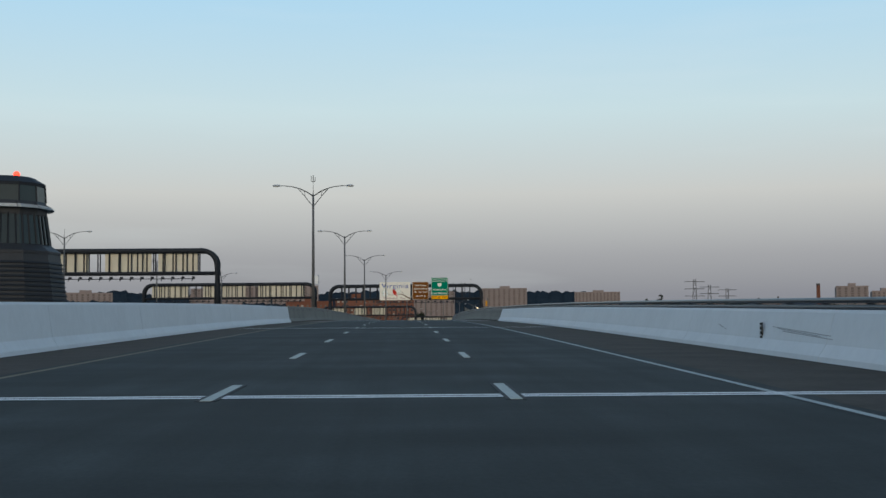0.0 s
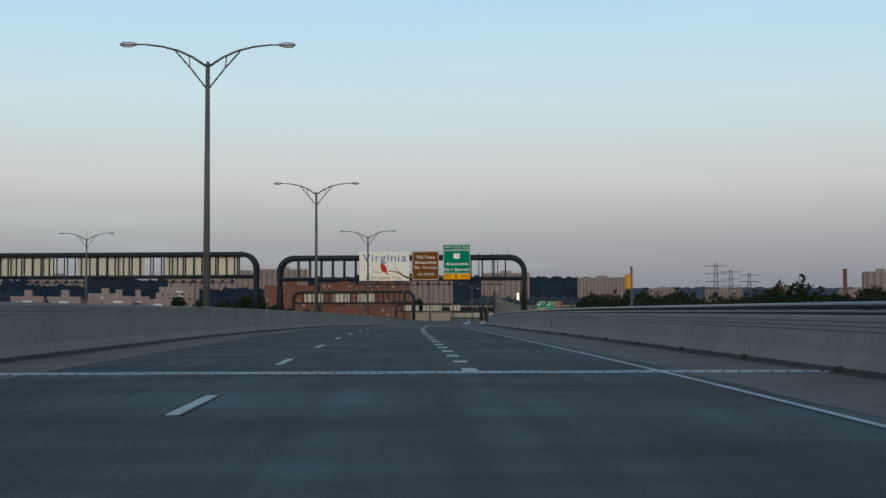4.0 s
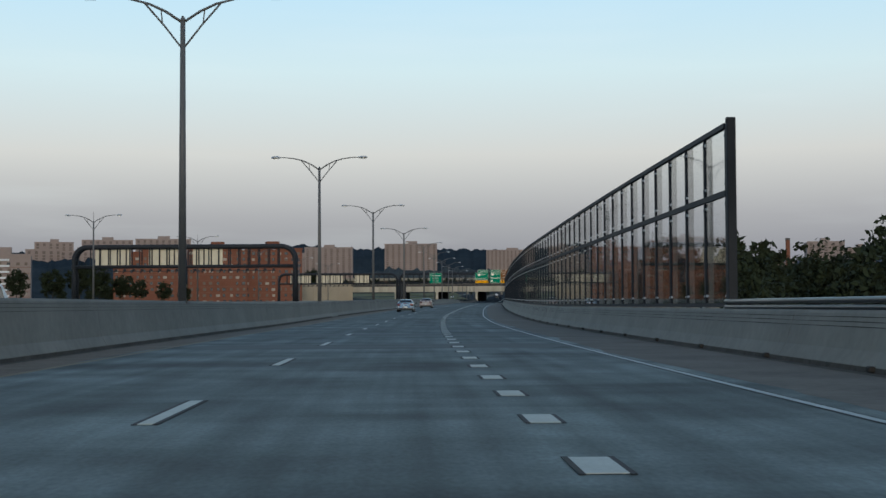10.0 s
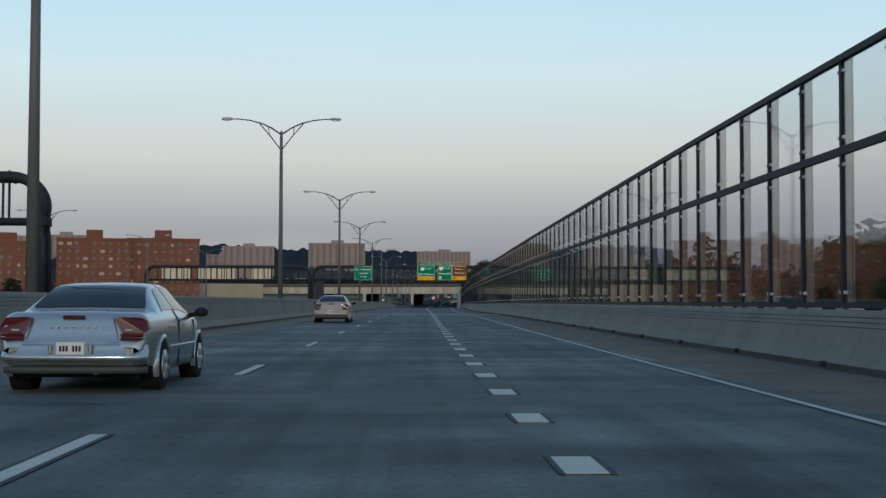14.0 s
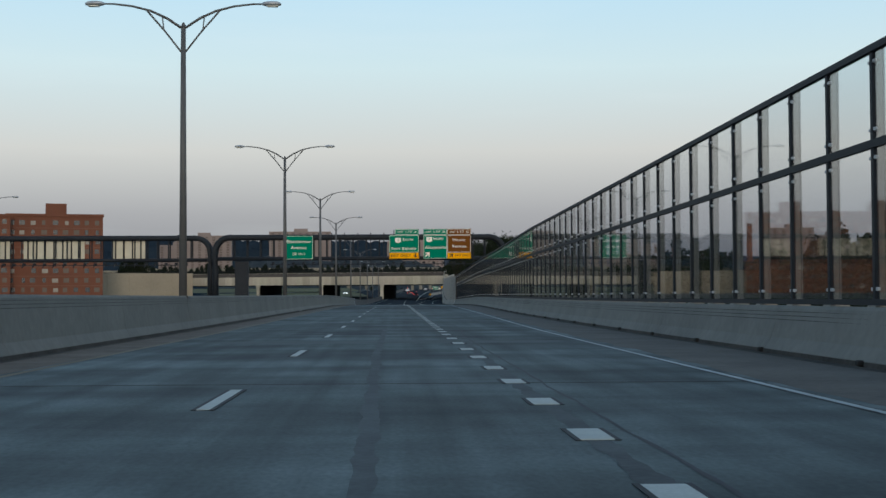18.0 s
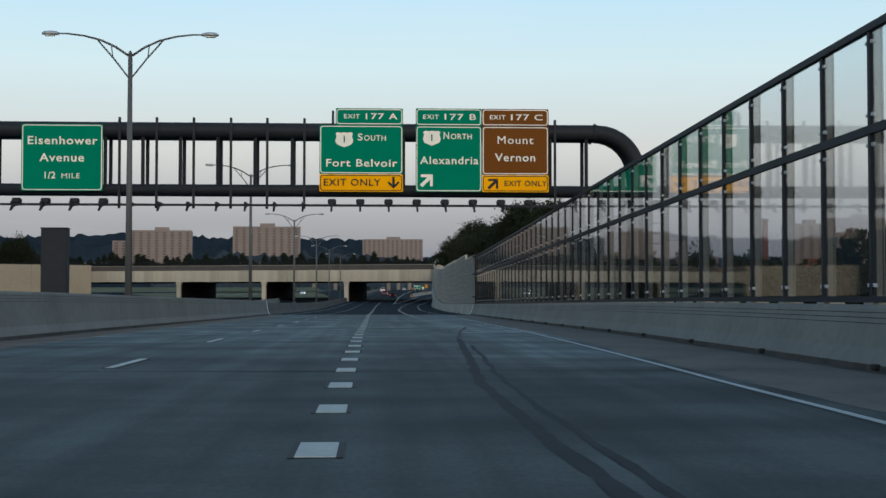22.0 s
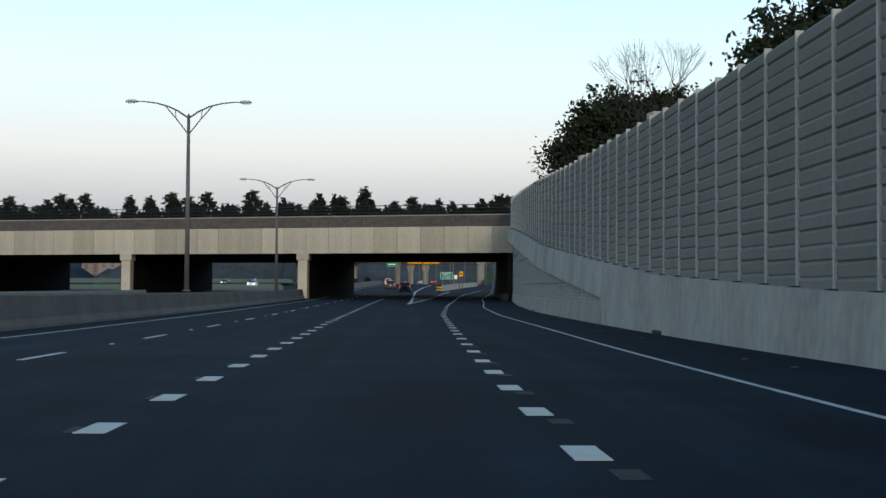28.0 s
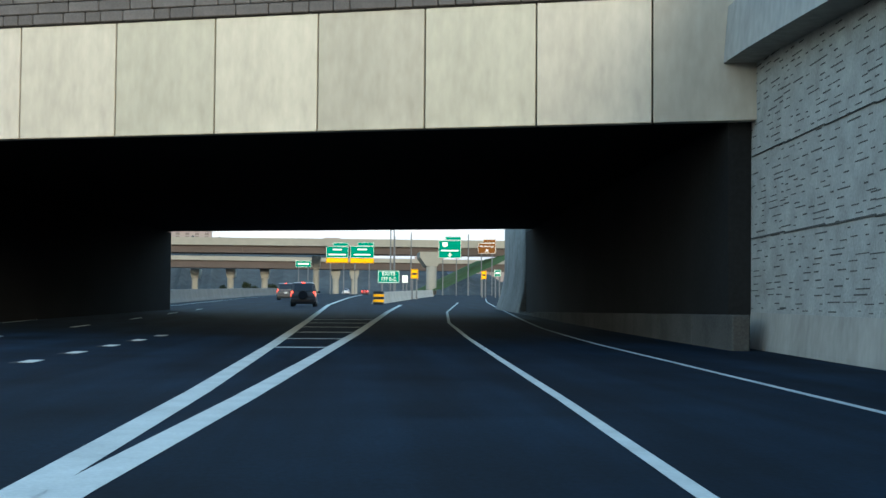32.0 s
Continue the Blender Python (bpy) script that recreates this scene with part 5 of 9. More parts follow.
part("deck", bm, SHADE_CONCRETE, over)
FP = bmesh.new()
box(FP, (0.022, -0.02, Z0), (2.798, 0.33, Z1 - 0.02), bevel=0.015)
FP = mesh("fascia_panel", FP, PANEL)
for i in range(-8, 50):
    share("fascia_panel", FP, over, OV @ Matrix.Translation((i * 2.82 + 1.75, 0, 0)))
bm = bmesh.new()
box(bm, (-30, 0.05, Z1), (150, 0.6, Z2 - 0.12), OV)
part("parapet_core", bm, STONE, over)
random.seed(7)
stones = []
for w in (0.45, 0.65, 0.9, 1.2):
    sm = bmesh.new()
    box(sm, (0.01, -0.07 - w * 0.02, 0.008), (w - 0.01, 0.1, 0.287), bevel=0.025)
    stones.append((w, mesh("stone", sm, STONE)))
for row in range(4):
    x = -6.0
    while x < 92:
        w, me = random.choice(stones)
        share("stone", me, over, OV @ Matrix.Translation((x, 0, Z1 + 0.02 + row * 0.295)))
        x += w
bm = bmesh.new()
box(bm, (-30, -0.12, Z2 - 0.12), (150, 0.7, Z2), OV, 0.02)
part("coping", bm, WALLCON, over)
# fence and planting on top
fence = thing("fence", "dark metal rail fence on top of the overpass", "fence", kind="structure")
for z in (Z2 + 0.35, Z2 + 0.75, Z2 + 1.12):
    bm = bmesh.new()
    box(bm, (-0.5, 0.35, z - 0.045), (150, 0.4, z + 0.045), OV)
    part("rail", bm, STEEL, fence)
FPST = bmesh.new()
box(FPST, (-0.04, 0.32, Z2), (0.04, 0.42, Z2 + 1.2), bevel=0.008)
FPST = mesh("fence_post", FPST, STEEL)
for i in range(62):
    share("fence_post", FPST, fence, OV @ Matrix.Translation((i * 2.36 + 0.04, 0, 0)))
# piers
PIERS = (24.7, 48.0, 73.0)
for x in PIERS:
    t = thing("bridge_pier", "concrete wall pier with a capped front column", "pier", OV @ Matrix.Translation((x, 0, -1.3)) @ SKEW, "piers of the overpass")
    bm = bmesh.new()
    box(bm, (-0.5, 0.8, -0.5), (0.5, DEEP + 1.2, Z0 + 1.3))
    part("pier_wall", bm, SHADE_CONCRETE, t)
    bm = bmesh.new()
    box(bm, (-0.55, -0.1, -0.5), (0.55, 1.4, Z0 + 0.55), bevel=0.04)
    part("column", bm, PANEL, t)
    bm = bmesh.new()
    box(bm, (-0.72, -0.2, Z0 + 0.55), (0.72, 1.6, Z0 + 1.32), bevel=0.04)
    part("cap", bm, PANEL, t)
ABUT = OV @ Matrix.Rotation(radians(-16.5), 4, "Z")
# abutment coloured far darker than concrete, standing in for the shade under the deck
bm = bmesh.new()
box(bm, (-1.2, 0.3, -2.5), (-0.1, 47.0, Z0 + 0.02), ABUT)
solid("overpass_abutment", bm, material("shade_dark_abutment_concrete", (0.017, 0.017, 0.0165), 0.95, vary=0.3, scale=0.3, spec=0.05), "plain concrete abutment wall under the overpass", "wall", kind="structure")
# kerb colour darkened for the shade under the deck
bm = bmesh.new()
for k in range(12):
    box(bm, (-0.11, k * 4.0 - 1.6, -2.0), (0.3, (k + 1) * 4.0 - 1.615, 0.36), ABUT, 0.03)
solid("kerb_wall", bm, material("shade_dark_kerb_concrete", (0.07, 0.067, 0.06), 0.95, vary=0.4, scale=0.6, spec=0.05), "low smooth concrete kerb wall along the abutment under the overpass", "wall", kind="structure")
# pale wing wall that curves away past the far portal, its foot flared
bm = bmesh.new()
rings = []
for k in range(15):
    y = 46.9 + k * 1.15
    bow = -0.0042 * max(0.0, k - 8) ** 2
    flare = 0.02 * k
    rings.append([bm.verts.new(ABUT @ Vector((-0.12 + bow + fx, y, z))) for fx, z in ((flare + 0.5, -1.0), (flare + 0.34, 0.55), (flare * 0.5 + 0.1, 1.6), (0.0, 3.0), (0.0, 7.4), (-0.6, 7.4), (-0.6, -1.0))])
for a, b in zip(rings, rings[1:]):
    for k in range(7):
        bm.faces.new((a[k], a[(k + 1) % 7], b[(k + 1) % 7], b[k]))
bm.faces.new(rings[0][::-1])
bm.faces.new(rings[-1])
solid("ramp_wing_wall", bm, material("mottled_wing_wall_concrete", (0.17, 0.165, 0.145), 0.95, vary=0.4, scale=0.5, fine=8, spec=0.1), "pale curved concrete wing wall past the overpass", "wall", kind="structure", smooth=True)
# ---------- vegetation ----------


def crown_mesh(name, seed, rx, rz, clumps, leaf, mat, cone=0.0, per=26):
    """Leaves in uneven clumps round an ellipsoid; its base is at z = 0."""
    rng = random.Random(seed)
    verts, faces = [], []
    for _ in range(clumps):
        a, b = rng.uniform(0, 2 * math.pi), rng.uniform(-0.95, 1.0)
        r = rng.uniform(0.3, 1.0) ** 0.7
        w = math.sqrt(max(0, 1 - b * b)) * r
        k = 1 - cone * (b + 1) / 2
        lump = 1 + 0.18 * math.sin(3 * a + seed) * math.cos(4 * b + seed)
        c = Vector((rx * w * math.cos(a) * k * lump, rx * w * math.sin(a) * k * lump, rz * (1 + b * r * lump)))
        cr = rx * rng.uniform(0.05, 0.115)
        for _ in range(per):
            p = c + Vector((rng.gauss(0, cr), rng.gauss(0, cr), rng.gauss(0, cr * 0.8)))
            n = Vector((rng.gauss(0, 1), rng.gauss(0, 1), rng.gauss(0.4, 1))).normalized()
            t1 = n.orthogonal().normalized()
            t1 = Matrix.Rotation(rng.uniform(0, 6.28), 3, n) @ t1
            t2 = n.cross(t1)
            s = leaf * rng.uniform(0.6, 1.3)
            i = len(verts)
            verts += [p - t1 * s, p + t2 * s * 0.55, p + t1 * s, p - t2 * s * 0.55]
            faces.append((i, i + 1, i + 2, i + 3))
    me = bpy.data.meshes.new(name)
    me.from_pydata([tuple(v) for v in verts], [], faces)
    me.materials.append(mat)
    return me


def trunk_mesh(name, seed, h, r, reach):
    rng = random.Random(seed)
    bm = bmesh.new()
    tube(bm, [(0, 0, -0.5), (0.1, 0, h * 0.4), (0, 0.1, h)], [r, r * 0.75, r * 0.25], 7)
    for k in range(6):
        a, z = rng.uniform(0, 6.28), h * rng.uniform(0.45, 0.85)
        d = Vector((math.cos(a), math.sin(a), 0.8))
        tube(bm, [(0.05, 0.05, z), tuple(Vector((0, 0, z)) + d * reach * 0.5), tuple(Vector((0, 0, z)) + d * reach)], [r * 0.35, r * 0.2, r * 0.08], 5)
    return mesh(name, bm, BARK)


FINECROWNS = [crown_mesh("fine_crown", 51 + i, 4.6, 5.2, 900, 0.17, LEAF, per=46) for i in range(4)]
CROWNS = [crown_mesh("crown", 11 + i, 4.6, 5.2, 320, 0.29, LEAF, per=24) for i in range(4)]
FARCROWNS = [crown_mesh("far_crown", 31 + i, 4.6, 5.2, 150, 0.46, LEAF, per=20) for i in range(3)]
TRUNK = trunk_mesh("trunk", 3, 9.0, 0.28, 3.2)


def tree(x, y, z, scale, k, label="dark leafy roadside tree with an uneven crown", lift=4.0, group="", far=False, fine=False):
    t = thing("tree", label, "tree", Matrix.Translation((x, y, z)) @ Matrix.Rotation(k * 1.7, 4, "Z") @ Matrix.Diagonal((scale, scale, scale, 1)), group)
    share("trunk", TRUNK, t, Matrix())
    share("crown", FARCROWNS[k % 3] if far else FINECROWNS[k % 4] if fine else CROWNS[k % 4], t, Matrix.Translation((0, 0, lift)) @ Matrix.Diagonal((1, 1, 0.9 + 0.05 * (k % 5), 1)))
    return t


random.seed(21)
k = 0
for s, u, z, sc in [(352, 34, -10.5, 0.95), (366, 41, -10.5, 1.05), (380, 33, -10.5, 0.98), (394, 45, -10.5, 1.1), (410, 36, -10.5, 1.0), (425, 48, -10.5, 1.12), (438, 38, -10.5, 1.02), (455, 52, -10.5, 1.08),
                    (470, 40, -10.5, 0.95), (490, 55, -10.5, 1.1), (505, 42, -10.5, 1.0), (525, 58, -10.5, 1.1), (545, 45, -10.5, 1.0), (565, 60, -10.5, 1.0), (590, 50, -10.5, 1.0), (615, 64, -10, 1.1),
                    (640, 52, -9.5, 1.0), (670, 66, -8, 1.1), (700, 58, -7, 1.0), (730, 50, -6, 1.0), (300, 62, -10.5, 1.05), (320, 75, -10.5, 1.1), (340, 68, -10.5, 1.0), (270, 88, -10.5, 1.0), (390, 80, -10.5, 1.2), (430, 85, -10.5, 1.2),
                    (480, 90, -10.5, 1.2), (530, 95, -10.5, 1.2)]:
    p = at(s, u)
    tree(p.x, p.y, z, sc * 0.92, k, group="trees below the bridge")
    k += 1
for i in range(42):
    s, u = 360 + i * 6.0 + random.uniform(-4, 4), 17 + (i * 7 % 40) + random.uniform(-2, 2)
    p = at(s, u)
    tree(p.x, p.y, -10.5, random.uniform(0.9, 1.03) * float(np.interp(s, [360, 400, 450, 520, 620], [0.8, 0.84, 0.88, 0.9, 0.9])) * (1.0 if u < 28 else 1.2), k, group="trees below the bridge", far=u > 40)
    k += 1
for s, u, sc in ((436, 44, 1.02), (446, 27, 1.13), (452, 38, 1.16), (463, 31, 1.19), (470, 25, 1.16), (476, 36, 1.17), (487, 42, 1.14), (495, 31, 1.08), (508, 37, 1.05), (517, 46, 1.05), (530, 40, 1.02), (545, 48, 1.02)):
    p = at(s, u)
    tree(p.x, p.y, -10.5, sc, k, group="trees below the bridge")
    k += 1
for i in range(46):
    s, u = 560 + i * 5.7 + random.uniform(-4, 4), 24 + (i * 11 % 42) + random.uniform(-2, 2)
    p = at(s, u)
    tree(p.x, p.y, ground_level(p.x, p.y) - 0.5, random.uniform(0.9, 1.1) * (5.2 - ground_level(p.x, p.y)) / 14.5, k, group="trees beyond the noise screen", far=u > 40)
    k += 1
for i in range(48):
    s, u = 345 + i * 5.2, 32 + (i * 23 % 85)
    p = at(s, u)
    tree(p.x, p.y, -10.5, random.uniform(1.08, 1.3) * (0.88 if s < 410 else 1.0), k, group="trees below the bridge", far=s > 430)
    k += 1
for i in range(40):
    s, u = 690 + i * 5.5, 18.5 + right_base(690 + i * 5.5) + (i * 7 % 23)
    p = at(s, u)
    tree(p.x, p.y, ground_level(p.x, p.y) - 0.3, random.uniform(0.9, 1.15) * (4.9 - ground_level(p.x, p.y)) / 14.5, k, "small dark tree close behind the wall", group="trees behind the sound wall", far=True)
    k += 1
for i in range(34):
    s, u = 800 + i * 3.3, 6.5 + right_base(800 + i * 3.3) + (i * 5 % 9)
    p = at(s, u)
    tree(p.x, p.y, -2.2, random.uniform(0.42, 0.5), k, "small dark tree close behind the wall", group="trees behind the sound wall")
    k += 1
# tall trees behind the sound wall
for s, u, z, sc in [(985, 17.2, -0.5, 0.88), (990, 21, -0.5, 0.9), (955, 21.6, -1, 0.86), (948, 26, -1, 0.9), (935, 26, -1, 0.95), (915, 24.2, -1, 1.06), (906, 26.9, -1, 1.0), (1030, 23.6, 0, 1.12), (1024, 27, 0, 1.0)]:
    p = at(s, u)
    tree(p.x, p.y, z, sc * 1.17, k, "tall dark tree rising behind the sound wall", group="trees behind the sound wall", fine=True)
    k += 1
# trees among the far buildings
for i in range(46):
    a = random.uniform(-17, 3)
    d = random.uniform(560, 1150)
    x, y = d * math.sin(radians(a)) - 40, 280 + d * math.cos(radians(a))
    if (y > 1000 and x > -30) or -135 < x < 20 and y < 1040:
        continue
    tree(x, y, ground_level(x, y) - 1, random.uniform(0.7, 1.25), k, "distant dark tree among buildings", group="distant trees", far=True)
    k += 1
for x, y, sc in ((-98, 905, 1.15), (-88, 912, 1.25), (-79, 908, 1.2), (-70, 915, 1.05), (-62, 905, 0.85), (-52, 912, 0.75), (-112, 900, 1.1), (-125, 905, 1.2), (-138, 896, 1.1), (-44, 918, 0.65), (-150, 910, 1.2)):
    tree(x, y, ground_level(x, y), sc, k, "dark leafy tree before the brick apartment house", group="trees before the brick houses", far=True)
    k += 1
tree(14, 1112, 0, 1.25, 2, "large dark tree behind the retaining wall", fine=True)
# planting along the overpass
SHRUBS = [crown_mesh("shrub", 40 + i, 1.05, 0.85 + 0.2 * i, 120, 0.095, SHRUB, cone=(0.1, 0.45, 0.25, 0.65)[i], per=26) for i in range(4)]
random.seed(5)
x = 0.8
while x < 118:
    for _ in range(random.choice((1, 2, 2, 3))):
        sc = random.uniform(0.8, 1.45)
        t = thing("shrub", "dark evergreen shrub planted along the overpass", "shrub", OV @ Matrix.Translation((x, 2.0 + random.uniform(-0.6, 1.5), Z2 - 0.3)) @ Matrix.Diagonal((sc, sc, sc * random.uniform(0.85, 1.2), 1)), "shrubs on the overpass")
        share("foliage", random.choice(SHRUBS), t, Matrix())
        x += random.uniform(0.5, 0.95)
    x += random.uniform(0.5, 1.9)

x = 0.5
while x < 118:
    sc = random.uniform(0.5, 0.75)
    t = thing("shrub", "low dark hedge shrub along the overpass fence", "shrub", OV @ Matrix.Translation((x, 1.3, Z2 - 0.3)) @ Matrix.Diagonal((sc * 1.3, sc, sc, 1)), "shrubs on the overpass")
    share("foliage", SHRUBS[0], t, Matrix())
    x += random.uniform(0.8, 1.7)

# ---------- hills and far buildings ----------


def ridge(name, label, dist, top, bump, seed, mat, where=(-45, 3, 8, 45), much=(1, 1, 0.5, 0.6)):
    bm = bmesh.new()
    prev = None
    for i in range(0, 700):
        a = radians(-45 + 90 * i / 699)
        taper = float(np.interp(math.degrees(a), where, much))
        x, y = dist * math.sin(a), 300 + dist * math.cos(a)
        z = taper * top * (0.96 + 0.16 * noise.noise((i * 0.012, seed, 0)) + 0.1 * noise.noise((i * 0.05, seed, 2))) + bump * (noise.noise((i * 0.55, seed, 5)) + 0.6 * noise.noise((i * 1.3, seed, 7)))
        ring = [bm.verts.new((x * 0.9, 300 + (y - 300) * 0.9, -12)), bm.verts.new((x * 0.97, 300 + (y - 300) * 0.97, z * 0.8)), bm.verts.new((x, y, z)), bm.verts.new((x * 1.1, y * 1.1, -12))]
        if prev:
            for q in range(3):
                bm.faces.new((prev[q], prev[q + 1], ring[q + 1], ring[q]))
        prev = ring
    ob = solid(name, bm, mat, label, "hill", kind="structure")
    return ob


# paler copies of the hill colour with the haze painted in
HILL3 = material("haze_tinted_near_slope", (0.06, 0.068, 0.07), 1.0, vary=0.35, scale=0.03, fine=10, spec=0.0)
HILL2 = material("haze_tinted_far_hill", (0.075, 0.085, 0.105), 1.0, vary=0.2, scale=0.01, fine=10, spec=0.0)
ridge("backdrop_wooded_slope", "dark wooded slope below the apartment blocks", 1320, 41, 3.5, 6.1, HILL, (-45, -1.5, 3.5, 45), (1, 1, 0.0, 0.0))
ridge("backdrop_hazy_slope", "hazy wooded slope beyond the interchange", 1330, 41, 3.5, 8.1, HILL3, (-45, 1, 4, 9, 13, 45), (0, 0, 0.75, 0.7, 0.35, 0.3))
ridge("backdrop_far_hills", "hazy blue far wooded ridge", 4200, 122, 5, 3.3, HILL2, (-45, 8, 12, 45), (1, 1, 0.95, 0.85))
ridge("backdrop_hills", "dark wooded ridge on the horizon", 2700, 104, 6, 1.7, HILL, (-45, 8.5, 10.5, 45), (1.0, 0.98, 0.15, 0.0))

WINM = bmesh.new()
box(WINM, (-0.7, -0.04, 0), (0.7, 0.1, 1.5))
WINM = mesh("window", WINM, DARKPANE)
# recess strips stand proud of the wall; the recess shade is their colour
STRIPM = material("painted_recess_shade", (0.15, 0.12, 0.11), 0.9, vary=0.15, scale=0.2)


WINMID = bmesh.new()
box(WINMID, (-0.7, -0.04, 0), (0.7, 0.1, 1.5))
WINMID = mesh("window", WINMID, material("window_with_drawn_blind", (0.13, 0.1, 0.08), 0.5, vary=0.2, scale=1))
WINLIGHT = bmesh.new()
box(WINLIGHT, (-0.75, -0.04, 0), (0.75, 0.1, 1.3))
WINLIGHT = mesh("window", WINLIGHT, material("pale_window_blind", (0.3, 0.27, 0.23), 0.5, vary=0.2, scale=1))
BANDM = material("pale_storey_band", (0.19, 0.095, 0.066), 0.9, vary=0.15, scale=0.3)


def tower_block(name, label, x, y, z, w, d, h, yaw, cols, mat=TANBLOCK, strips=True, roof=True):
    t = thing(name, label, "building", Matrix.Translation((x, y, z)) @ Matrix.Rotation(radians(yaw), 4, "Z"))
    bm = bmesh.new()
    box(bm, (0, 0, -75), (w, d, h))
    part("wall", bm, mat, t)
    bm = bmesh.new()
    box(bm, (w * 0.4, d * 0.2, h), (w * 0.62, d * 0.8, h + 4.5))
    part("roof_house", bm, mat, t)
    bm = bmesh.new()
    box(bm, (-0.3, -0.3, h), (w + 0.3, 0.4, h + 0.9))
    part("parapet", bm, mat, t)
    if strips:
        for i in range(cols):
            bm = bmesh.new()
            cx = w * (i + 0.5) / cols
            n = int(h / 2.9)
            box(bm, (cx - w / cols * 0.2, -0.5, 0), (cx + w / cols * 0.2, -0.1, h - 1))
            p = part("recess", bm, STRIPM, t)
            bm = bmesh.new()
            for q in range(n):
                box(bm, (cx - w / cols * 0.24, -1.2, q * 2.9), (cx + w / cols * 0.24, -0.4, q * 2.9 + 0.9))
            part("balcony", bm, mat, p)["kind"] = "stuff"
    else:
        for q in range(int(h / 3.1)):
            for i in range(cols):
                cx = w * (i + 0.5) / cols
                if random.random() < 0.93:
                    share("window", random.choice((WINM, WINM, WINM, WINM, WINMID, WINMID, WINMID, WINLIGHT)), t, Matrix.Translation((cx + random.uniform(-0.3, 0.3), 0, 1.0 + q * 3.1)) @ Matrix.Diagonal((random.choice((0.75, 1.0, 1.25)), 1, 1, 1)))
            bm = bmesh.new()
            box(bm, (0, -0.1, q * 3.1 - 0.12), (w, 0.0, q * 3.1 + 0.12))
            part("storey_band", bm, BANDM, t)
    return t


TAN = "tan concrete apartment tower with stacked balconies"
tower_block("apartment_tower", TAN, 125, 2178, 29, 72, 22, 47, -6, 9)
tower_block("apartment_tower", TAN, 16, 2200, 25, 66, 24, 47, -4, 8)
tower_block("apartment_tower", TAN, -4, 2260, 18, 42, 20, 45, -4, 5)
tower_block("apartment_tower", TAN, 358, 2800, 44, 86, 22, 46, -10, 9)
for a0, a1, top, dist in ((-10.3, -8.8, 2.3, 1750), (-8.5, -6.5, 2.4, 1800), (-6.4, -4.2, 2.45, 1800), (-10.6, -9.2, 2.0, 1500), (-9.3, -7.6, 1.95, 1480), (-16.5, -14.0, 2.1, 1700), (-20, -17.6, 2.3, 1700), (7.9, 10.0, 2.0, 2500), (11.0, 12.2, 1.5, 2600), (13.4, 15.0, 1.45, 2700), (16.2, 17.2, 1.5, 2600), (19, 20.4, 1.4, 2700)):
    x, y = 3 + dist * math.sin(radians(a0)), 280 + dist * math.cos(radians(a0))
    w = dist * radians(a1 - a0)
    ztop = 1.1 + dist * math.tan(radians(top))
    tower_block("apartment_tower", "hazy tan apartment block on the wooded slope", x, y, ztop - 40, w, 20, 40, -a0, max(4, int(w / 7)))
# red brick complex
BRICK = "long red brick apartment house with rows of windows"
for x, y, w, h, cols in ((-86, 1006, 34, 26, 10), (-50, 1016, 30, 28, 9), (-22, 1024, 30, 28.5, 9)):
    tower_block("apartment_house", BRICK, x, y, -1.5, w, 18, h, 6, cols, REDBRICK, strips=False)
for a, dist, w, top, cols in ((-15.6, 690, 17, 14.5, 5), (-14.3, 700, 13, 13, 4), (-13.2, 690, 15, 14.8, 5), (-12.2, 705, 12, 15, 4), (-11.35, 700, 13, 13.4, 4), (-10.6, 860, 26, 24.5, 6), (-13.6, 900, 22, 21, 6), (-17, 760, 18, 16, 5)):
    x, y = dist * math.sin(radians(a)), 190 + dist * math.cos(radians(a))
    t = tower_block("apartment_house", "small tan apartment house with white balconies", x, y, top - 21.5, w, 12, 21.5, 8, cols, TANBLOCK, strips=False)
    for k in range(7):
        bm = bmesh.new()
        box(bm, (w * 0.5 - 2.4, -1.1, k * 3.1 + 0.2), (w * 0.5 + 2.4, 0.0, k * 3.1 + 1.15), bevel=0.03)
        part("balcony", bm, WHITEWALL, t, "white balcony front")
# power pylons and stacks on the right
for x, y, h in ((322, 1500, 66), (352, 1560, 62), (382, 1600, 60)):
    t = thing("power_pylon", "grey lattice power pylon", "pylon", Matrix.Translation((x, y, -5)))
    bm = bmesh.new()
    for k in (-1, 1):
        tube(bm, [(k * 4, 0, 0), (k * 1.2, 0, h)], 0.35, 5)
        for q in range(8):
            z0, z1 = h * q / 8, h * (q + 1) / 8
            w0, w1 = 4 - 2.8 * q / 8, 4 - 2.8 * (q + 1) / 8
            tube(bm, [(k * w0, 0, z0), (-k * w1, 0, z1)], 0.18, 4)
    part("mast", bm, POLE, t)
    for z in (0.72, 0.84, 0.96):
        bm = bmesh.new()
        tube(bm, [(-11, 0, h * z), (11, 0, h * z)], 0.35, 5)
        part("cross_arm", bm, POLE, t)
for x, y, h, r in ((528.8, 1725, 69, 2.4), (470, 1700, 52, 1.0), (440, 1680, 50, 1.0)):
    t = thing("chimney_stack", "slim brick chimney stack on the skyline", "chimney", Matrix.Translation((x, y, -5)))
    bm = bmesh.new()
    tube(bm, [(0, 0, 0), (0, 0, h)], [r * 1.2, r], 10)
    part("shaft", bm, REDBRICK, t)
    bm = bmesh.new()
    tube(bm, [(0, 0, h - 2), (0, 0, h + 0.3)], r * 1.1, 10)
    part("rim", bm, STONE, t)
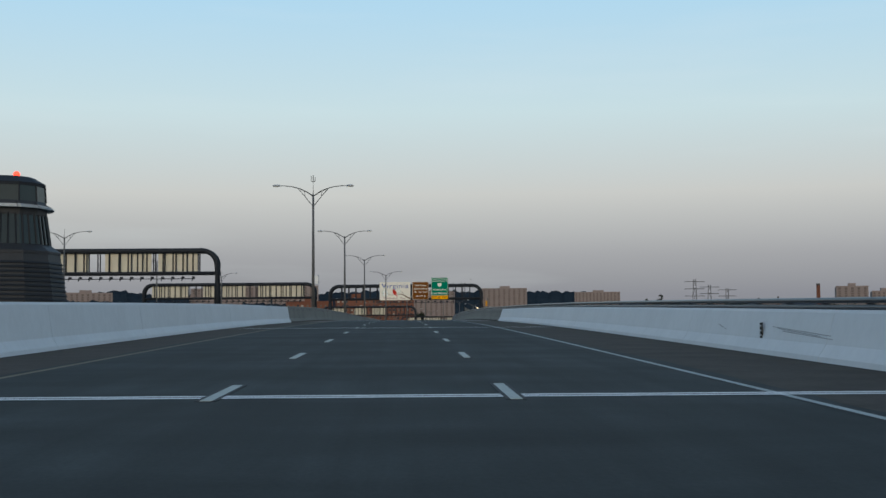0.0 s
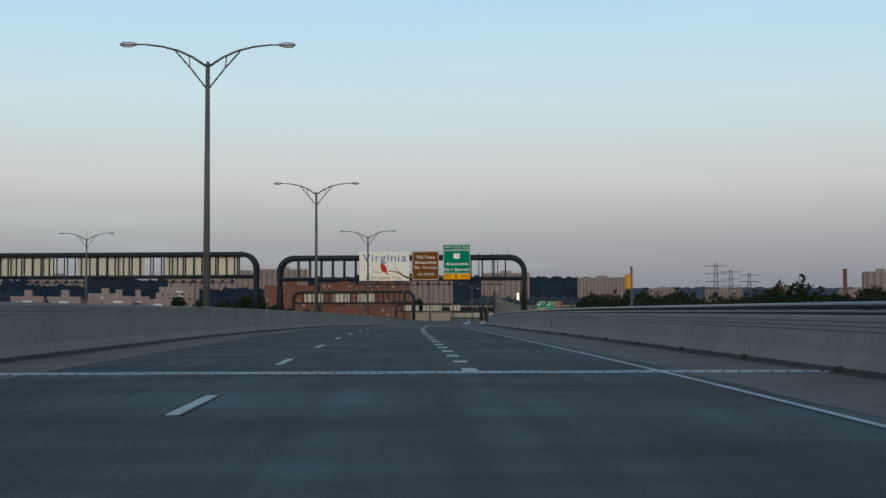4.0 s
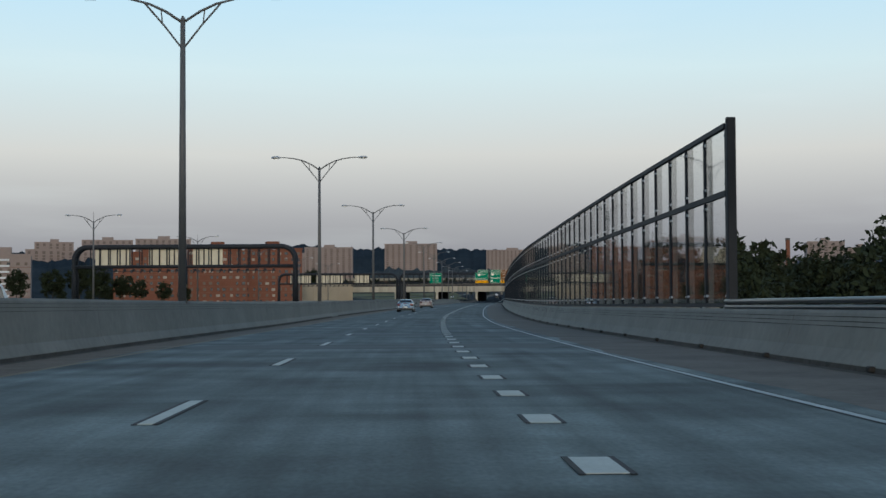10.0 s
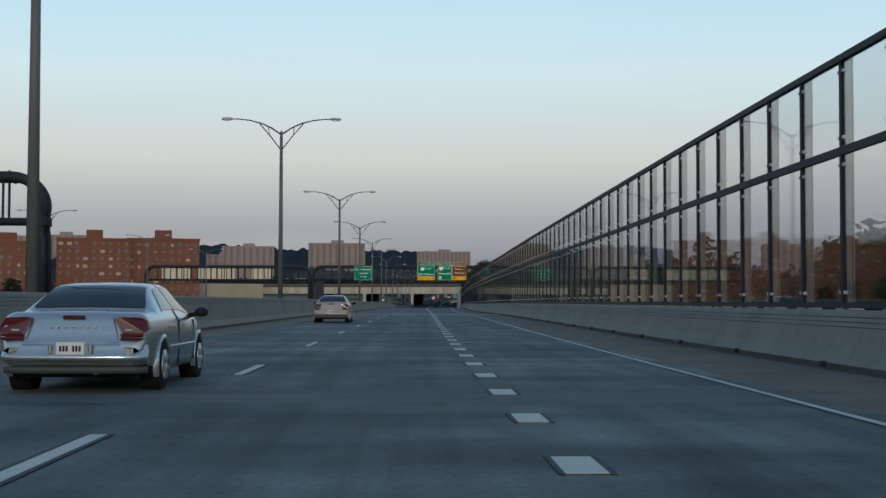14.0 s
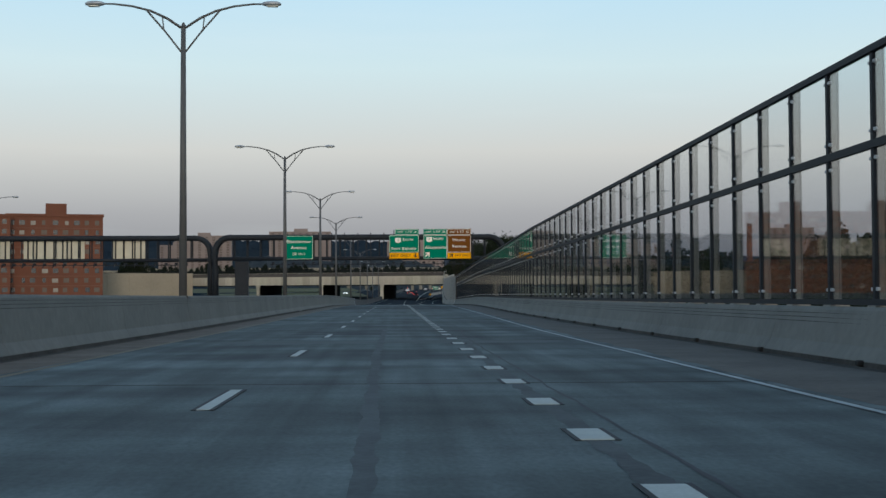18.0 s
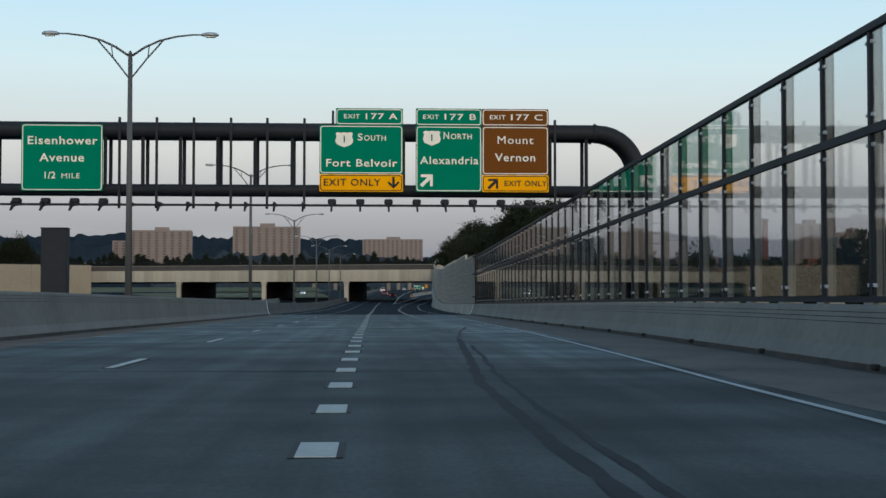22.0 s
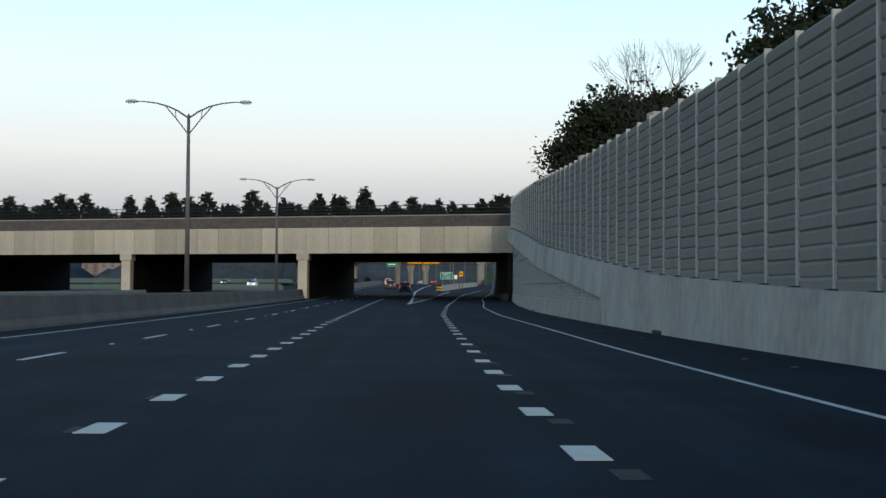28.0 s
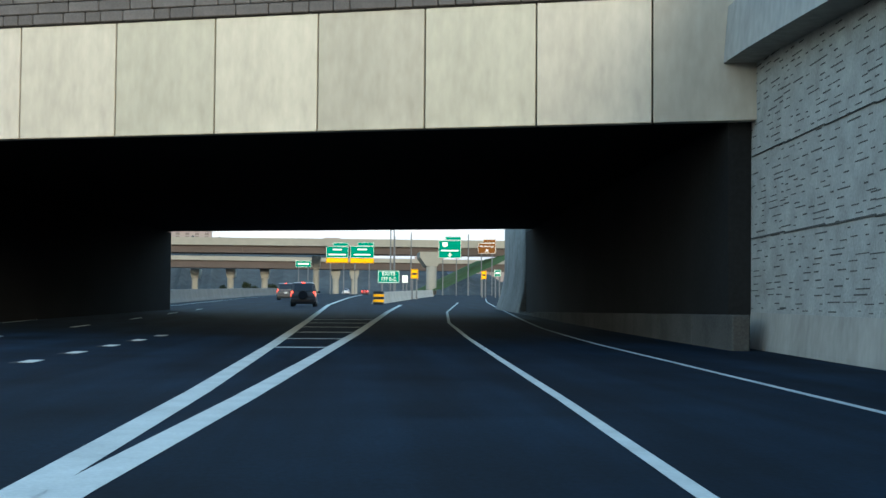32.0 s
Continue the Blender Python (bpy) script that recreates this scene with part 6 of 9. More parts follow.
for x, y, w, h in ((560, 1750, 40, 66), (610, 1760, 30, 60), (430, 1500, 60, 26), (330, 1420, 70, 18), (480, 1480, 40, 24)):
    tower_block("warehouse", "hazy plain industrial block beyond the trees", x, y, -5, w, 20, h, -12, 5, TANBLOCK if h > 30 else REDBRICK)

# sand coloured retaining wall and grass slope left of the overpass
SAND = material("sand_concrete", (0.36, 0.30, 0.22), 0.9, vary=0.12, scale=0.1, fine=14)
lw = thing("retaining_wall_far", "sand-coloured concrete retaining wall of the far approach", "wall", kind="structure")
for i in range(14):
    bm = bmesh.new()
    a, b = i * 9.0, i * 9.0 + 8.95
    m = OV @ Matrix.Translation((100, 0, 0)) @ Matrix.Rotation(radians(-62), 4, "Z")
    ztop = 9.6 - i * 0.05
    box(bm, (a, -0.5, -2), (b, 0.5, ztop), m, 0.02)
    part("wall_panel", bm, SAND, lw)

# leafless tree behind the wall
t = thing("bare_tree", "small leafless tree with pale twigs", "tree", Matrix.Translation(at(962, 16.2, -1)))
rng = random.Random(9)
bm = bmesh.new()


def twig(p, d, ln, r, depth):
    q = p + d * ln
    tube(bm, [p, q], [r, r * 0.6], 4, cap=False)
    if depth:
        for _ in range(3):
            twig(q, (d + Vector((rng.gauss(0, 0.4), rng.gauss(0, 0.4), rng.uniform(0, 0.3)))).normalized(), ln * 0.68, r * 0.55, depth - 1)


twig(Vector((0, 0, 0)), Vector((0, 0, 1)), 5.2, 0.12, 5)
part("branchwork", bm, BARK, t)
# ---------- vehicles ----------
PAINT_SILVER = plain("silver_car_paint", (0.44, 0.47, 0.475), 0.24, 0.8)
PAINT_BLACK = plain("black_car_paint", (0.012, 0.013, 0.015), 0.3, 0.1)
PAINT_WHITE = plain("white_car_paint", (0.62, 0.63, 0.64), 0.35)
PAINT_RED = plain("dark_red_car_paint", (0.22, 0.02, 0.02), 0.35)
PAINT_GOLD = plain("light_gold_car_paint", (0.38, 0.32, 0.28), 0.3, 0.4)
CARGLASS = plain("dark_car_glass", (0.012, 0.016, 0.022), 0.05)
TRIM = plain("black_car_trim", (0.015, 0.015, 0.016), 0.6)
TAILRED = plain("red_tail_lens", (0.075, 0.004, 0.005), 0.15)
CARGLASS.node_tree.nodes["Principled BSDF"].inputs["Specular IOR Level"].default_value = 0.28
TAILON = plain("lit_red_tail_lamp", (1.0, 0.06, 0.03), 0.4, emit=2.5)
HEADON = plain("lit_headlamp", (1.0, 0.93, 0.8), 0.4, emit=8.0)
VALANCE = plain("dull_grey_bumper_plastic", (0.07, 0.075, 0.08), 0.5)
CHROME = plain("alloy_rim", (0.5, 0.52, 0.54), 0.35, 0.9)
PLATE = plain("white_number_plate", (0.6, 0.6, 0.58), 0.5)


def smooth_by_angle(ob):
    ob.data.polygons.foreach_set("use_smooth", [True] * len(ob.data.polygons))
    md = ob.modifiers.new("bevel", "BEVEL")
    md.width, md.segments, md.limit_method, md.angle_limit = 0.03, 2, "ANGLE", radians(28)


def loft(bm, sections, mi=0):
    """Joins closed rings of points; both ends are capped."""
    rings = [[bm.verts.new(p) for p in sec] for sec in sections]
    n = len(rings[0])
    for a, b in zip(rings, rings[1:]):
        for k in range(n):
            bm.faces.new((a[k], a[(k + 1) % n], b[(k + 1) % n], b[k]))
    bm.faces.new(rings[0][::-1])
    bm.faces.new(rings[-1])
    return bm


def car(name, label, m, paint, length=4.85, width=1.78, deck=0.98, roof=1.40, suv=False, lit=False, front_lit=False, spare=False, category="car"):
    """y runs forward from the rear bumper; x to the right."""
    t = thing(name, label, category, m)
    w = width / 2
    L = length
    # lower body, ring by ring from the tail to the nose: (y, sill height, shoulder height, middle height, half width)
    if suv:
        rows = [(0.0, 0.5, 0.75, 0.78, 0.86), (0.06, 0.36, 1.0, 1.02, 0.95), (0.6, 0.3, 1.04, 1.06, 1.0), (L * 0.5, 0.28, 1.03, 1.06, 1.0), (L * 0.72, 0.28, 1.0, 1.05, 1.0), (L * 0.92, 0.32, 0.92, 0.99, 0.95), (L, 0.42, 0.7, 0.76, 0.8)]
        cab = [(0.1, 1.02, 0.92), (0.28, roof - 0.05, 0.8), (0.6, roof, 0.78), (L * 0.52, roof, 0.78), (L * 0.60, roof - 0.08, 0.78), (L * 0.74, 1.03, 0.9)]
    else:
        rows = [(0.0, 0.46, 0.62, 0.64, 0.84), (0.07, 0.34, deck - 0.10, deck - 0.06, 0.93), (0.22, 0.3, deck - 0.03, deck, 0.97), (0.75, 0.25, deck - 0.04, deck + 0.01, 1.0), (1.3, 0.24, deck - 0.06, deck - 0.02, 1.0),
                (L * 0.5, 0.24, 0.92, 0.95, 1.0), (L * 0.68, 0.24, 0.88, 0.95, 1.0), (L * 0.86, 0.26, 0.78, 0.86, 0.97), (L * 0.96, 0.32, 0.66, 0.72, 0.88), (L, 0.42, 0.58, 0.6, 0.72)]
        cab = [(0.62, deck, 0.86), (1.0, deck + 0.2, 0.76), (1.42, roof - 0.06, 0.66), (1.75, roof, 0.63), (L * 0.5, roof + 0.01, 0.63), (L * 0.56, roof - 0.04, 0.65), (L * 0.72, 0.93, 0.84)]
    bm = bmesh.new()
    secs = []
    for y, z0, z1, z2, k in rows:
        hw = w * k
        mid = z0 + (z1 - z0) * 0.55
        secs.append([(-hw * 0.9, y, z0), (-hw, y, z0 + 0.12), (-hw, y, mid), (-hw * 0.96, y, z1 - 0.02), (-hw * 0.75, y, z2), (0, y, z2 + 0.015), (hw * 0.75, y, z2), (hw * 0.96, y, z1 - 0.02), (hw, y, mid), (hw, y, z0 + 0.12), (hw * 0.9, y, z0)])
    loft(bm, secs)
    body = part("body", bm, paint, t)
    smooth_by_angle(body)
    # cabin: roof in paint, sides glazed
    bm = bmesh.new()
    base = 1.0 if suv else 0.9
    secs = []
    for y, z, k in cab:
        hw, hb = w * k, w * 0.93
        zb = min(z - 0.02, base)
        secs.append([(-hb, y, zb), (-hw, y, z - 0.03), (-hw * 0.8, y, z), (hw * 0.8, y, z), (hw, y, z - 0.03), (hb, y, zb)])
    loft(bm, secs)
    cabin = part("cabin", bm, paint, t)
    smooth_by_angle(cabin)

    def pane(pname, quad, mat=CARGLASS, out=(0, 0, 0)):
        bm = bmesh.new()
        o = Vector(out)
        a = [bm.verts.new(Vector(p) + o) for p in quad]
        b = [bm.verts.new(Vector(p) - o * 0.5) for p in quad]
        n = len(quad)
        bm.faces.new(a)
        bm.faces.new(b[::-1])
        for i in range(n):
            bm.faces.new((a[i], b[i], b[(i + 1) % n], a[(i + 1) % n]))
        return part(pname, bm, mat, cabin)

    if suv:
        pane("rear_window", [(-w * 0.72, 0.13, 1.1), (w * 0.72, 0.13, 1.1), (w * 0.68, 0.27, roof - 0.14), (-w * 0.68, 0.27, roof - 0.14)], out=(0, -0.03, 0.01))
        for k in (-1, 1):
            for y0, y1 in ((0.45, 1.15), (1.25, 2.05), (2.15, 2.75)):
                pane("side_window", [(k * w * 0.925, y0, 1.06), (k * w * 0.925, y1, 1.06), (k * w * 0.80, y1 - (0.25 if y1 > 2.5 else 0), roof - 0.12), (k * w * 0.80, y0, roof - 0.12)], out=(k * 0.02, 0, 0.005))
    else:
        pane("rear_window", [(-w * 0.74, 0.74, deck + 0.03), (w * 0.74, 0.74, deck + 0.03), (w * 0.62, 1.44, roof - 0.055), (-w * 0.62, 1.44, roof - 0.055)], out=(0, -0.015, 0.03))
        for k in (-1, 1):
            pane("side_window", [(k * w * 0.88, 1.15, 0.99), (k * w * 0.90, 2.0, 0.95), (k * w * 0.69, 2.0, roof - 0.08), (k * w * 0.69, 1.62, roof - 0.07)], out=(k * 0.03, 0, 0.01))
            pane("side_window", [(k * w * 0.90, 2.08, 0.95), (k * w * 0.88, 3.05, 0.94), (k * w * 0.70, 2.62, roof - 0.08), (k * w * 0.69, 2.08, roof - 0.08)], out=(k * 0.03, 0, 0.01))
    pane("windscreen", [(w * 0.74, L * 0.72, base + 0.05), (-w * 0.74, L * 0.72, base + 0.05), (-w * 0.62, L * (0.6 if suv else 0.565), roof - 0.08), (w * 0.62, L * (0.6 if suv else 0.565), roof - 0.08)], out=(0, 0.03, 0.03))
    # bumpers, plate, lamps
    bm = bmesh.new()
    box(bm, (-w * 0.93, -0.05, 0.33), (w * 0.93, 0.2, 0.62), bevel=0.05)
    bumper = part("rear_bumper", bm, paint, t)
    bm = bmesh.new()
    box(bm, (-w * 0.86, -0.03, 0.2), (w * 0.86, 0.25, 0.34), bevel=0.03)
    part("lower_valance", bm, TRIM, bumper)
    bm = bmesh.new()
    box(bm, (-w * 0.95, -0.065, 0.44), (w * 0.95, 0.0, 0.50), bevel=0.015)
    part("bumper_strip", bm, paint, bumper)
    zl = 0.95 if suv else deck - 0.2
    bm = bmesh.new()
    box(bm, (-0.25, -0.015, zl - 0.3), (0.25, 0.1, zl - 0.08), bevel=0.03)
    recess = part("plate_recess", bm, paint, t)
    bm = bmesh.new()
    box(bm, (-0.155, -0.03, zl - 0.265), (0.155, 0.0, zl - 0.115), bevel=0.006)
    plate = part("number_plate", bm, PLATE, recess, "white number plate with dark bars")
    bm = bmesh.new()
    for i in range(6):
        if i != 3:
            box(bm, (-0.13 + i * 0.045, -0.034, zl - 0.225), (-0.105 + i * 0.045, -0.029, zl - 0.16))
    part("plate_bars", bm, TRIM, recess)
    for k in (-1, 1):
        bm = bmesh.new()
        a, b = (w * 0.80, w * 0.97) if suv else (w * 0.52, w * 0.95)
        lo, hi = (zl - 0.25, zl + 0.15) if suv else (zl - 0.10, zl + 0.16)
        vs = [(k * a * (1.08 if not suv else 1), 0.03, lo), (k * b, 0.10, lo), (k * b * 0.97, 0.16, hi), (k * a, 0.06, hi)]
        f = [bm.verts.new(v) for v in vs]
        g = [bm.verts.new((x, y + 0.2, z)) for x, y, z in vs]
        bm.faces.new(f)
        bm.faces.new(g[::-1])
        for i in range(4):
            bm.faces.new((f[i], g[i], g[(i + 1) % 4], f[(i + 1) % 4]))
        lamp = part("tail_light", bm, TAILON if lit else TAILRED, t)
        if not suv:
            bm = bmesh.new()
            for q in range(2):
                z = zl - 0.19 + q * 0.05
                box(bm, (min(k * w * 0.56, k * w * 0.94), 0.0, z), (max(k * w * 0.56, k * w * 0.94), 0.1, z + 0.032), bevel=0.006)
            part("reflector_strips", bm, TAILRED, lamp)
        bm = bmesh.new()
        box(bm, (min(k * w * 0.55, k * w * 0.85), L - 0.2, 0.58), (max(k * w * 0.55, k * w * 0.85), L - 0.04, 0.72), bevel=0.03)
        part("headlight", bm, HEADON if front_lit else CHROME, t)
        bm = bmesh.new()
        mz = 1.08 if suv else 0.98
        tube(bm, [(k * w * 0.9, L * 0.66, mz - 0.03), (k * (w + 0.1), L * 0.655, mz)], 0.03, 6)
        box(bm, (min(k * (w + 0.04), k * (w + 0.24)), L * 0.64, mz - 0.07), (max(k * (w + 0.04), k * (w + 0.24)), L * 0.67, mz + 0.08), bevel=0.03)
        part("wing_mirror", bm, TRIM, t)
        bm = bmesh.new()
        box(bm, (min(k * w * 0.995, k * (w + 0.02)), 1.2, 0.55), (max(k * w * 0.995, k * (w + 0.02)), L * 0.62, 0.60), bevel=0.006)
        part("side_moulding", bm, paint, t)
        for yy in (2.02, 1.25):
            bm = bmesh.new()
            box(bm, (min(k * w * 0.99, k * (w + 0.03)), yy, 0.84), (max(k * w * 0.99, k * (w + 0.03)), yy + 0.16, 0.87), bevel=0.008)
            part("door_handle", bm, paint, t)
        for yy, nm in ((L * 0.2, "rear"), (L * 0.79, "front")):
            r = 0.36 if suv else 0.315
            bm = bmesh.new()
            xo = k * (w - 0.1)
            bmesh.ops.create_cone(bm, cap_ends=True, segments=24, radius1=r + 0.05, radius2=r + 0.05, depth=0.24, matrix=Matrix.Translation((k * (w - 0.118), yy, r + 0.02)) @ Matrix.Rotation(radians(90), 4, "Y"))
            part("wheel_arch", bm, TRIM, t)
            bm = bmesh.new()
            prof = [(-0.1, r * 0.68), (-0.1, r * 0.93), (-0.07, r), (0.07, r), (0.1, r * 0.93), (0.1, r * 0.68)]
            rings = [[bm.verts.new((xo + a, yy + rr * math.cos(2 * math.pi * q / 24), r + rr * math.sin(2 * math.pi * q / 24))) for a, rr in prof] for q in range(24)]
            for q in range(24):
                A, B = rings[q], rings[(q + 1) % 24]
                for e in range(5):
                    bm.faces.new((A[e], A[e + 1], B[e + 1], B[e]))
            wheel = part("tyre", bm, RUBBER, t, smooth=True)
            bm = bmesh.new()
            bmesh.ops.create_cone(bm, cap_ends=True, segments=20, radius1=r * 0.66, radius2=r * 0.6, depth=0.05, matrix=Matrix.Translation((xo + k * 0.075, yy, r)) @ Matrix.Rotation(radians(90 * k), 4, "Y"))
            for q in range(5):
                a = 2 * math.pi * q / 5
                box(bm, (xo + k * 0.09 - 0.015, yy - 0.035, r + 0.05), (xo + k * 0.09 + 0.015, yy + 0.035, r * 1.6), Matrix.Translation((0, yy, r)) @ Matrix.Rotation(a, 4, "X") @ Matrix.Translation((0, -yy, -r)))
            part("rim", bm, CHROME, wheel)
    bm = bmesh.new()
    z = roof - 0.05 if suv else deck - 0.045
    box(bm, (-0.14, 0.06 if not suv else 0.2, z), (0.14, 0.12 if not suv else 0.26, z + 0.04), bevel=0.01)
    part("brake_light", bm, TAILON if lit else TAILRED, t)
    if not suv:
        bm = bmesh.new()
        tube(bm, [(w * 0.45, -0.06, 0.26), (w * 0.45, 0.3, 0.26)], 0.04, 10)
        part("exhaust_pipe", bm, CHROME, t)
    if spare:
        bm = bmesh.new()
        bmesh.ops.create_cone(bm, cap_ends=True, segments=24, radius1=0.34, radius2=0.3, depth=0.2, matrix=Matrix.Translation((0, -0.12, 0.85)) @ Matrix.Rotation(radians(90), 4, "X"))
        part("spare_wheel", bm, RUBBER, t)
    if suv:
        for k in (-1, 1):
            bm = bmesh.new()
            tube(bm, [(k * w * 0.66, 0.4, roof + 0.05), (k * w * 0.66, L * 0.5, roof + 0.06)], 0.025, 6)
            part("roof_rail", bm, TRIM, t)
    return t


def sedan(label, m, paint, L=4.84, width=1.79, deck=1.0, roof=1.40, lit=False, front_lit=False):
    """Rounded four-door saloon; y runs forward from the rear bumper, x to the right."""
    t = thing("sedan_car", label, "car", m)
    w = width / 2
    Y = [0.0, 0.04, 0.08, 0.12, 0.17, 0.26, 0.55, 0.85, 1.0, 1.25, 1.5, 1.75, 2.1, 2.5, 2.8, 3.1, 3.4, 3.6, 3.9, 4.3, 4.6, 4.75, L]
    TOP = [0.60, 0.66, 0.74, 0.90, 0.985, deck + 0.015, deck + 0.01, deck + 0.03, deck + 0.11, 1.24, 1.335, 1.385, roof, roof, 1.375, 1.26, 1.10, 0.99, 0.955, 0.88, 0.77, 0.68, 0.56]
    BELT = [0.56, 0.62, 0.70, 0.84, 0.90, 0.93, 0.945, 0.95, 0.95, 0.95, 0.945, 0.94, 0.93, 0.92, 0.91, 0.90, 0.89, 0.885, 0.86, 0.79, 0.70, 0.63, 0.53]
    WIDE = [0.80, 0.88, 0.91, 0.93, 0.945, 0.965, 0.985, 1.0, 1.0, 1.0, 1.0, 1.0, 1.0, 1.0, 1.0, 1.0, 1.0, 0.995, 0.985, 0.955, 0.88, 0.8, 0.64]
    SILL = [0.42, 0.38, 0.36, 0.34, 0.33, 0.32, 0.28, 0.24, 0.22, 0.21, 0.2, 0.2, 0.2, 0.2, 0.2, 0.2, 0.2, 0.21, 0.22, 0.24, 0.28, 0.33, 0.42]
    RAIL = [0.86, 0.86, 0.86, 0.86, 0.86, 0.86, 0.85, 0.83, 0.80, 0.735, 0.69, 0.665, 0.655, 0.655, 0.665, 0.71, 0.79, 0.85, 0.85, 0.84, 0.82, 0.8, 0.78]

    def section(y):
        top, belt, wk, sill, rail = (float(np.interp(y, Y, q)) for q in (TOP, BELT, WIDE, SILL, RAIL))
        hw = w * wk
        cabin = min(1.0, max(0.0, (top - belt - 0.06) / 0.3))
        drop = 0.02 + 0.04 * cabin
        rx = w * rail * (wk if cabin < 0.1 else 1)
        mid = belt * 0.6 + sill * 0.4
        pts = [(hw * 0.82, sill), (hw * 0.955, sill + 0.05), (hw * 0.99, sill + 0.16), (hw, mid), (hw * 0.985, belt - 0.05), (hw * 0.955, belt)]
        for f in (0.25, 0.5, 0.75):
            pts.append((hw * 0.955 + (rx - hw * 0.955) * f + 0.012 * math.sin(math.pi * f), belt + (top - drop - belt) * f))
        pts += [(rx, top - drop), (rx * 0.93, top - drop * 0.45), (rx * 0.75, top - 0.012), (rx * 0.4, top - 0.003), (0, top)]
        return pts

    stations = sorted(set(Y + [y + d for y in np.arange(0.3, 4.6, 0.12) for d in (0,)]))
    bm = bmesh.new()
    secs = []
    for y in stations:
        h = section(y)
        secs.append([(-x, y, z) for x, z in h] + [(x, y, z) for x, z in h[-2::-1]])
    loft(bm, secs)
    body = part("body", bm, paint, t, smooth=True)
    for poly in body.data.polygons:
        poly.use_smooth = len(poly.vertices) <= 4

    def patch(name, y0, y1, k0, k1, side, mat, out, parent=t, n=7, shrink=None):
        """Sheet laid over the body between stations y0..y1 and section marks k0..k1."""
        bm = bmesh.new()
        rows = []
        for i in range(n + 1):
            f = i / n
            row = []
            for k in range(k0, k1 + 1):
                ya, yb = (y0, y1) if shrink is None else (y0 + shrink[0] * (k - k0) / max(1, k1 - k0), y1 - shrink[1] * (k - k0) / max(1, k1 - k0))
                y = ya + (yb - ya) * f
                x, z = section(y)[k]
                row.append((x, y, z))
            rows.append(row)
        full = []
        for row in rows:
            r = [(side * x + side * out[0], y + out[1], z + out[2]) for x, y, z in row] if side else [(-x, y + out[1], z + out[2]) for x, y, z in row] + [(x, y + out[1], z + out[2]) for x, y, z in row[-2::-1]]
            full.append([bm.verts.new(p) for p in r])
        for a, b in zip(full, full[1:]):
            for k in range(len(a) - 1):
                bm.faces.new((a[k], a[k + 1], b[k + 1], b[k]))
        return part(name, bm, mat, parent, smooth=True)

    patch("rear_window", 0.92, 1.58, 10, 13, 0, CARGLASS, (0, -0.008, 0.008), n=9)
    patch("windscreen", 2.86, 3.5, 10, 13, 0, CARGLASS, (0, 0.008, 0.008), n=9)
    for k in (-1, 1):
        patch("side_window", 1.22, 2.1, 6, 9, k, CARGLASS, (0.008, 0, 0), shrink=(0.42, 0.0))
        patch("side_window", 2.16, 3.3, 6, 9, k, CARGLASS, (0.008, 0, 0), shrink=(0.0, 0.5))
        # tail lamp: red wedge with two strips below
        bm = bmesh.new()
        vs = [(k * w * 0.64, 0.045, 0.75), (k * w * 0.93, 0.07, 0.75), (k * w * 0.965, 0.13, 0.80), (k * w * 0.94, 0.15, 0.90), (k * w * 0.88, 0.12, 0.935), (k * w * 0.60, 0.075, 0.945), (k * w * 0.53, 0.07, 0.93)]
        f = [bm.verts.new(v) for v in vs]
        g = [bm.verts.new((x, y + 0.2, z)) for x, y, z in vs]
        bm.faces.new(f)
        bm.faces.new(g[::-1])
        for i in range(len(vs)):
            bm.faces.new((f[i], g[i], g[(i + 1) % len(vs)], f[(i + 1) % len(vs)]))
        lamp = part("tail_light", bm, TAILON if lit else TAILRED, t)
        bm = bmesh.new()
        box(bm, (min(k * w * 0.68, k * w * 0.78), 0.035, 0.772), (max(k * w * 0.68, k * w * 0.78), 0.1, 0.795), bevel=0.008)
        part("reversing_lamp", bm, GALV, lamp)
        for q in range(2):
            z = 0.665 + q * 0.045
            bm = bmesh.new()
            box(bm, (min(k * w * 0.62, k * w * 0.915), 0.015 + q * 0.012, z), (max(k * w * 0.62, k * w * 0.915), 0.22, z + 0.03), bevel=0.006)
            part("reflector_strip", bm, TAILRED, lamp)
        bm = bmesh.new()
        box(bm, (min(k * w * 0.5, k * w * 0.78), L - 0.22, 0.58), (max(k * w * 0.5, k * w * 0.78), L - 0.06, 0.70), bevel=0.03)
        part("headlight", bm, HEADON if front_lit else CHROME, t)
        bm = bmesh.new()
        tube(bm, [(k * w * 0.93, 3.28, 0.93), (k * (w + 0.08), 3.25, 0.97)], [0.04, 0.03], 6)
        bmesh.ops.create_uvsphere(bm, u_segments=10, v_segments=8, radius=1.0, matrix=Matrix.Translation((k * (w + 0.12), 3.25, 0.985)) @ Matrix.Diagonal((0.1, 0.06, 0.07, 1)))
        part("wing_mirror", bm, TRIM, t, smooth=True)
        bm = bmesh.new()
        box(bm, (min(k * w * 0.985, k * (w + 0.015)), 1.35, 0.50), (max(k * w * 0.985, k * (w + 0.015)), 3.4, 0.555), bevel=0.008)
        part("side_moulding", bm, paint, t)
        for yy in (1.42, 2.3):
            bm = bmesh.new()
            box(bm, (min(k * w * 0.97, k * (w + 0.02)), yy, 0.80), (max(k * w * 0.97, k * (w + 0.02)), yy + 0.17, 0.83), bevel=0.01)
            part("door_handle", bm, paint, t)
        for yy in (2.13, 3.36):
            bm = bmesh.new()
            box(bm, (min(k * w * 0.96, k * (w + 0.002)), yy - 0.0025, 0.3), (max(k * w * 0.96, k * (w + 0.0005)), yy + 0.0025, 0.88))
            part("door_seam", bm, TRIM, t)
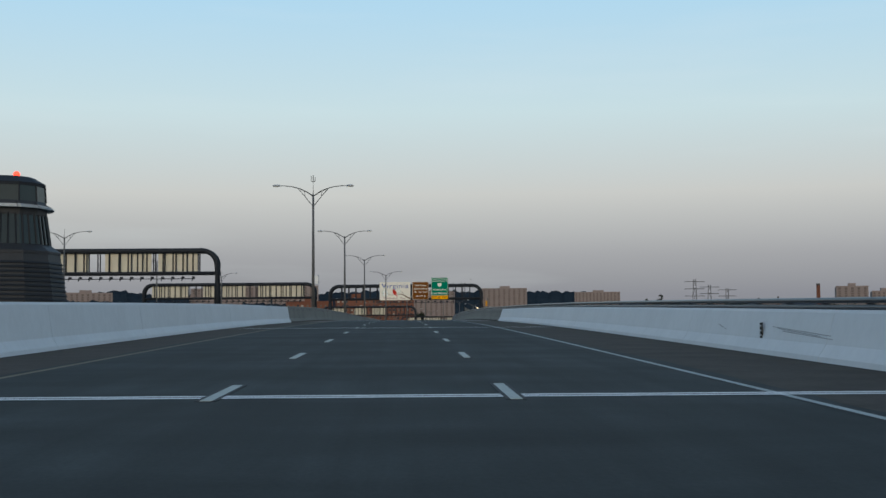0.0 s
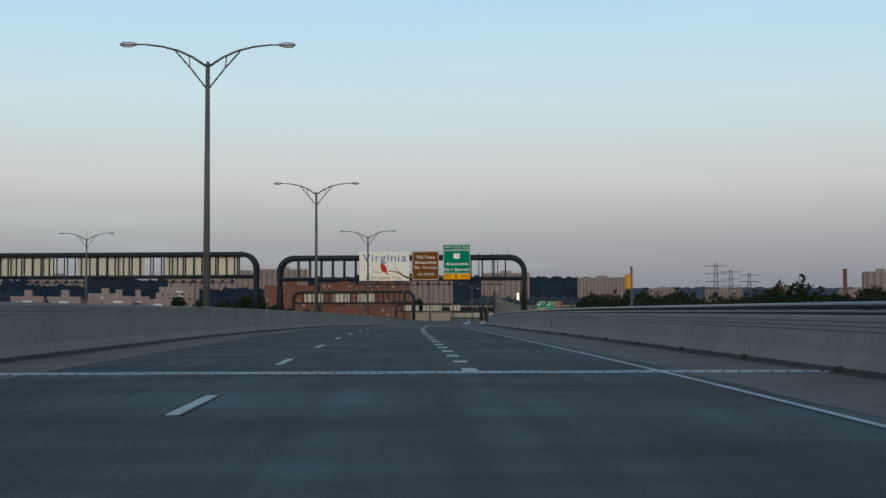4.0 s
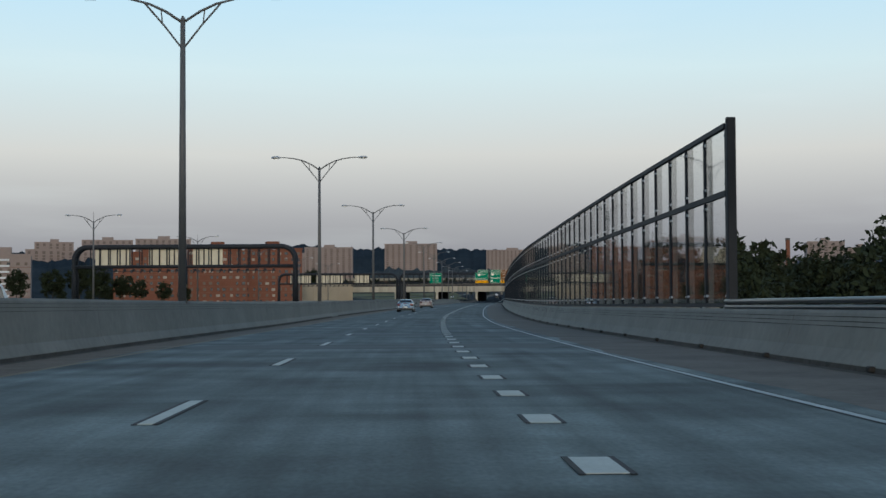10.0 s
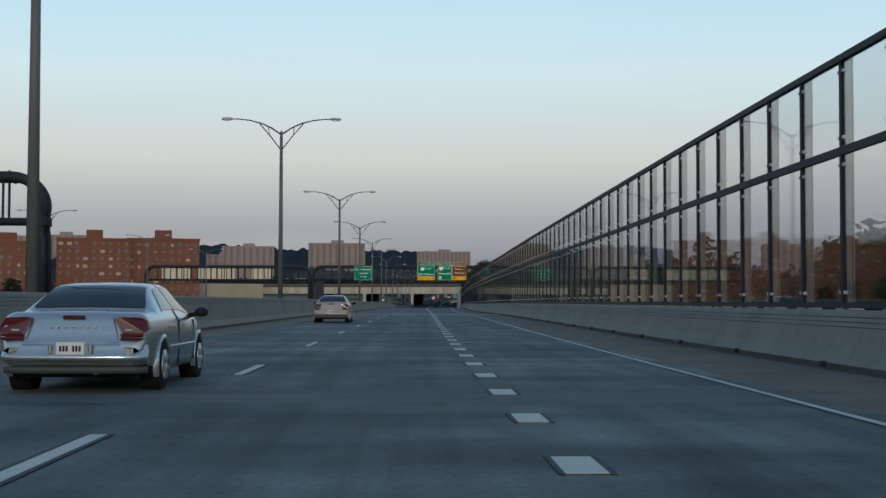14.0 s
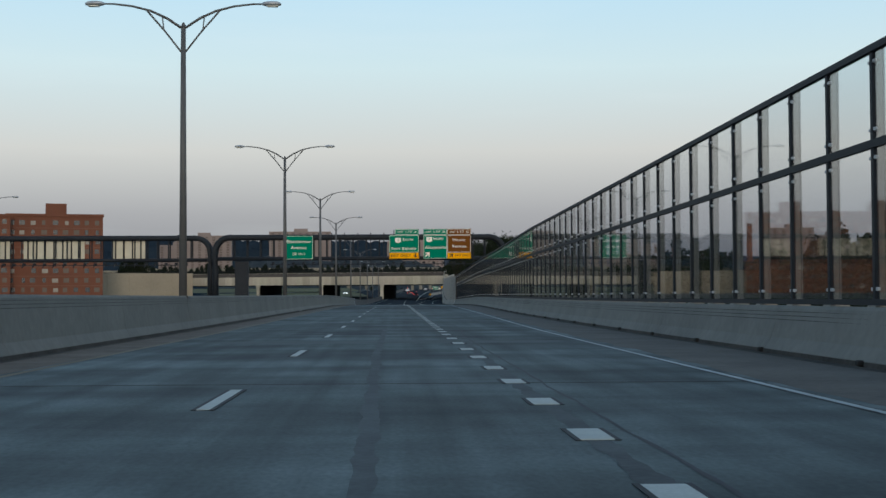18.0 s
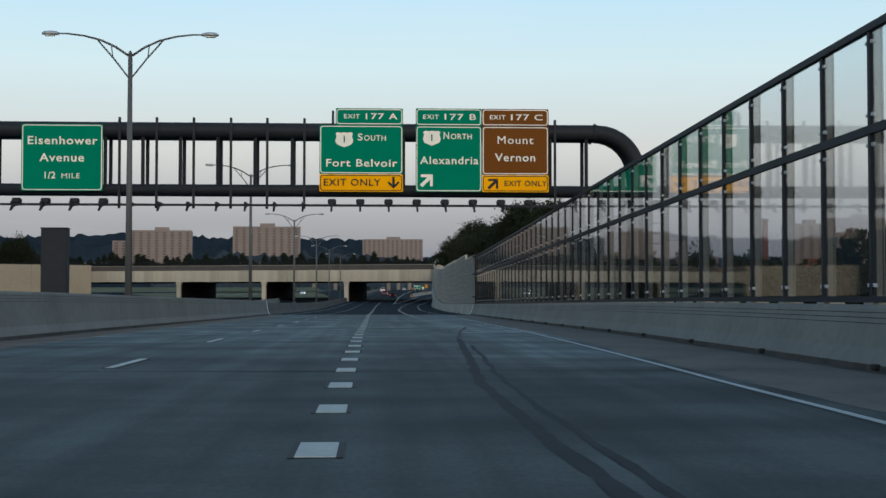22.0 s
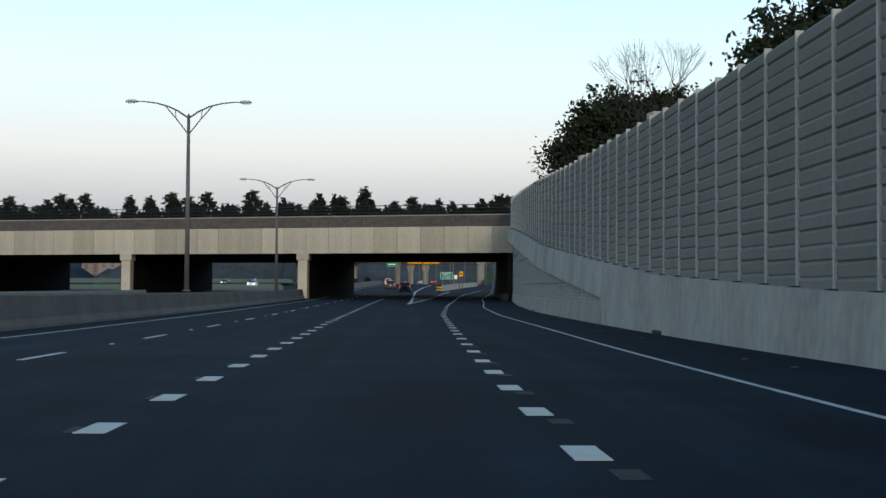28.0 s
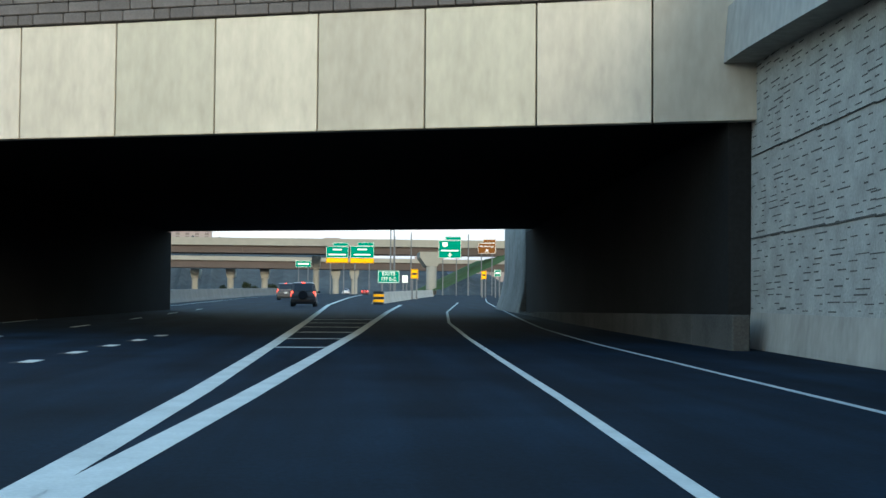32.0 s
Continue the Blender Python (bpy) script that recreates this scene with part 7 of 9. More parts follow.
        for yy in (0.98, 3.82):
            r = 0.318
            xo = k * (w - 0.1)
            bm = bmesh.new()
            ring_in = [(k * (w + 0.004), yy + (r + 0.02) * math.cos(radians(a)), r + (r + 0.02) * math.sin(radians(a))) for a in range(-20, 201, 10)]
            ring_out = [(k * (w + 0.012), yy + (r + 0.075) * math.cos(radians(a)), r + (r + 0.075) * math.sin(radians(a))) for a in range(-20, 201, 10)]
            a, b = [bm.verts.new(p) for p in ring_in], [bm.verts.new(p) for p in ring_out]
            c = [bm.verts.new((k * (w - 0.06), p[1], p[2])) for p in ring_out]
            for i in range(len(a) - 1):
                bm.faces.new((a[i], a[i + 1], b[i + 1], b[i]))
                bm.faces.new((b[i], b[i + 1], c[i + 1], c[i]))
            part("arch_lip", bm, paint, t, smooth=True)
            bm = bmesh.new()
            bmesh.ops.create_cone(bm, cap_ends=True, segments=28, radius1=r + 0.03, radius2=r + 0.03, depth=0.24, matrix=Matrix.Translation((k * (w - 0.116), yy, r + 0.005)) @ Matrix.Rotation(radians(90), 4, "Y"))
            part("wheel_well", bm, TRIM, t)
            bm = bmesh.new()
            prof = [(-0.1, r * 0.66), (-0.1, r * 0.93), (-0.07, r), (0.08, r), (0.112, r * 0.93), (0.112, r * 0.66)]
            rings = [[bm.verts.new((xo + k * a, yy + rr * math.cos(2 * math.pi * q / 28), r + rr * math.sin(2 * math.pi * q / 28))) for a, rr in prof] for q in range(28)]
            for q in range(28):
                A, B = rings[q], rings[(q + 1) % 28]
                for e in range(5):
                    bm.faces.new((A[e], A[e + 1], B[e + 1], B[e]))
            wheel = part("tyre", bm, RUBBER, t)
            bm = bmesh.new()
            bmesh.ops.create_cone(bm, cap_ends=True, segments=24, radius1=r * 0.66, radius2=r * 0.6, depth=0.04, matrix=Matrix.Translation((xo + k * 0.10, yy, r)) @ Matrix.Rotation(radians(90 * k), 4, "Y"))
            for q in range(7):
                box(bm, (xo + k * 0.12 - 0.012, -0.03, 0.05), (xo + k * 0.12 + 0.012, 0.03, r * 0.6), Matrix.Translation((0, yy, r)) @ Matrix.Rotation(2 * math.pi * q / 7, 4, "X"))
            part("rim", bm, CHROME, wheel)
    # bumper ledge, valance, plate recess, lid seams and brake light
    bm = bmesh.new()
    half = [(0.6, -0.02, 0.0, -1.0), (0.86, -0.002, 0.3, -0.95), (0.945, 0.05, 0.7, -0.7), (0.985, 0.16, 0.95, -0.3), (1.004, 0.35, 1.0, 0.0), (1.006, 0.57, 1.0, 0.0)]
    ring = [(-x, y, -nx, ny) for x, y, nx, ny in half[::-1]] + [(0.0, -0.035, 0.0, -1.0)] + half
    loft(bm, [[(x * w + nx * o, y + ny * o, z) for o, z in ((-0.12, 0.30), (-0.03, 0.305), (0.012, 0.35), (0.02, 0.44), (0.016, 0.462), (0.006, 0.478), (0.004, 0.49), (0.004, 0.6), (-0.012, 0.65), (-0.12, 0.662))] for x, y, nx, ny in ring])
    bumper = part("rear_bumper", bm, paint, t)
    bm = bmesh.new()
    box(bm, (-w * 0.86, -0.03, 0.2), (w * 0.86, 0.25, 0.34), bevel=0.03)
    part("lower_valance", bm, TRIM, bumper)
    bm = bmesh.new()
    box(bm, (-w * 0.95, -0.065, 0.44), (w * 0.95, 0.0, 0.50), bevel=0.015)
    part("bumper_strip", bm, paint, bumper)
    zl = 0.95 if suv else deck - 0.2
    bm = bmesh.new()
    box(bm, (-0.25, -0.015, zl - 0.3), (0.25, 0.1, zl - 0.08), bevel=0.03)
    recess = part("plate_recess", bm, paint, t)
    bm = bmesh.new()
    box(bm, (-0.155, -0.03, zl - 0.265), (0.155, 0.0, zl - 0.115), bevel=0.006)
    plate = part("number_plate", bm, PLATE, recess, "white number plate with dark bars")
    bm = bmesh.new()
    for i in range(6):
        if i != 3:
            box(bm, (-0.13 + i * 0.045, -0.034, zl - 0.225), (-0.105 + i * 0.045, -0.029, zl - 0.16))
    part("plate_bars", bm, TRIM, recess)
    for k in (-1, 1):
        bm = bmesh.new()
        a, b = (w * 0.80, w * 0.97) if suv else (w * 0.52, w * 0.95)
        lo, hi = (zl - 0.25, zl + 0.15) if suv else (zl - 0.10, zl + 0.16)
        vs = [(k * a * (1.08 if not suv else 1), 0.03, lo), (k * b, 0.10, lo), (k * b * 0.97, 0.16, hi), (k * a, 0.06, hi)]
        f = [bm.verts.new(v) for v in vs]
        g = [bm.verts.new((x, y + 0.2, z)) for x, y, z in vs]
        bm.faces.new(f)
        bm.faces.new(g[::-1])
        for i in range(4):
            bm.faces.new((f[i], g[i], g[(i + 1) % 4], f[(i + 1) % 4]))
        lamp = part("tail_light", bm, TAILON if lit else TAILRED, t)
        if not suv:
            bm = bmesh.new()
            for q in range(2):
                z = zl - 0.19 + q * 0.05
                box(bm, (min(k * w * 0.56, k * w * 0.94), 0.0, z), (max(k * w * 0.56, k * w * 0.94), 0.1, z + 0.032), bevel=0.006)
            part("reflector_strips", bm, TAILRED, lamp)
        bm = bmesh.new()
        box(bm, (min(k * w * 0.55, k * w * 0.85), L - 0.2, 0.58), (max(k * w * 0.55, k * w * 0.85), L - 0.04, 0.72), bevel=0.03)
        part("headlight", bm, HEADON if front_lit else CHROME, t)
        bm = bmesh.new()
        mz = 1.08 if suv else 0.98
        tube(bm, [(k * w * 0.9, L * 0.66, mz - 0.03), (k * (w + 0.1), L * 0.655, mz)], 0.03, 6)
        box(bm, (min(k * (w + 0.04), k * (w + 0.24)), L * 0.64, mz - 0.07), (max(k * (w + 0.04), k * (w + 0.24)), L * 0.67, mz + 0.08), bevel=0.03)
        part("wing_mirror", bm, TRIM, t)
        bm = bmesh.new()
        box(bm, (min(k * w * 0.995, k * (w + 0.02)), 1.2, 0.55), (max(k * w * 0.995, k * (w + 0.02)), L * 0.62, 0.60), bevel=0.006)
        part("side_moulding", bm, paint, t)
        for yy in (2.02, 1.25):
            bm = bmesh.new()
            box(bm, (min(k * w * 0.99, k * (w + 0.03)), yy, 0.84), (max(k * w * 0.99, k * (w + 0.03)), yy + 0.16, 0.87), bevel=0.008)
            part("door_handle", bm, paint, t)
        for yy, nm in ((L * 0.2, "rear"), (L * 0.79, "front")):
            r = 0.36 if suv else 0.315
            bm = bmesh.new()
            xo = k * (w - 0.1)
            bmesh.ops.create_cone(bm, cap_ends=True, segments=24, radius1=r + 0.05, radius2=r + 0.05, depth=0.24, matrix=Matrix.Translation((k * (w - 0.118), yy, r + 0.02)) @ Matrix.Rotation(radians(90), 4, "Y"))
            part("wheel_arch", bm, TRIM, t)
            bm = bmesh.new()
            prof = [(-0.1, r * 0.68), (-0.1, r * 0.93), (-0.07, r), (0.07, r), (0.1, r * 0.93), (0.1, r * 0.68)]
            rings = [[bm.verts.new((xo + a, yy + rr * math.cos(2 * math.pi * q / 24), r + rr * math.sin(2 * math.pi * q / 24))) for a, rr in prof] for q in range(24)]
            for q in range(24):
                A, B = rings[q], rings[(q + 1) % 24]
                for e in range(5):
                    bm.faces.new((A[e], A[e + 1], B[e + 1], B[e]))
            wheel = part("tyre", bm, RUBBER, t, smooth=True)
            bm = bmesh.new()
            bmesh.ops.create_cone(bm, cap_ends=True, segments=20, radius1=r * 0.66, radius2=r * 0.6, depth=0.05, matrix=Matrix.Translation((xo + k * 0.075, yy, r)) @ Matrix.Rotation(radians(90 * k), 4, "Y"))
            for q in range(5):
                a = 2 * math.pi * q / 5
                box(bm, (xo + k * 0.09 - 0.015, yy - 0.035, r + 0.05), (xo + k * 0.09 + 0.015, yy + 0.035, r * 1.6), Matrix.Translation((0, yy, r)) @ Matrix.Rotation(a, 4, "X") @ Matrix.Translation((0, -yy, -r)))
            part("rim", bm, CHROME, wheel)
    bm = bmesh.new()
    z = roof - 0.05 if suv else deck - 0.045
    box(bm, (-0.14, 0.06 if not suv else 0.2, z), (0.14, 0.12 if not suv else 0.26, z + 0.04), bevel=0.01)
    part("brake_light", bm, TAILON if lit else TAILRED, t)
    if not suv:
        bm = bmesh.new()
        tube(bm, [(w * 0.45, -0.06, 0.26), (w * 0.45, 0.3, 0.26)], 0.04, 10)
        part("exhaust_pipe", bm, CHROME, t)
    if spare:
        bm = bmesh.new()
        bmesh.ops.create_cone(bm, cap_ends=True, segments=24, radius1=0.34, radius2=0.3, depth=0.2, matrix=Matrix.Translation((0, -0.12, 0.85)) @ Matrix.Rotation(radians(90), 4, "X"))
        part("spare_wheel", bm, RUBBER, t)
    if suv:
        for k in (-1, 1):
            bm = bmesh.new()
            tube(bm, [(k * w * 0.66, 0.4, roof + 0.05), (k * w * 0.66, L * 0.5, roof + 0.06)], 0.025, 6)
            part("roof_rail", bm, TRIM, t)
    return t


def sedan(label, m, paint, L=4.84, width=1.79, deck=1.0, roof=1.40, lit=False, front_lit=False):
    """Rounded four-door saloon; y runs forward from the rear bumper, x to the right."""
    t = thing("sedan_car", label, "car", m)
    w = width / 2
    Y = [0.0, 0.04, 0.08, 0.12, 0.17, 0.26, 0.55, 0.85, 1.0, 1.25, 1.5, 1.75, 2.1, 2.5, 2.8, 3.1, 3.4, 3.6, 3.9, 4.3, 4.6, 4.75, L]
    TOP = [0.60, 0.66, 0.74, 0.90, 0.985, deck + 0.015, deck + 0.01, deck + 0.03, deck + 0.11, 1.24, 1.335, 1.385, roof, roof, 1.375, 1.26, 1.10, 0.99, 0.955, 0.88, 0.77, 0.68, 0.56]
    BELT = [0.56, 0.62, 0.70, 0.84, 0.90, 0.93, 0.945, 0.95, 0.95, 0.95, 0.945, 0.94, 0.93, 0.92, 0.91, 0.90, 0.89, 0.885, 0.86, 0.79, 0.70, 0.63, 0.53]
    WIDE = [0.80, 0.88, 0.91, 0.93, 0.945, 0.965, 0.985, 1.0, 1.0, 1.0, 1.0, 1.0, 1.0, 1.0, 1.0, 1.0, 1.0, 0.995, 0.985, 0.955, 0.88, 0.8, 0.64]
    SILL = [0.42, 0.38, 0.36, 0.34, 0.33, 0.32, 0.28, 0.24, 0.22, 0.21, 0.2, 0.2, 0.2, 0.2, 0.2, 0.2, 0.2, 0.21, 0.22, 0.24, 0.28, 0.33, 0.42]
    RAIL = [0.86, 0.86, 0.86, 0.86, 0.86, 0.86, 0.85, 0.83, 0.80, 0.735, 0.69, 0.665, 0.655, 0.655, 0.665, 0.71, 0.79, 0.85, 0.85, 0.84, 0.82, 0.8, 0.78]

    def section(y):
        top, belt, wk, sill, rail = (float(np.interp(y, Y, q)) for q in (TOP, BELT, WIDE, SILL, RAIL))
        hw = w * wk
        cabin = min(1.0, max(0.0, (top - belt - 0.06) / 0.3))
        drop = 0.02 + 0.04 * cabin
        rx = w * rail * (wk if cabin < 0.1 else 1)
        mid = belt * 0.6 + sill * 0.4
        pts = [(hw * 0.82, sill), (hw * 0.955, sill + 0.05), (hw * 0.99, sill + 0.16), (hw, mid), (hw * 0.985, belt - 0.05), (hw * 0.955, belt)]
        for f in (0.25, 0.5, 0.75):
            pts.append((hw * 0.955 + (rx - hw * 0.955) * f + 0.012 * math.sin(math.pi * f), belt + (top - drop - belt) * f))
        pts += [(rx, top - drop), (rx * 0.93, top - drop * 0.45), (rx * 0.75, top - 0.012), (rx * 0.4, top - 0.003), (0, top)]
        return pts

    stations = sorted(set(Y + [y + d for y in np.arange(0.3, 4.6, 0.12) for d in (0,)]))
    bm = bmesh.new()
    secs = []
    for y in stations:
        h = section(y)
        secs.append([(-x, y, z) for x, z in h] + [(x, y, z) for x, z in h[-2::-1]])
    loft(bm, secs)
    body = part("body", bm, paint, t, smooth=True)
    for poly in body.data.polygons:
        poly.use_smooth = len(poly.vertices) <= 4

    def patch(name, y0, y1, k0, k1, side, mat, out, parent=t, n=7, shrink=None):
        """Sheet laid over the body between stations y0..y1 and section marks k0..k1."""
        bm = bmesh.new()
        rows = []
        for i in range(n + 1):
            f = i / n
            row = []
            for k in range(k0, k1 + 1):
                ya, yb = (y0, y1) if shrink is None else (y0 + shrink[0] * (k - k0) / max(1, k1 - k0), y1 - shrink[1] * (k - k0) / max(1, k1 - k0))
                y = ya + (yb - ya) * f
                x, z = section(y)[k]
                row.append((x, y, z))
            rows.append(row)
        full = []
        for row in rows:
            r = [(side * x + side * out[0], y + out[1], z + out[2]) for x, y, z in row] if side else [(-x, y + out[1], z + out[2]) for x, y, z in row] + [(x, y + out[1], z + out[2]) for x, y, z in row[-2::-1]]
            full.append([bm.verts.new(p) for p in r])
        for a, b in zip(full, full[1:]):
            for k in range(len(a) - 1):
                bm.faces.new((a[k], a[k + 1], b[k + 1], b[k]))
        return part(name, bm, mat, parent, smooth=True)

    patch("rear_window", 0.92, 1.58, 10, 13, 0, CARGLASS, (0, -0.008, 0.008), n=9)
    patch("windscreen", 2.86, 3.5, 10, 13, 0, CARGLASS, (0, 0.008, 0.008), n=9)
    for k in (-1, 1):
        patch("side_window", 1.22, 2.1, 6, 9, k, CARGLASS, (0.008, 0, 0), shrink=(0.42, 0.0))
        patch("side_window", 2.16, 3.3, 6, 9, k, CARGLASS, (0.008, 0, 0), shrink=(0.0, 0.5))
        # tail lamp: red wedge with two strips below
        bm = bmesh.new()
        vs = [(k * w * 0.64, 0.045, 0.75), (k * w * 0.93, 0.07, 0.75), (k * w * 0.965, 0.13, 0.80), (k * w * 0.94, 0.15, 0.90), (k * w * 0.88, 0.12, 0.935), (k * w * 0.60, 0.075, 0.945), (k * w * 0.53, 0.07, 0.93)]
        f = [bm.verts.new(v) for v in vs]
        g = [bm.verts.new((x, y + 0.2, z)) for x, y, z in vs]
        bm.faces.new(f)
        bm.faces.new(g[::-1])
        for i in range(len(vs)):
            bm.faces.new((f[i], g[i], g[(i + 1) % len(vs)], f[(i + 1) % len(vs)]))
        lamp = part("tail_light", bm, TAILON if lit else TAILRED, t)
        bm = bmesh.new()
        box(bm, (min(k * w * 0.68, k * w * 0.78), 0.035, 0.772), (max(k * w * 0.68, k * w * 0.78), 0.1, 0.795), bevel=0.008)
        part("reversing_lamp", bm, GALV, lamp)
        for q in range(2):
            z = 0.665 + q * 0.045
            bm = bmesh.new()
            box(bm, (min(k * w * 0.62, k * w * 0.915), 0.015 + q * 0.012, z), (max(k * w * 0.62, k * w * 0.915), 0.22, z + 0.03), bevel=0.006)
            part("reflector_strip", bm, TAILRED, lamp)
        bm = bmesh.new()
        box(bm, (min(k * w * 0.5, k * w * 0.78), L - 0.22, 0.58), (max(k * w * 0.5, k * w * 0.78), L - 0.06, 0.70), bevel=0.03)
        part("headlight", bm, HEADON if front_lit else CHROME, t)
        bm = bmesh.new()
        tube(bm, [(k * w * 0.93, 3.28, 0.93), (k * (w + 0.08), 3.25, 0.97)], [0.04, 0.03], 6)
        bmesh.ops.create_uvsphere(bm, u_segments=10, v_segments=8, radius=1.0, matrix=Matrix.Translation((k * (w + 0.12), 3.25, 0.985)) @ Matrix.Diagonal((0.1, 0.06, 0.07, 1)))
        part("wing_mirror", bm, TRIM, t, smooth=True)
        bm = bmesh.new()
        box(bm, (min(k * w * 0.985, k * (w + 0.015)), 1.35, 0.50), (max(k * w * 0.985, k * (w + 0.015)), 3.4, 0.555), bevel=0.008)
        part("side_moulding", bm, paint, t)
        for yy in (1.42, 2.3):
            bm = bmesh.new()
            box(bm, (min(k * w * 0.97, k * (w + 0.02)), yy, 0.80), (max(k * w * 0.97, k * (w + 0.02)), yy + 0.17, 0.83), bevel=0.01)
            part("door_handle", bm, paint, t)
        for yy in (2.13, 3.36):
            bm = bmesh.new()
            box(bm, (min(k * w * 0.96, k * (w + 0.002)), yy - 0.0025, 0.3), (max(k * w * 0.96, k * (w + 0.0005)), yy + 0.0025, 0.88))
            part("door_seam", bm, TRIM, t)
        for yy in (0.98, 3.82):
            r = 0.318
            xo = k * (w - 0.1)
            bm = bmesh.new()
            ring_in = [(k * (w + 0.004), yy + (r + 0.02) * math.cos(radians(a)), r + (r + 0.02) * math.sin(radians(a))) for a in range(-20, 201, 10)]
            ring_out = [(k * (w + 0.012), yy + (r + 0.075) * math.cos(radians(a)), r + (r + 0.075) * math.sin(radians(a))) for a in range(-20, 201, 10)]
            a, b = [bm.verts.new(p) for p in ring_in], [bm.verts.new(p) for p in ring_out]
            c = [bm.verts.new((k * (w - 0.06), p[1], p[2])) for p in ring_out]
            for i in range(len(a) - 1):
                bm.faces.new((a[i], a[i + 1], b[i + 1], b[i]))
                bm.faces.new((b[i], b[i + 1], c[i + 1], c[i]))
            part("arch_lip", bm, paint, t, smooth=True)
            bm = bmesh.new()
            bmesh.ops.create_cone(bm, cap_ends=True, segments=28, radius1=r + 0.03, radius2=r + 0.03, depth=0.24, matrix=Matrix.Translation((k * (w - 0.116), yy, r + 0.005)) @ Matrix.Rotation(radians(90), 4, "Y"))
            part("wheel_well", bm, TRIM, t)
            bm = bmesh.new()
            prof = [(-0.1, r * 0.66), (-0.1, r * 0.93), (-0.07, r), (0.08, r), (0.112, r * 0.93), (0.112, r * 0.66)]
            rings = [[bm.verts.new((xo + k * a, yy + rr * math.cos(2 * math.pi * q / 28), r + rr * math.sin(2 * math.pi * q / 28))) for a, rr in prof] for q in range(28)]
            for q in range(28):
                A, B = rings[q], rings[(q + 1) % 28]
                for e in range(5):
                    bm.faces.new((A[e], A[e + 1], B[e + 1], B[e]))
            wheel = part("tyre", bm, RUBBER, t)
            bm = bmesh.new()
            bmesh.ops.create_cone(bm, cap_ends=True, segments=24, radius1=r * 0.66, radius2=r * 0.6, depth=0.04, matrix=Matrix.Translation((xo + k * 0.10, yy, r)) @ Matrix.Rotation(radians(90 * k), 4, "Y"))
            for q in range(7):
                box(bm, (xo + k * 0.12 - 0.012, -0.03, 0.05), (xo + k * 0.12 + 0.012, 0.03, r * 0.6), Matrix.Translation((0, yy, r)) @ Matrix.Rotation(2 * math.pi * q / 7, 4, "X"))
            part("rim", bm, CHROME, wheel)
    # bumper ledge, valance, plate recess, lid seams and brake light
    bm = bmesh.new()
    loft(bm, [[(x, y, z) for y, z in ((0.16, 0.40), (yy - 0.01, 0.41), (yy - 0.022, 0.44), (yy - 0.02, 0.475), (yy + 0.002, 0.49), (yy + 0.008, 0.58), (yy + 0.03, 0.615), (0.2, 0.62))] for x, yy in ((-w * 0.955, 0.2), (-w * 0.93, 0.1), (-w * 0.86, 0.03), (-w * 0.6, -0.02), (0, -0.035), (w * 0.6, -0.02), (w * 0.86, 0.03), (w * 0.93, 0.1), (w * 0.955, 0.2))])
    bumper = part("rear_bumper", bm, paint, t, smooth=True)
    bm = bmesh.new()
    loft(bm, [[(x, y, z) for y, z in ((0.3, 0.24), (yy + 0.1, 0.245), (yy + 0.06, 0.28), (yy + 0.06, 0.33), (0.3, 0.33))] for x, yy in ((-w * 0.93, 0.14), (-w * 0.8, 0.04), (-w * 0.5, 0.0), (0, -0.015), (w * 0.5, 0.0), (w * 0.8, 0.04), (w * 0.93, 0.14))])
    part("lower_valance", bm, VALANCE, bumper, smooth=True)
    bm = bmesh.new()
    box(bm, (-w * 0.76, 0.3, 0.19), (w * 0.76, 4.4, 0.34), bevel=0.02)
    part("underside", bm, TRIM, t)
    bm = bmesh.new()
    for a, b in (((-0.27, 0.46), (-0.19, 0.62)), ((0.19, 0.46), (0.27, 0.62))):
        box(bm, (a[0], -0.05, a[1]), (b[0], 0.1, b[1]), bevel=0.03)
    part("plate_surround", bm, paint, t)
    bm = bmesh.new()
    box(bm, (-0.16, -0.05, 0.485), (0.16, 0.05, 0.635), bevel=0.006)
    plate = part("number_plate", bm, PLATE, t, "white number plate with dark bars")
    bm = bmesh.new()
    for i in range(7):
        if i != 3:
            box(bm, (-0.125 + i * 0.037, -0.054, 0.525), (-0.10 + i * 0.037, -0.0485, 0.595))
    part("plate_bars", bm, TRIM, plate)
    bm = bmesh.new()
    box(bm, (-w * 0.6, 0.028, 0.627), (w * 0.6, 0.12, 0.635))
    for k in (-1, 1):
        tube(bm, [(k * w * 0.6, 0.045, 0.63), (k * w * 0.515, 0.1, 0.94)], 0.004, 5)
    part("boot_lid_seam", bm, TRIM, t)
    bm = bmesh.new()
    box(bm, (-0.13, 0.09, 0.925), (0.13, 0.2, 0.965), bevel=0.012)
    part("brake_light", bm, TAILON if lit else TAILRED, t)
    bm = bmesh.new()
    for i in range(7):
        box(bm, (-0.27 + i * 0.085, 0.078, 0.818), (-0.245 + i * 0.085, 0.12, 0.83))
    part("badge_bars", bm, GALV, t)
    bm = bmesh.new()
    tube(bm, [(w * 0.3, 0.08, 0.27), (w * 0.3, 0.5, 0.27)], 0.035, 10)
    part("exhaust_pipe", bm, VALANCE, t)
    return t


def flipped(s, u):
    return turned(s, u, 0, 180)


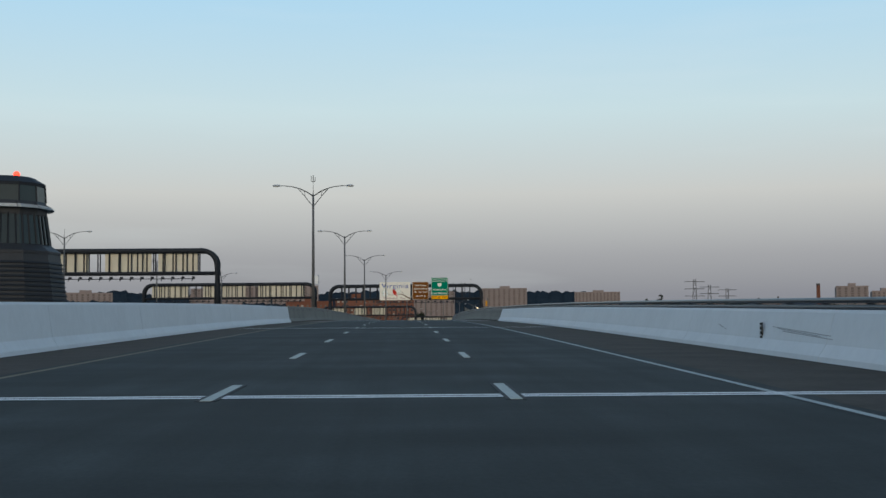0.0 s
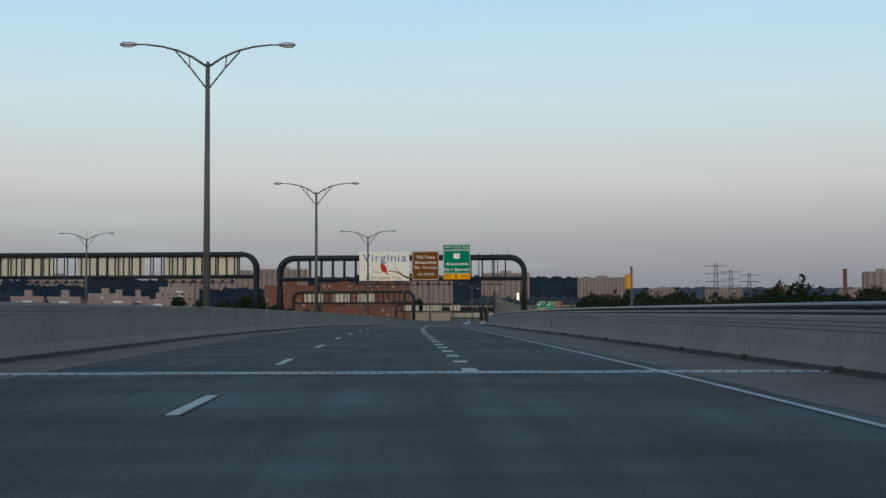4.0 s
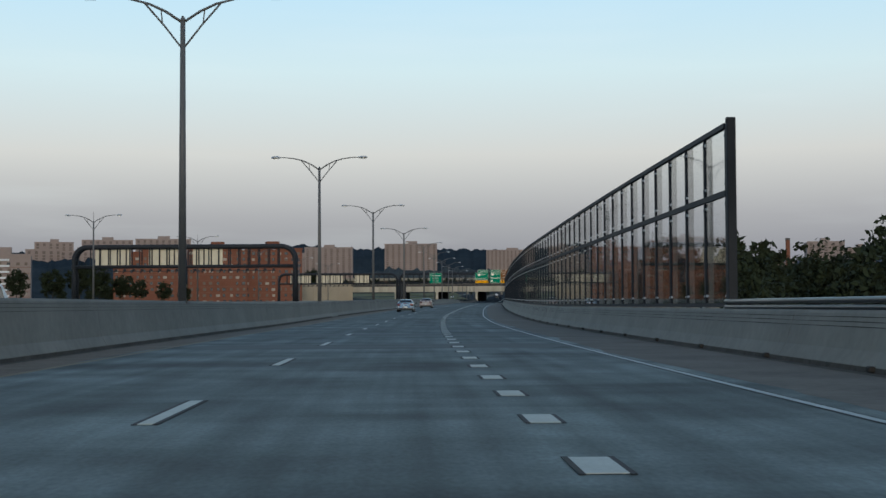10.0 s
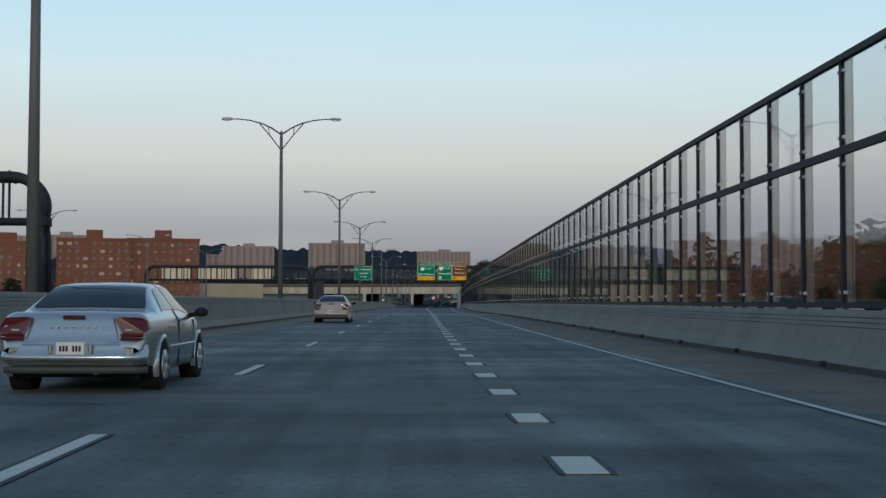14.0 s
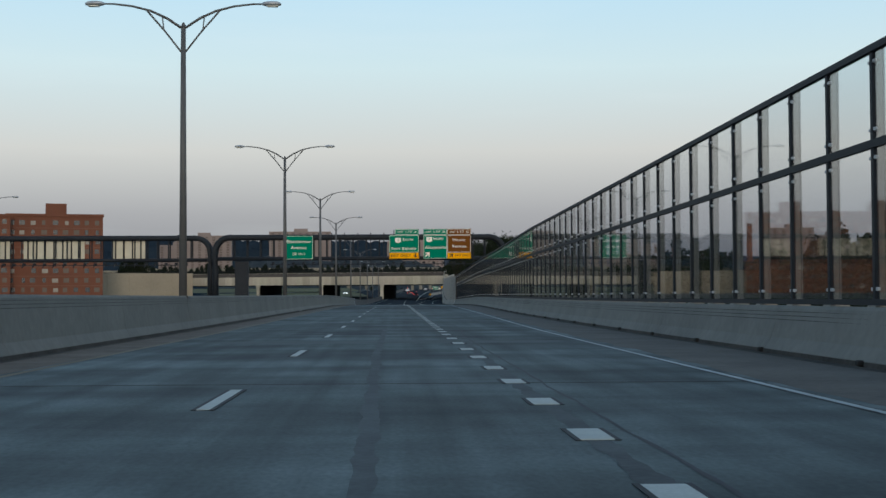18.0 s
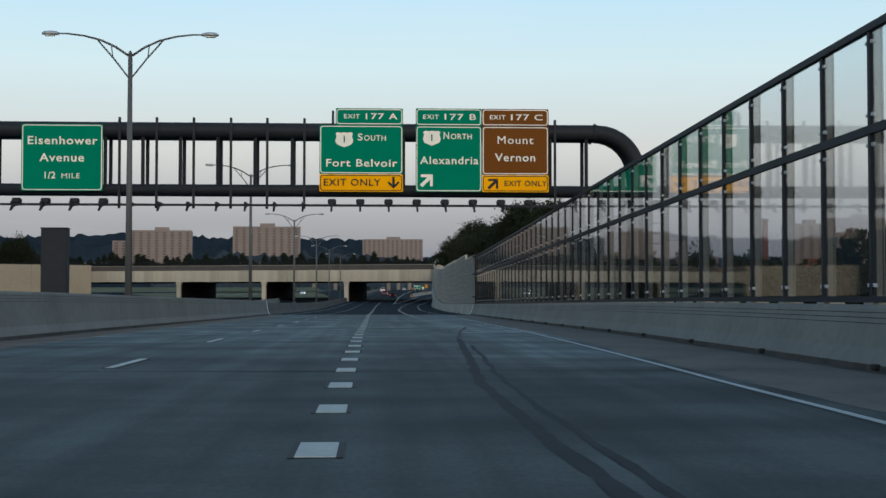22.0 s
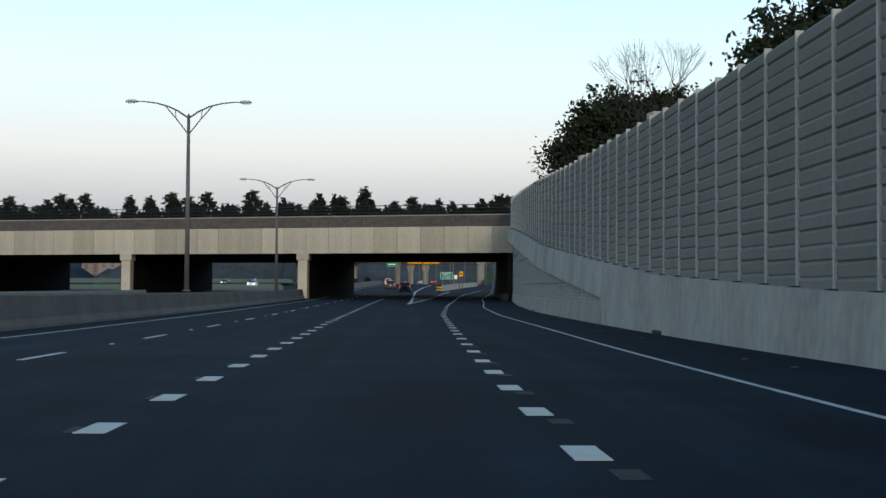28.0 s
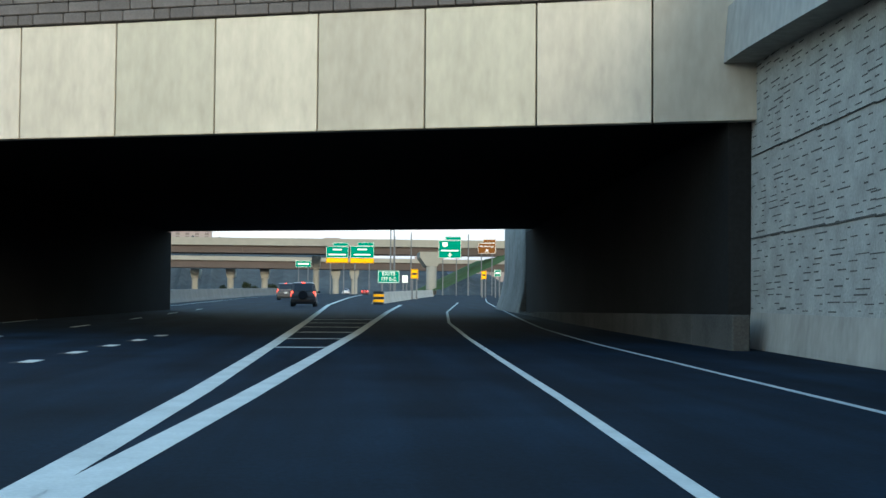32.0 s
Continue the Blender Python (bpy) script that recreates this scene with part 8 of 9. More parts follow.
sedan("silver four-door sedan with red tail lights, in the lane beside", turned(452.5, -4.98, 0) @ Matrix.Diagonal((1, 1, 0.945, 1)), PAINT_SILVER)
car("suv_car", "black off-road vehicle with a spare wheel on its tailgate, braking", turned(1117, 2.0), PAINT_BLACK, 4.3, 1.82, roof=1.75, suv=True, lit=True, spare=True)
car("suv_car", "white and red estate seen over the median barrier", turned(352, -15.1), PAINT_WHITE, 4.7, 1.9, roof=1.85, suv=True, lit=True)
sedan("gold sedan in the fast lane ahead", turned(505, -5.35), PAINT_GOLD)
sedan("small white hatchback far ahead", turned(1352, 0.8), PAINT_WHITE)
sedan("dark red sedan braking far ahead", turned(1354, 5.3), PAINT_RED, lit=True)
car("suv_car", "white sport utility vehicle driving away", turned(1261, -6.0), PAINT_WHITE, 4.6, 1.9, roof=1.75, suv=True, lit=True)
car("suv_car", "dark sport utility vehicle in the middle lane", turned(1160, -1.6), PAINT_BLACK, 4.6, 1.9, roof=1.75, suv=True, lit=True)
for s, u in ((1128, -33), (1150, -37), (1230, -44), (1245, -40), (1300, -47), (1180, -30.5)):
    sedan("oncoming car with lit headlamps", flipped(s, u), PAINT_BLACK if s % 4 else PAINT_WHITE, front_lit=True)

# ---------- bridge control tower ----------
tower = thing("control_tower", "dark glazed bridge control tower with louvred base", "tower", turned(64, -19.75, 0))
LOUVRE = material("dark_louvre_metal", (0.03, 0.032, 0.036), 0.5, vary=0.2, scale=1)
TGLASS = plain("tower_glass", (0.02, 0.028, 0.028), 0.08)
TGLASS.node_tree.nodes["Principled BSDF"].inputs["Specular IOR Level"].default_value = 0.35


def ring_pts(r, z, n=12):
    return [(r * math.cos(2 * math.pi * (k + 0.15) / n), r * 1.12 * math.sin(2 * math.pi * (k + 0.15) / n), z) for k in range(n)]


bm = bmesh.new()
loft(bm, [ring_pts(2.85, 0), ring_pts(2.72, 1.5), ring_pts(2.42, 3.55)])
part("base_drum", bm, LOUVRE, tower)
bm = bmesh.new()
loft(bm, [ring_pts(2.46, 3.5), ring_pts(2.46, 3.62), ring_pts(2.0, 3.95)])
part("drum_shoulder", bm, LOUVRE, tower)
for i in range(9):
    bm = bmesh.new()
    z = 1.35 + i * 0.21
    r = 2.72 - (z - 1.5) * 0.146
    loft(bm, [ring_pts(r, z), ring_pts(r + 0.07, z + 0.015), ring_pts(r - 0.01, z + 0.11)])
    part("louvre", bm, STEEL, tower)
bm = bmesh.new()
loft(bm, [ring_pts(1.98, 3.92), ring_pts(1.76, 5.4)])
glass_lo = part("lower_glazing", bm, TGLASS, tower)
for k in range(12):
    for f in (0.15, 0.48, 0.82):
        a, b = Vector(ring_pts(2.0, 3.95)[k]), Vector(ring_pts(2.0, 3.95)[(k + 1) % 12])
        c, d = Vector(ring_pts(1.78, 5.38)[k]), Vector(ring_pts(1.78, 5.38)[(k + 1) % 12])
        bm = bmesh.new()
        tube(bm, [a.lerp(b, f), c.lerp(d, f)], 0.045, 4)
        part("mullion", bm, STEEL, glass_lo)
bm = bmesh.new()
loft(bm, [ring_pts(1.8, 5.3), ring_pts(1.82, 5.75), ring_pts(1.74, 5.95)])
part("spandrel_band", bm, LOUVRE, tower)
# louvred sun shade standing off the band on brackets
for k in range(12):
    a = 2 * math.pi * k / 12
    bm = bmesh.new()
    tube(bm, [(1.76 * math.cos(a), 1.97 * math.sin(a), 5.85), (2.1 * math.cos(a), 2.35 * math.sin(a), 5.6)], 0.035, 4)
    part("shade_bracket", bm, STEEL, tower)
for r, z in ((1.95, 5.74), (2.03, 5.68), (2.11, 5.62)):
    bm = bmesh.new()
    loft(bm, [ring_pts(r - 0.03, z), ring_pts(r + 0.03, z - 0.02), ring_pts(r + 0.03, z + 0.02), ring_pts(r - 0.03, z + 0.03)])
    part("shade_blade", bm, GALV, tower)
bm = bmesh.new()
loft(bm, [ring_pts(1.74, 5.95), ring_pts(1.69, 6.7)])
glass_hi = part("upper_glazing", bm, TGLASS, tower)
for k in range(12):
    bm = bmesh.new()
    tube(bm, [ring_pts(1.75, 5.95)[k], ring_pts(1.7, 6.7)[k]], 0.04, 4)
    part("mullion", bm, STEEL, glass_hi)
bm = bmesh.new()
loft(bm, [ring_pts(1.72, 6.66), ring_pts(1.74, 6.8), ring_pts(1.2, 7.12), ring_pts(0.8, 7.16)])
part("roof", bm, STEEL, tower)
bm = bmesh.new()
bmesh.ops.create_uvsphere(bm, u_segments=10, v_segments=8, radius=0.16, matrix=Matrix.Translation((0.4, 0, 7.3)))
part("beacon", bm, TAILON, tower, "lit red beacon lamp")
bm = bmesh.new()
tube(bm, [(0.4, 0, 7.0), (0.4, 0, 7.25)], 0.05, 6)
part("beacon_stem", bm, STEEL, tower)

# ---------- expansion joints ----------


JOINTPALE = material("pale_joint_mortar", (0.75, 0.76, 0.75), 0.8, vary=0.15, scale=2)


def joint(s, u0, u1, width, teeth=False):
    t = thing("expansion_joint", "pale steel expansion joint across the deck", "expansion joint", kind="structure")
    for d in (0.0, width):
        bm = bmesh.new()
        sweep_pts = steps(u0, u1, 3)
        prev = None
        for u in sweep_pts:
            ring = [bm.verts.new(at(s + d, u, 0.008)), bm.verts.new(at(s + d + (0.2 if not teeth else width * 0.45), u, 0.008))]
            if prev:
                bm.faces.new((prev[0], prev[1], ring[1], ring[0]))
            prev = ring
        part("plate", bm, JOINTPALE, t)
    bm = bmesh.new()
    n = int((u1 - u0) / (0.14 if teeth else 0.4))
    if teeth:
        for i in range(n):
            u = u0 + (u1 - u0) * i / n
            m = turned(s, u, 0.009)
            box(bm, (0.0, 0.04 + (i % 2) * 0.25, 0), (0.03, width + (i % 2) * 0.3, 0.006), m)
        part("slots", bm, SLOT, t)
    else:
        prev = None
        for u in steps(u0, u1, 3):
            ring = [bm.verts.new(at(s + 0.2, u, 0.007)), bm.verts.new(at(s + width, u, 0.007))]
            if prev:
                bm.faces.new((prev[0], prev[1], ring[1], ring[0]))
            prev = ring
        part("seal", bm, SLOT, t)


joint(16.1, -9.8, 6.2, 0.3)
joint(66.0, -9.8, 6.2, 0.35)
joint(118.6, -8.8, 6.2, 0.3)
# wide finger joint
fj = thing("finger_joint", "wide pale steel finger joint across the deck", "expansion joint", kind="structure")
FINGERPALE = material("worn_pale_steel", (0.27, 0.315, 0.31), 0.6, vary=0.45, scale=3, fine=5, random_tint=0.3)
FINGER = bmesh.new()
for k in range(4):
    box(FINGER, (-0.2 + k * 0.105, 0.12 * (k % 2), 0), (-0.122 + k * 0.105, 1.42 + 0.16 * (k % 2), 0.012))
FINGER = mesh("finger_plate", FINGER, FINGERPALE)
for i in range(35):
    u = -8.6 + i * 0.425
    share("finger_plate", FINGER, fj, along(551.3 + (i % 3) * 0.05, u, 1.4, lift=0.004))
    share("finger_plate", FINGER, fj, along(553.0 - (i % 2) * 0.06, u + 0.05, 1.4, lift=0.004))
bm = bmesh.new()
vs = [bm.verts.new(at(q, u, 0.003)) for q, u in ((551.2, -8.8), (551.2, 6.0), (554.7, 6.0), (554.7, -8.8))]
bm.faces.new(vs)
part("joint_bed", bm, SLOT, fj)
joint(826.6, -8.8, 9.1, 0.4, True)
joint(148.5, -8.8, 6.0, 0.5, True)
for q in (217, 262, 305, 371, 402, 440, 470, 505, 590, 640, 705, 722, 772):
    bm = bmesh.new()
    prev = None
    for u in steps(-8.8, 5.7, 3):
        ring = [bm.verts.new(at(q, u, 0.003)), bm.verts.new(at(q + 0.12, u, 0.003))]
        if prev:
            bm.faces.new((prev[0], prev[1], ring[1], ring[0]))
        prev = ring
    part("deck_joint", bm, SLOT, road)

# ---------- interchange beyond the overpass ----------
FARCON = material("pale_ramp_concrete", (0.225, 0.205, 0.165), 0.85, vary=0.1, scale=0.1, fine=8)
RUST = material("brown_steel_girder", (0.065, 0.047, 0.038), 0.7, vary=0.15, scale=0.2)
for x0, y0, x1, y1, z, rim, deep, name in ((4.7, 1348.7, 289.8, 1302.2, 16.75, 1.65, 1.8, "flyover"), (-25.3, 1489.7, 334.8, 1471.7, 18.3, 1.35, 2.6, "flyover")):
    d = Vector((x1 - x0, y1 - y0, 0))
    m = Matrix.Translation((x0, y0, 0)) @ Matrix.Rotation(math.atan2(d.y, d.x), 4, "Z")
    t = thing(name, "long flyover with pale parapet and brown steel girders", "bridge", m, kind="structure")
    bm = bmesh.new()
    box(bm, (0, 0, z - rim), (d.length, 11, z), bevel=0.02)
    part("parapet", bm, FARCON, t)
    bm = bmesh.new()
    box(bm, (0, -0.12, z - rim - 0.1), (d.length, 0.3, z - rim + 0.12), bevel=0.02)
    part("drip_ledge", bm, FARCON, t)
    for k in (0.9, 3.5, 6.5, 9):
        bm = bmesh.new()
        box(bm, (0, k, z - rim - deep), (d.length, k + 0.4, z - rim))
        part("girder", bm, RUST, t)
    for k in range(int(d.length / 9)):
        bm = bmesh.new()
        box(bm, (k * 9 + 3, 0.78, z - rim - deep + 0.1), (k * 9 + 3.12, 0.9, z - rim))
        part("stiffener", bm, RUST, t)


def flyover_pier(x, y, top, r, head, label):
    """Column on the ground with a hammerhead that widens upwards."""
    t = thing("flyover_pier", label, "pier", Matrix.Translation((x, y, 0)) @ Matrix.Rotation(radians(-9), 4, "Z"))
    bm = bmesh.new()
    tube(bm, [(0, 0, -4), (0, 0, top - 2.0)], r, 14)
    part("column", bm, FARCON, t, smooth=True)
    bm = bmesh.new()
    a = [bm.verts.new(p) for p in ((-r, -r, top - 3.2), (r, -r, top - 3.2), (head, -r, top - 1.2), (head, -r, top), (-head, -r, top), (-head, -r, top - 1.2))]
    b = [bm.verts.new((v.co.x, 9.0, v.co.z)) for v in a]
    bm.faces.new(a)
    bm.faces.new(b[::-1])
    for k in range(6):
        bm.faces.new((a[k], a[(k + 1) % 6], b[(k + 1) % 6], b[k]))
    part("crosshead", bm, FARCON, t)


flyover_pier(160.0, 1338.4, 13.25, 0.75, 1.1, "slim pale concrete pier under the flyover")
flyover_pier(180.1, 1302.5, 13.2, 1.15, 2.6, "round pale pier with a broad hammerhead beside the ramp")
for x, y in [(153.1, 1492.5), (164.7, 1489.7), (188.9, 1483.7), (195.2, 1482.1), (141.0, 1495.5)]:
    flyover_pier(x, y, 14.3, 1.1, 1.6, "pale concrete pier under the far flyover")
for k, (x, y) in enumerate([(142.3, 1311.8), (147.4, 1320.9), (143.7, 1342.4), (161.5, 1389.5), (139.9, 1364.0)]):
    tree(x, y, 3.2, 0.2 + 0.05 * (k % 3), k, "small dark tree on the verge beyond the overpass", lift=2.0, far=True)
# grass slope between the roadways and beyond the ramp
bm = bmesh.new()
vs = [bm.verts.new((x, y, z)) for x, y, z in ((60, 1092, 0.4), (104, 1096, 0.7), (108, 1150, 1.9), (112, 1215, 2.8), (40, 1230, 2.2))]
bm.faces.new(vs)
vs = [bm.verts.new((x, y, z)) for x, y, z in ((20, 1240, 2.6), (116, 1222, 3.2), (124, 1330, 5.4), (10, 1360, 5.4))]
bm.faces.new(vs)
solid("grass_verge", bm, GRASS, "dry mown grass verge between the roadways", "grass", kind="structure")
bm = bmesh.new()
rows = []
for i in range(13):
    y = 1280 + i * 6
    rows.append([bm.verts.new((177 + j * 4.5 + 0.12 * (y - 1280), y, 4.6 + min(9.0, j * 2.1) + 0.35 * noise.noise((j * 0.9, i * 0.7, 3)))) for j in range(13)])
for r0, r1 in zip(rows, rows[1:]):
    for j in range(12):
        bm.faces.new((r0[j], r0[j + 1], r1[j + 1], r1[j]))
solid("grass_bank", bm, material("green_bank_grass", (0.05, 0.075, 0.022), 0.95, vary=0.4, scale=0.3, fine=20, spec=0.05), "green grassy bank beside the ramp", "grass", kind="structure")


def far_sign(x, y, z, w, h, mat, lines, label, posts=True, only=None, tab=None):
    t = thing("guide_sign", label, "road sign", Matrix.Translation((x, y, z)) @ Matrix.Rotation(radians(-11), 4, "Z"))
    panel("face", 0, 0, w, h, mat, t, SIGNWHITE if mat is not YELLOW else SIGNBLACK)
    if only:
        panel("exit_only_panel", 0, -0.95, w, -0.02, YELLOW, t, SIGNBLACK)
    if tab:
        panel("exit_tab", w * 0.3, h + 0.02, w, h + 0.7, mat, t, SIGNWHITE)
    for txt, zz, ww in lines:
        if txt:
            lettering(txt, w / 2, h * zz, 0.6, SIGNWHITE if mat is not YELLOW else SIGNBLACK, t, w * ww)
        else:
            bm = bmesh.new()
            box(bm, (w * (0.5 - ww / 2), -0.02, h * zz - 0.13), (w * (0.5 + ww / 2), 0, h * zz + 0.13))
            part("lettering_bar", bm, SIGNWHITE if mat is not YELLOW else SIGNBLACK, t)
    if posts:
        for xx in (w * 0.2, w * 0.8):
            bm = bmesh.new()
            tube(bm, [(xx, 0.2, -z - 1 if z < 8 else -9), (xx, 0.2, h)], 0.1, 6)
            part("post", bm, POLE, t)
    return t


far_sign(150.07, 1260.5, 9.95, 4.1, 2.1, GREEN, [("", 0.72, 0.4), ("", 0.28, 0.75)], "green guide sign with yellow panel beyond the overpass", only=True, tab=True)
far_sign(154.45, 1259.7, 9.95, 4.4, 2.2, GREEN, [("", 0.72, 0.4), ("", 0.28, 0.7)], "green guide sign with yellow panel beyond the overpass", only=True, tab=True)
fs = far_sign(170.45, 1256.4, 10.08, 4.2, 3.3, GREEN, [("", 0.42, 0.75)], "green ramp sign north to Alexandria with an arrow", tab=True)
shield(1.2, 2.5, 0.9, fs)
arrow(2.1, 0.6, 0.8, 0, SIGNWHITE, fs)
fs = far_sign(177.55, 1254.6, 10.97, 3.3, 1.95, BROWN, [("Mt Vernon", 0.68, 0.8)], "brown ramp sign to Mount Vernon with an arrow", tab=True)
arrow(1.65, 0.5, 0.7, 135, SIGNWHITE, fs)
fs = far_sign(141.5, 1167.6, 3.55, 2.55, 1.45, GREEN, [("EXITS", 0.74, 0.6), ("177 B-C", 0.3, 0.66)], "green gore sign reading exits 177 B-C")
far_sign(144.5, 1261.3, 8.15, 2.9, 1.2, GREEN, [("", 0.5, 0.7)], "small green sign beside the main road")
far_sign(145.3, 1166.8, 4.1, 0.85, 1.1, YELLOW, [("", 0.5, 0.6)], "yellow ramp speed sign")
far_sign(144.3, 1167.0, 3.6, 0.65, 0.85, SIGNWHITE, [("", 0.5, 0.6)], "small white speed plate on two posts")
far_sign(164.0, 1203.3, 5.0, 0.75, 1.2, YELLOW, [("", 0.5, 0.6)], "yellow ramp warning sign")
far_sign(165.8, 1202.8, 5.4, 1.0, 1.0, GREEN, [("", 0.5, 0.6)], "small green ramp sign")
for (x, y), w, h in zip([(143.7, 1661.8), (162.8, 1718.9), (172.9, 1664.9), (201.3, 1729.9), (206.5, 1666.8)], (12, 16, 11, 15, 12), (11, 14, 9, 13, 10)):
    tower_block("office_block", "hazy pale low block beyond the flyovers", x, y, 1.0, w, 12, h, -12, 4, FARCON, strips=False)
# sign structure poles and far light masts
for x, y, h in ((162.5, 1258, 14), (175.8, 1255, 14.5), (183.5, 1253, 13.5), (163.2, 1262, 16), (158, 1240, 15), (166.5, 1262, 15)):
    bm = bmesh.new()
    tube(bm, [(0, 0, 0), (0, 0, h)], [0.16, 0.1], 8)
    solid("sign_mast", bm, POLE, "grey steel mast beside the ramp signs", "mast", Matrix.Translation((x, y, 0)))
barrier_run("barrier_gore", "pale concrete gore barrier at the ramp nose", 1135, 1240, 10, lambda s: 8.0 + (s - 1135) * 0.09, left_profile(1.0), WALLCON)
t = thing("gore_barrel", "orange and black crash cushion at the ramp nose", "crash cushion", turned(1131, 7.6, 0))
for i in range(5):
    bm = bmesh.new()
    tube(bm, [(0, 0, i * 0.22), (0, 0, i * 0.22 + 0.2)], 0.45, 12)
    part("band", bm, YELLOW if i % 2 else TRIM, t)
# ---------- roadside details ----------
SIGNALYELLOW = plain("yellow_signal_housing", (0.62, 0.27, 0.02), 0.5)
t = thing("traffic_signal", "back of a yellow traffic signal head on a slim pole", "traffic signal", turned(196.1, 10.66, 0))
bm = bmesh.new()
tube(bm, [(0.08, 0, -4), (0.08, 0, 3.38)], 0.06, 8)
part("pole", bm, POLE, t)
bm = bmesh.new()
box(bm, (-0.24, -0.12, 2.2), (0.04, 0.1, 2.98), bevel=0.03)
head = part("housing", bm, SIGNALYELLOW, t)
for z in (2.33, 2.59, 2.85):
    bm = bmesh.new()
    tube(bm, [(-0.1, 0.1, z), (-0.1, 0.32, z - 0.02)], [0.11, 0.11], 12, cap=False)
    part("visor", bm, SIGNALYELLOW, head)
bm = bmesh.new()
for z in (2.25, 2.93):
    box(bm, (0.0, -0.03, z - 0.03), (0.1, 0.03, z + 0.03))
part("bracket", bm, POLE, t)

# small striped markers on the parapets
for s in (29.3, 191.1, 262, 330):
    face = (lambda h: 0.16 + (h - 0.32) / (RIGHT_TOP - 0.38) * 0.18)
    m = turned(s, right_base(s) + face(0.46) - 0.03, 0.3)
    t = thing("marker_plate", "small striped marker plate on the parapet face", "marker", m)
    bm = bmesh.new()
    box(bm, (-0.012, -0.09, 0), (0.012, 0.09, 0.36), bevel=0.004)
    part("plate", bm, TRIM, t)
    bm = bmesh.new()
    for z in (0.07, 0.17, 0.27):
        box(bm, (-0.016, -0.06, z), (-0.01, 0.06, z + 0.04))
    part("stripe_bars", bm, GALV, t)

# rubber skid marks and tar lines on the deck
SKID = material("rubber_skid_mark", (0.045, 0.047, 0.05), 0.85, vary=0.45, scale=3.0, fine=8)
TAR = material("tar_sealed_crack", (0.035, 0.036, 0.04), 0.7, vary=0.3, scale=2.0)


def smear(name, pts, w, mat, jag=0.0, lift=0.0035):
    """Uneven narrow stain along (chainage, offset) points."""
    bm = bmesh.new()
    prev = None
    ss = [p[0] for p in pts]
    us = [p[1] for p in pts]
    for s in steps(ss[0], ss[-1], 0.35):
        u = float(np.interp(s, ss, us)) + jag * noise.noise((s * 0.8, us[0], 1))
        ww = w * (0.75 + 0.5 * noise.noise((s * 1.7, us[0], 4)))
        ring = [bm.verts.new(at(s, u - ww / 2, lift)), bm.verts.new(at(s, u + ww / 2, lift))]
        if prev:
            bm.faces.new((prev[0], prev[1], ring[1], ring[0]))
        prev = ring
    part(name, bm, mat, road)


smear("skid_mark", [(738, 2.6), (742.5, 2.92), (744.3, 3.05), (747.7, 3.27), (756.6, 4.07)], 0.16, SKID, 0.05)
smear("skid_mark", [(745, 2.75), (750, 3.1), (757, 3.85)], 0.07, SKID, 0.06)
smear("tar_line", [(560, 0.35), (600, 0.45), (612.8, 0.52), (618.7, 0.74), (627.2, 0.87), (650, 1.0)], 0.06, TAR, 0.05)
smear("tar_line", [(616, 2.75), (625, 2.7), (634, 2.67), (660, 2.6)], 0.05, TAR, 0.05)
smear("tar_line", [(470, 3.5), (520, 3.6), (548, 3.55)], 0.06, TAR, 0.05)
SOFT = material("faint_dark_wheel_streak", (0.075, 0.085, 0.087), 0.85, vary=0.35, scale=1.2, fine=12)
smear("wheel_streak", [(572, -1.75), (582, -1.8), (598, -1.92), (622, -1.9)], 0.22, SOFT, 0.06)
smear("wheel_streak", [(574, 0.0), (582, 0.04), (589, 0.06), (603, 0.2), (611, 0.4)], 0.26, SOFT, 0.06)
SKIDFRESH = material("fresh_rubber_mark", (0.017, 0.019, 0.021), 0.85, vary=0.4, scale=2.0, fine=9)
smear("skid_mark", [(696, 2.1), (700, 1.95), (709, 1.78), (713, 1.7), (719, 1.72), (726, 2.05), (738, 2.62)], 0.2, SKIDFRESH, 0.05)
smear("skid_mark", [(698, 2.38), (709, 2.05), (716, 1.97), (724, 2.2), (733, 2.62)], 0.11, SKIDFRESH, 0.06)

# dark stained bands across the deck at the slab joints
STAIN = material("dark_cross_stain", (0.088, 0.1, 0.1), 0.85, vary=0.3, scale=0.9, fine=14, spread=(0.4, 1.5, 1))
for s0, s1, u0, u1 in ((275.8, 278.4, -7.0, 2.8), (344.5, 348.5, -7.2, 3.0), (358.6, 362.4, -6.8, 5.5), (372.8, 375.6, -7.2, 5.6), (451.2, 453.4, -7.3, 5.6), (475.8, 477.8, -7.3, 5.2), (606.4, 608.6, -6.5, 3.0), (659.0, 662.6, -7.2, 6.0),
                       (672.2, 675.0, -7.3, 3.6), (243.0, 246.0, -6.5, 2.6), (222.0, 224.5, -7.0, 2.9)):
    bm = bmesh.new()
    prev = None
    for u in steps(u0, u1, 0.22):
        d0, d1 = 0.35 * noise.noise((u * 0.6, s0, 1)) + 0.2 * noise.noise((u * 2.5, s0, 4)), 0.5 * noise.noise((u * 0.5, s1, 2)) + 0.25 * noise.noise((u * 2.5, s1, 6))
        k = min(1.0, (u - u0 + 0.05) / 0.9, (u1 - u + 0.05) / 0.9)
        mid = (s0 + s1) / 2
        ring = [bm.verts.new(at(mid + (s0 + d0 - mid) * k, u, 0.0025)), bm.verts.new(at(mid + (s1 + d1 - mid) * k, u, 0.0025))]
        if prev:
            bm.faces.new((prev[0], prev[1], ring[1], ring[0]))
        prev = ring
    part("cross_stain", bm, STAIN, road)

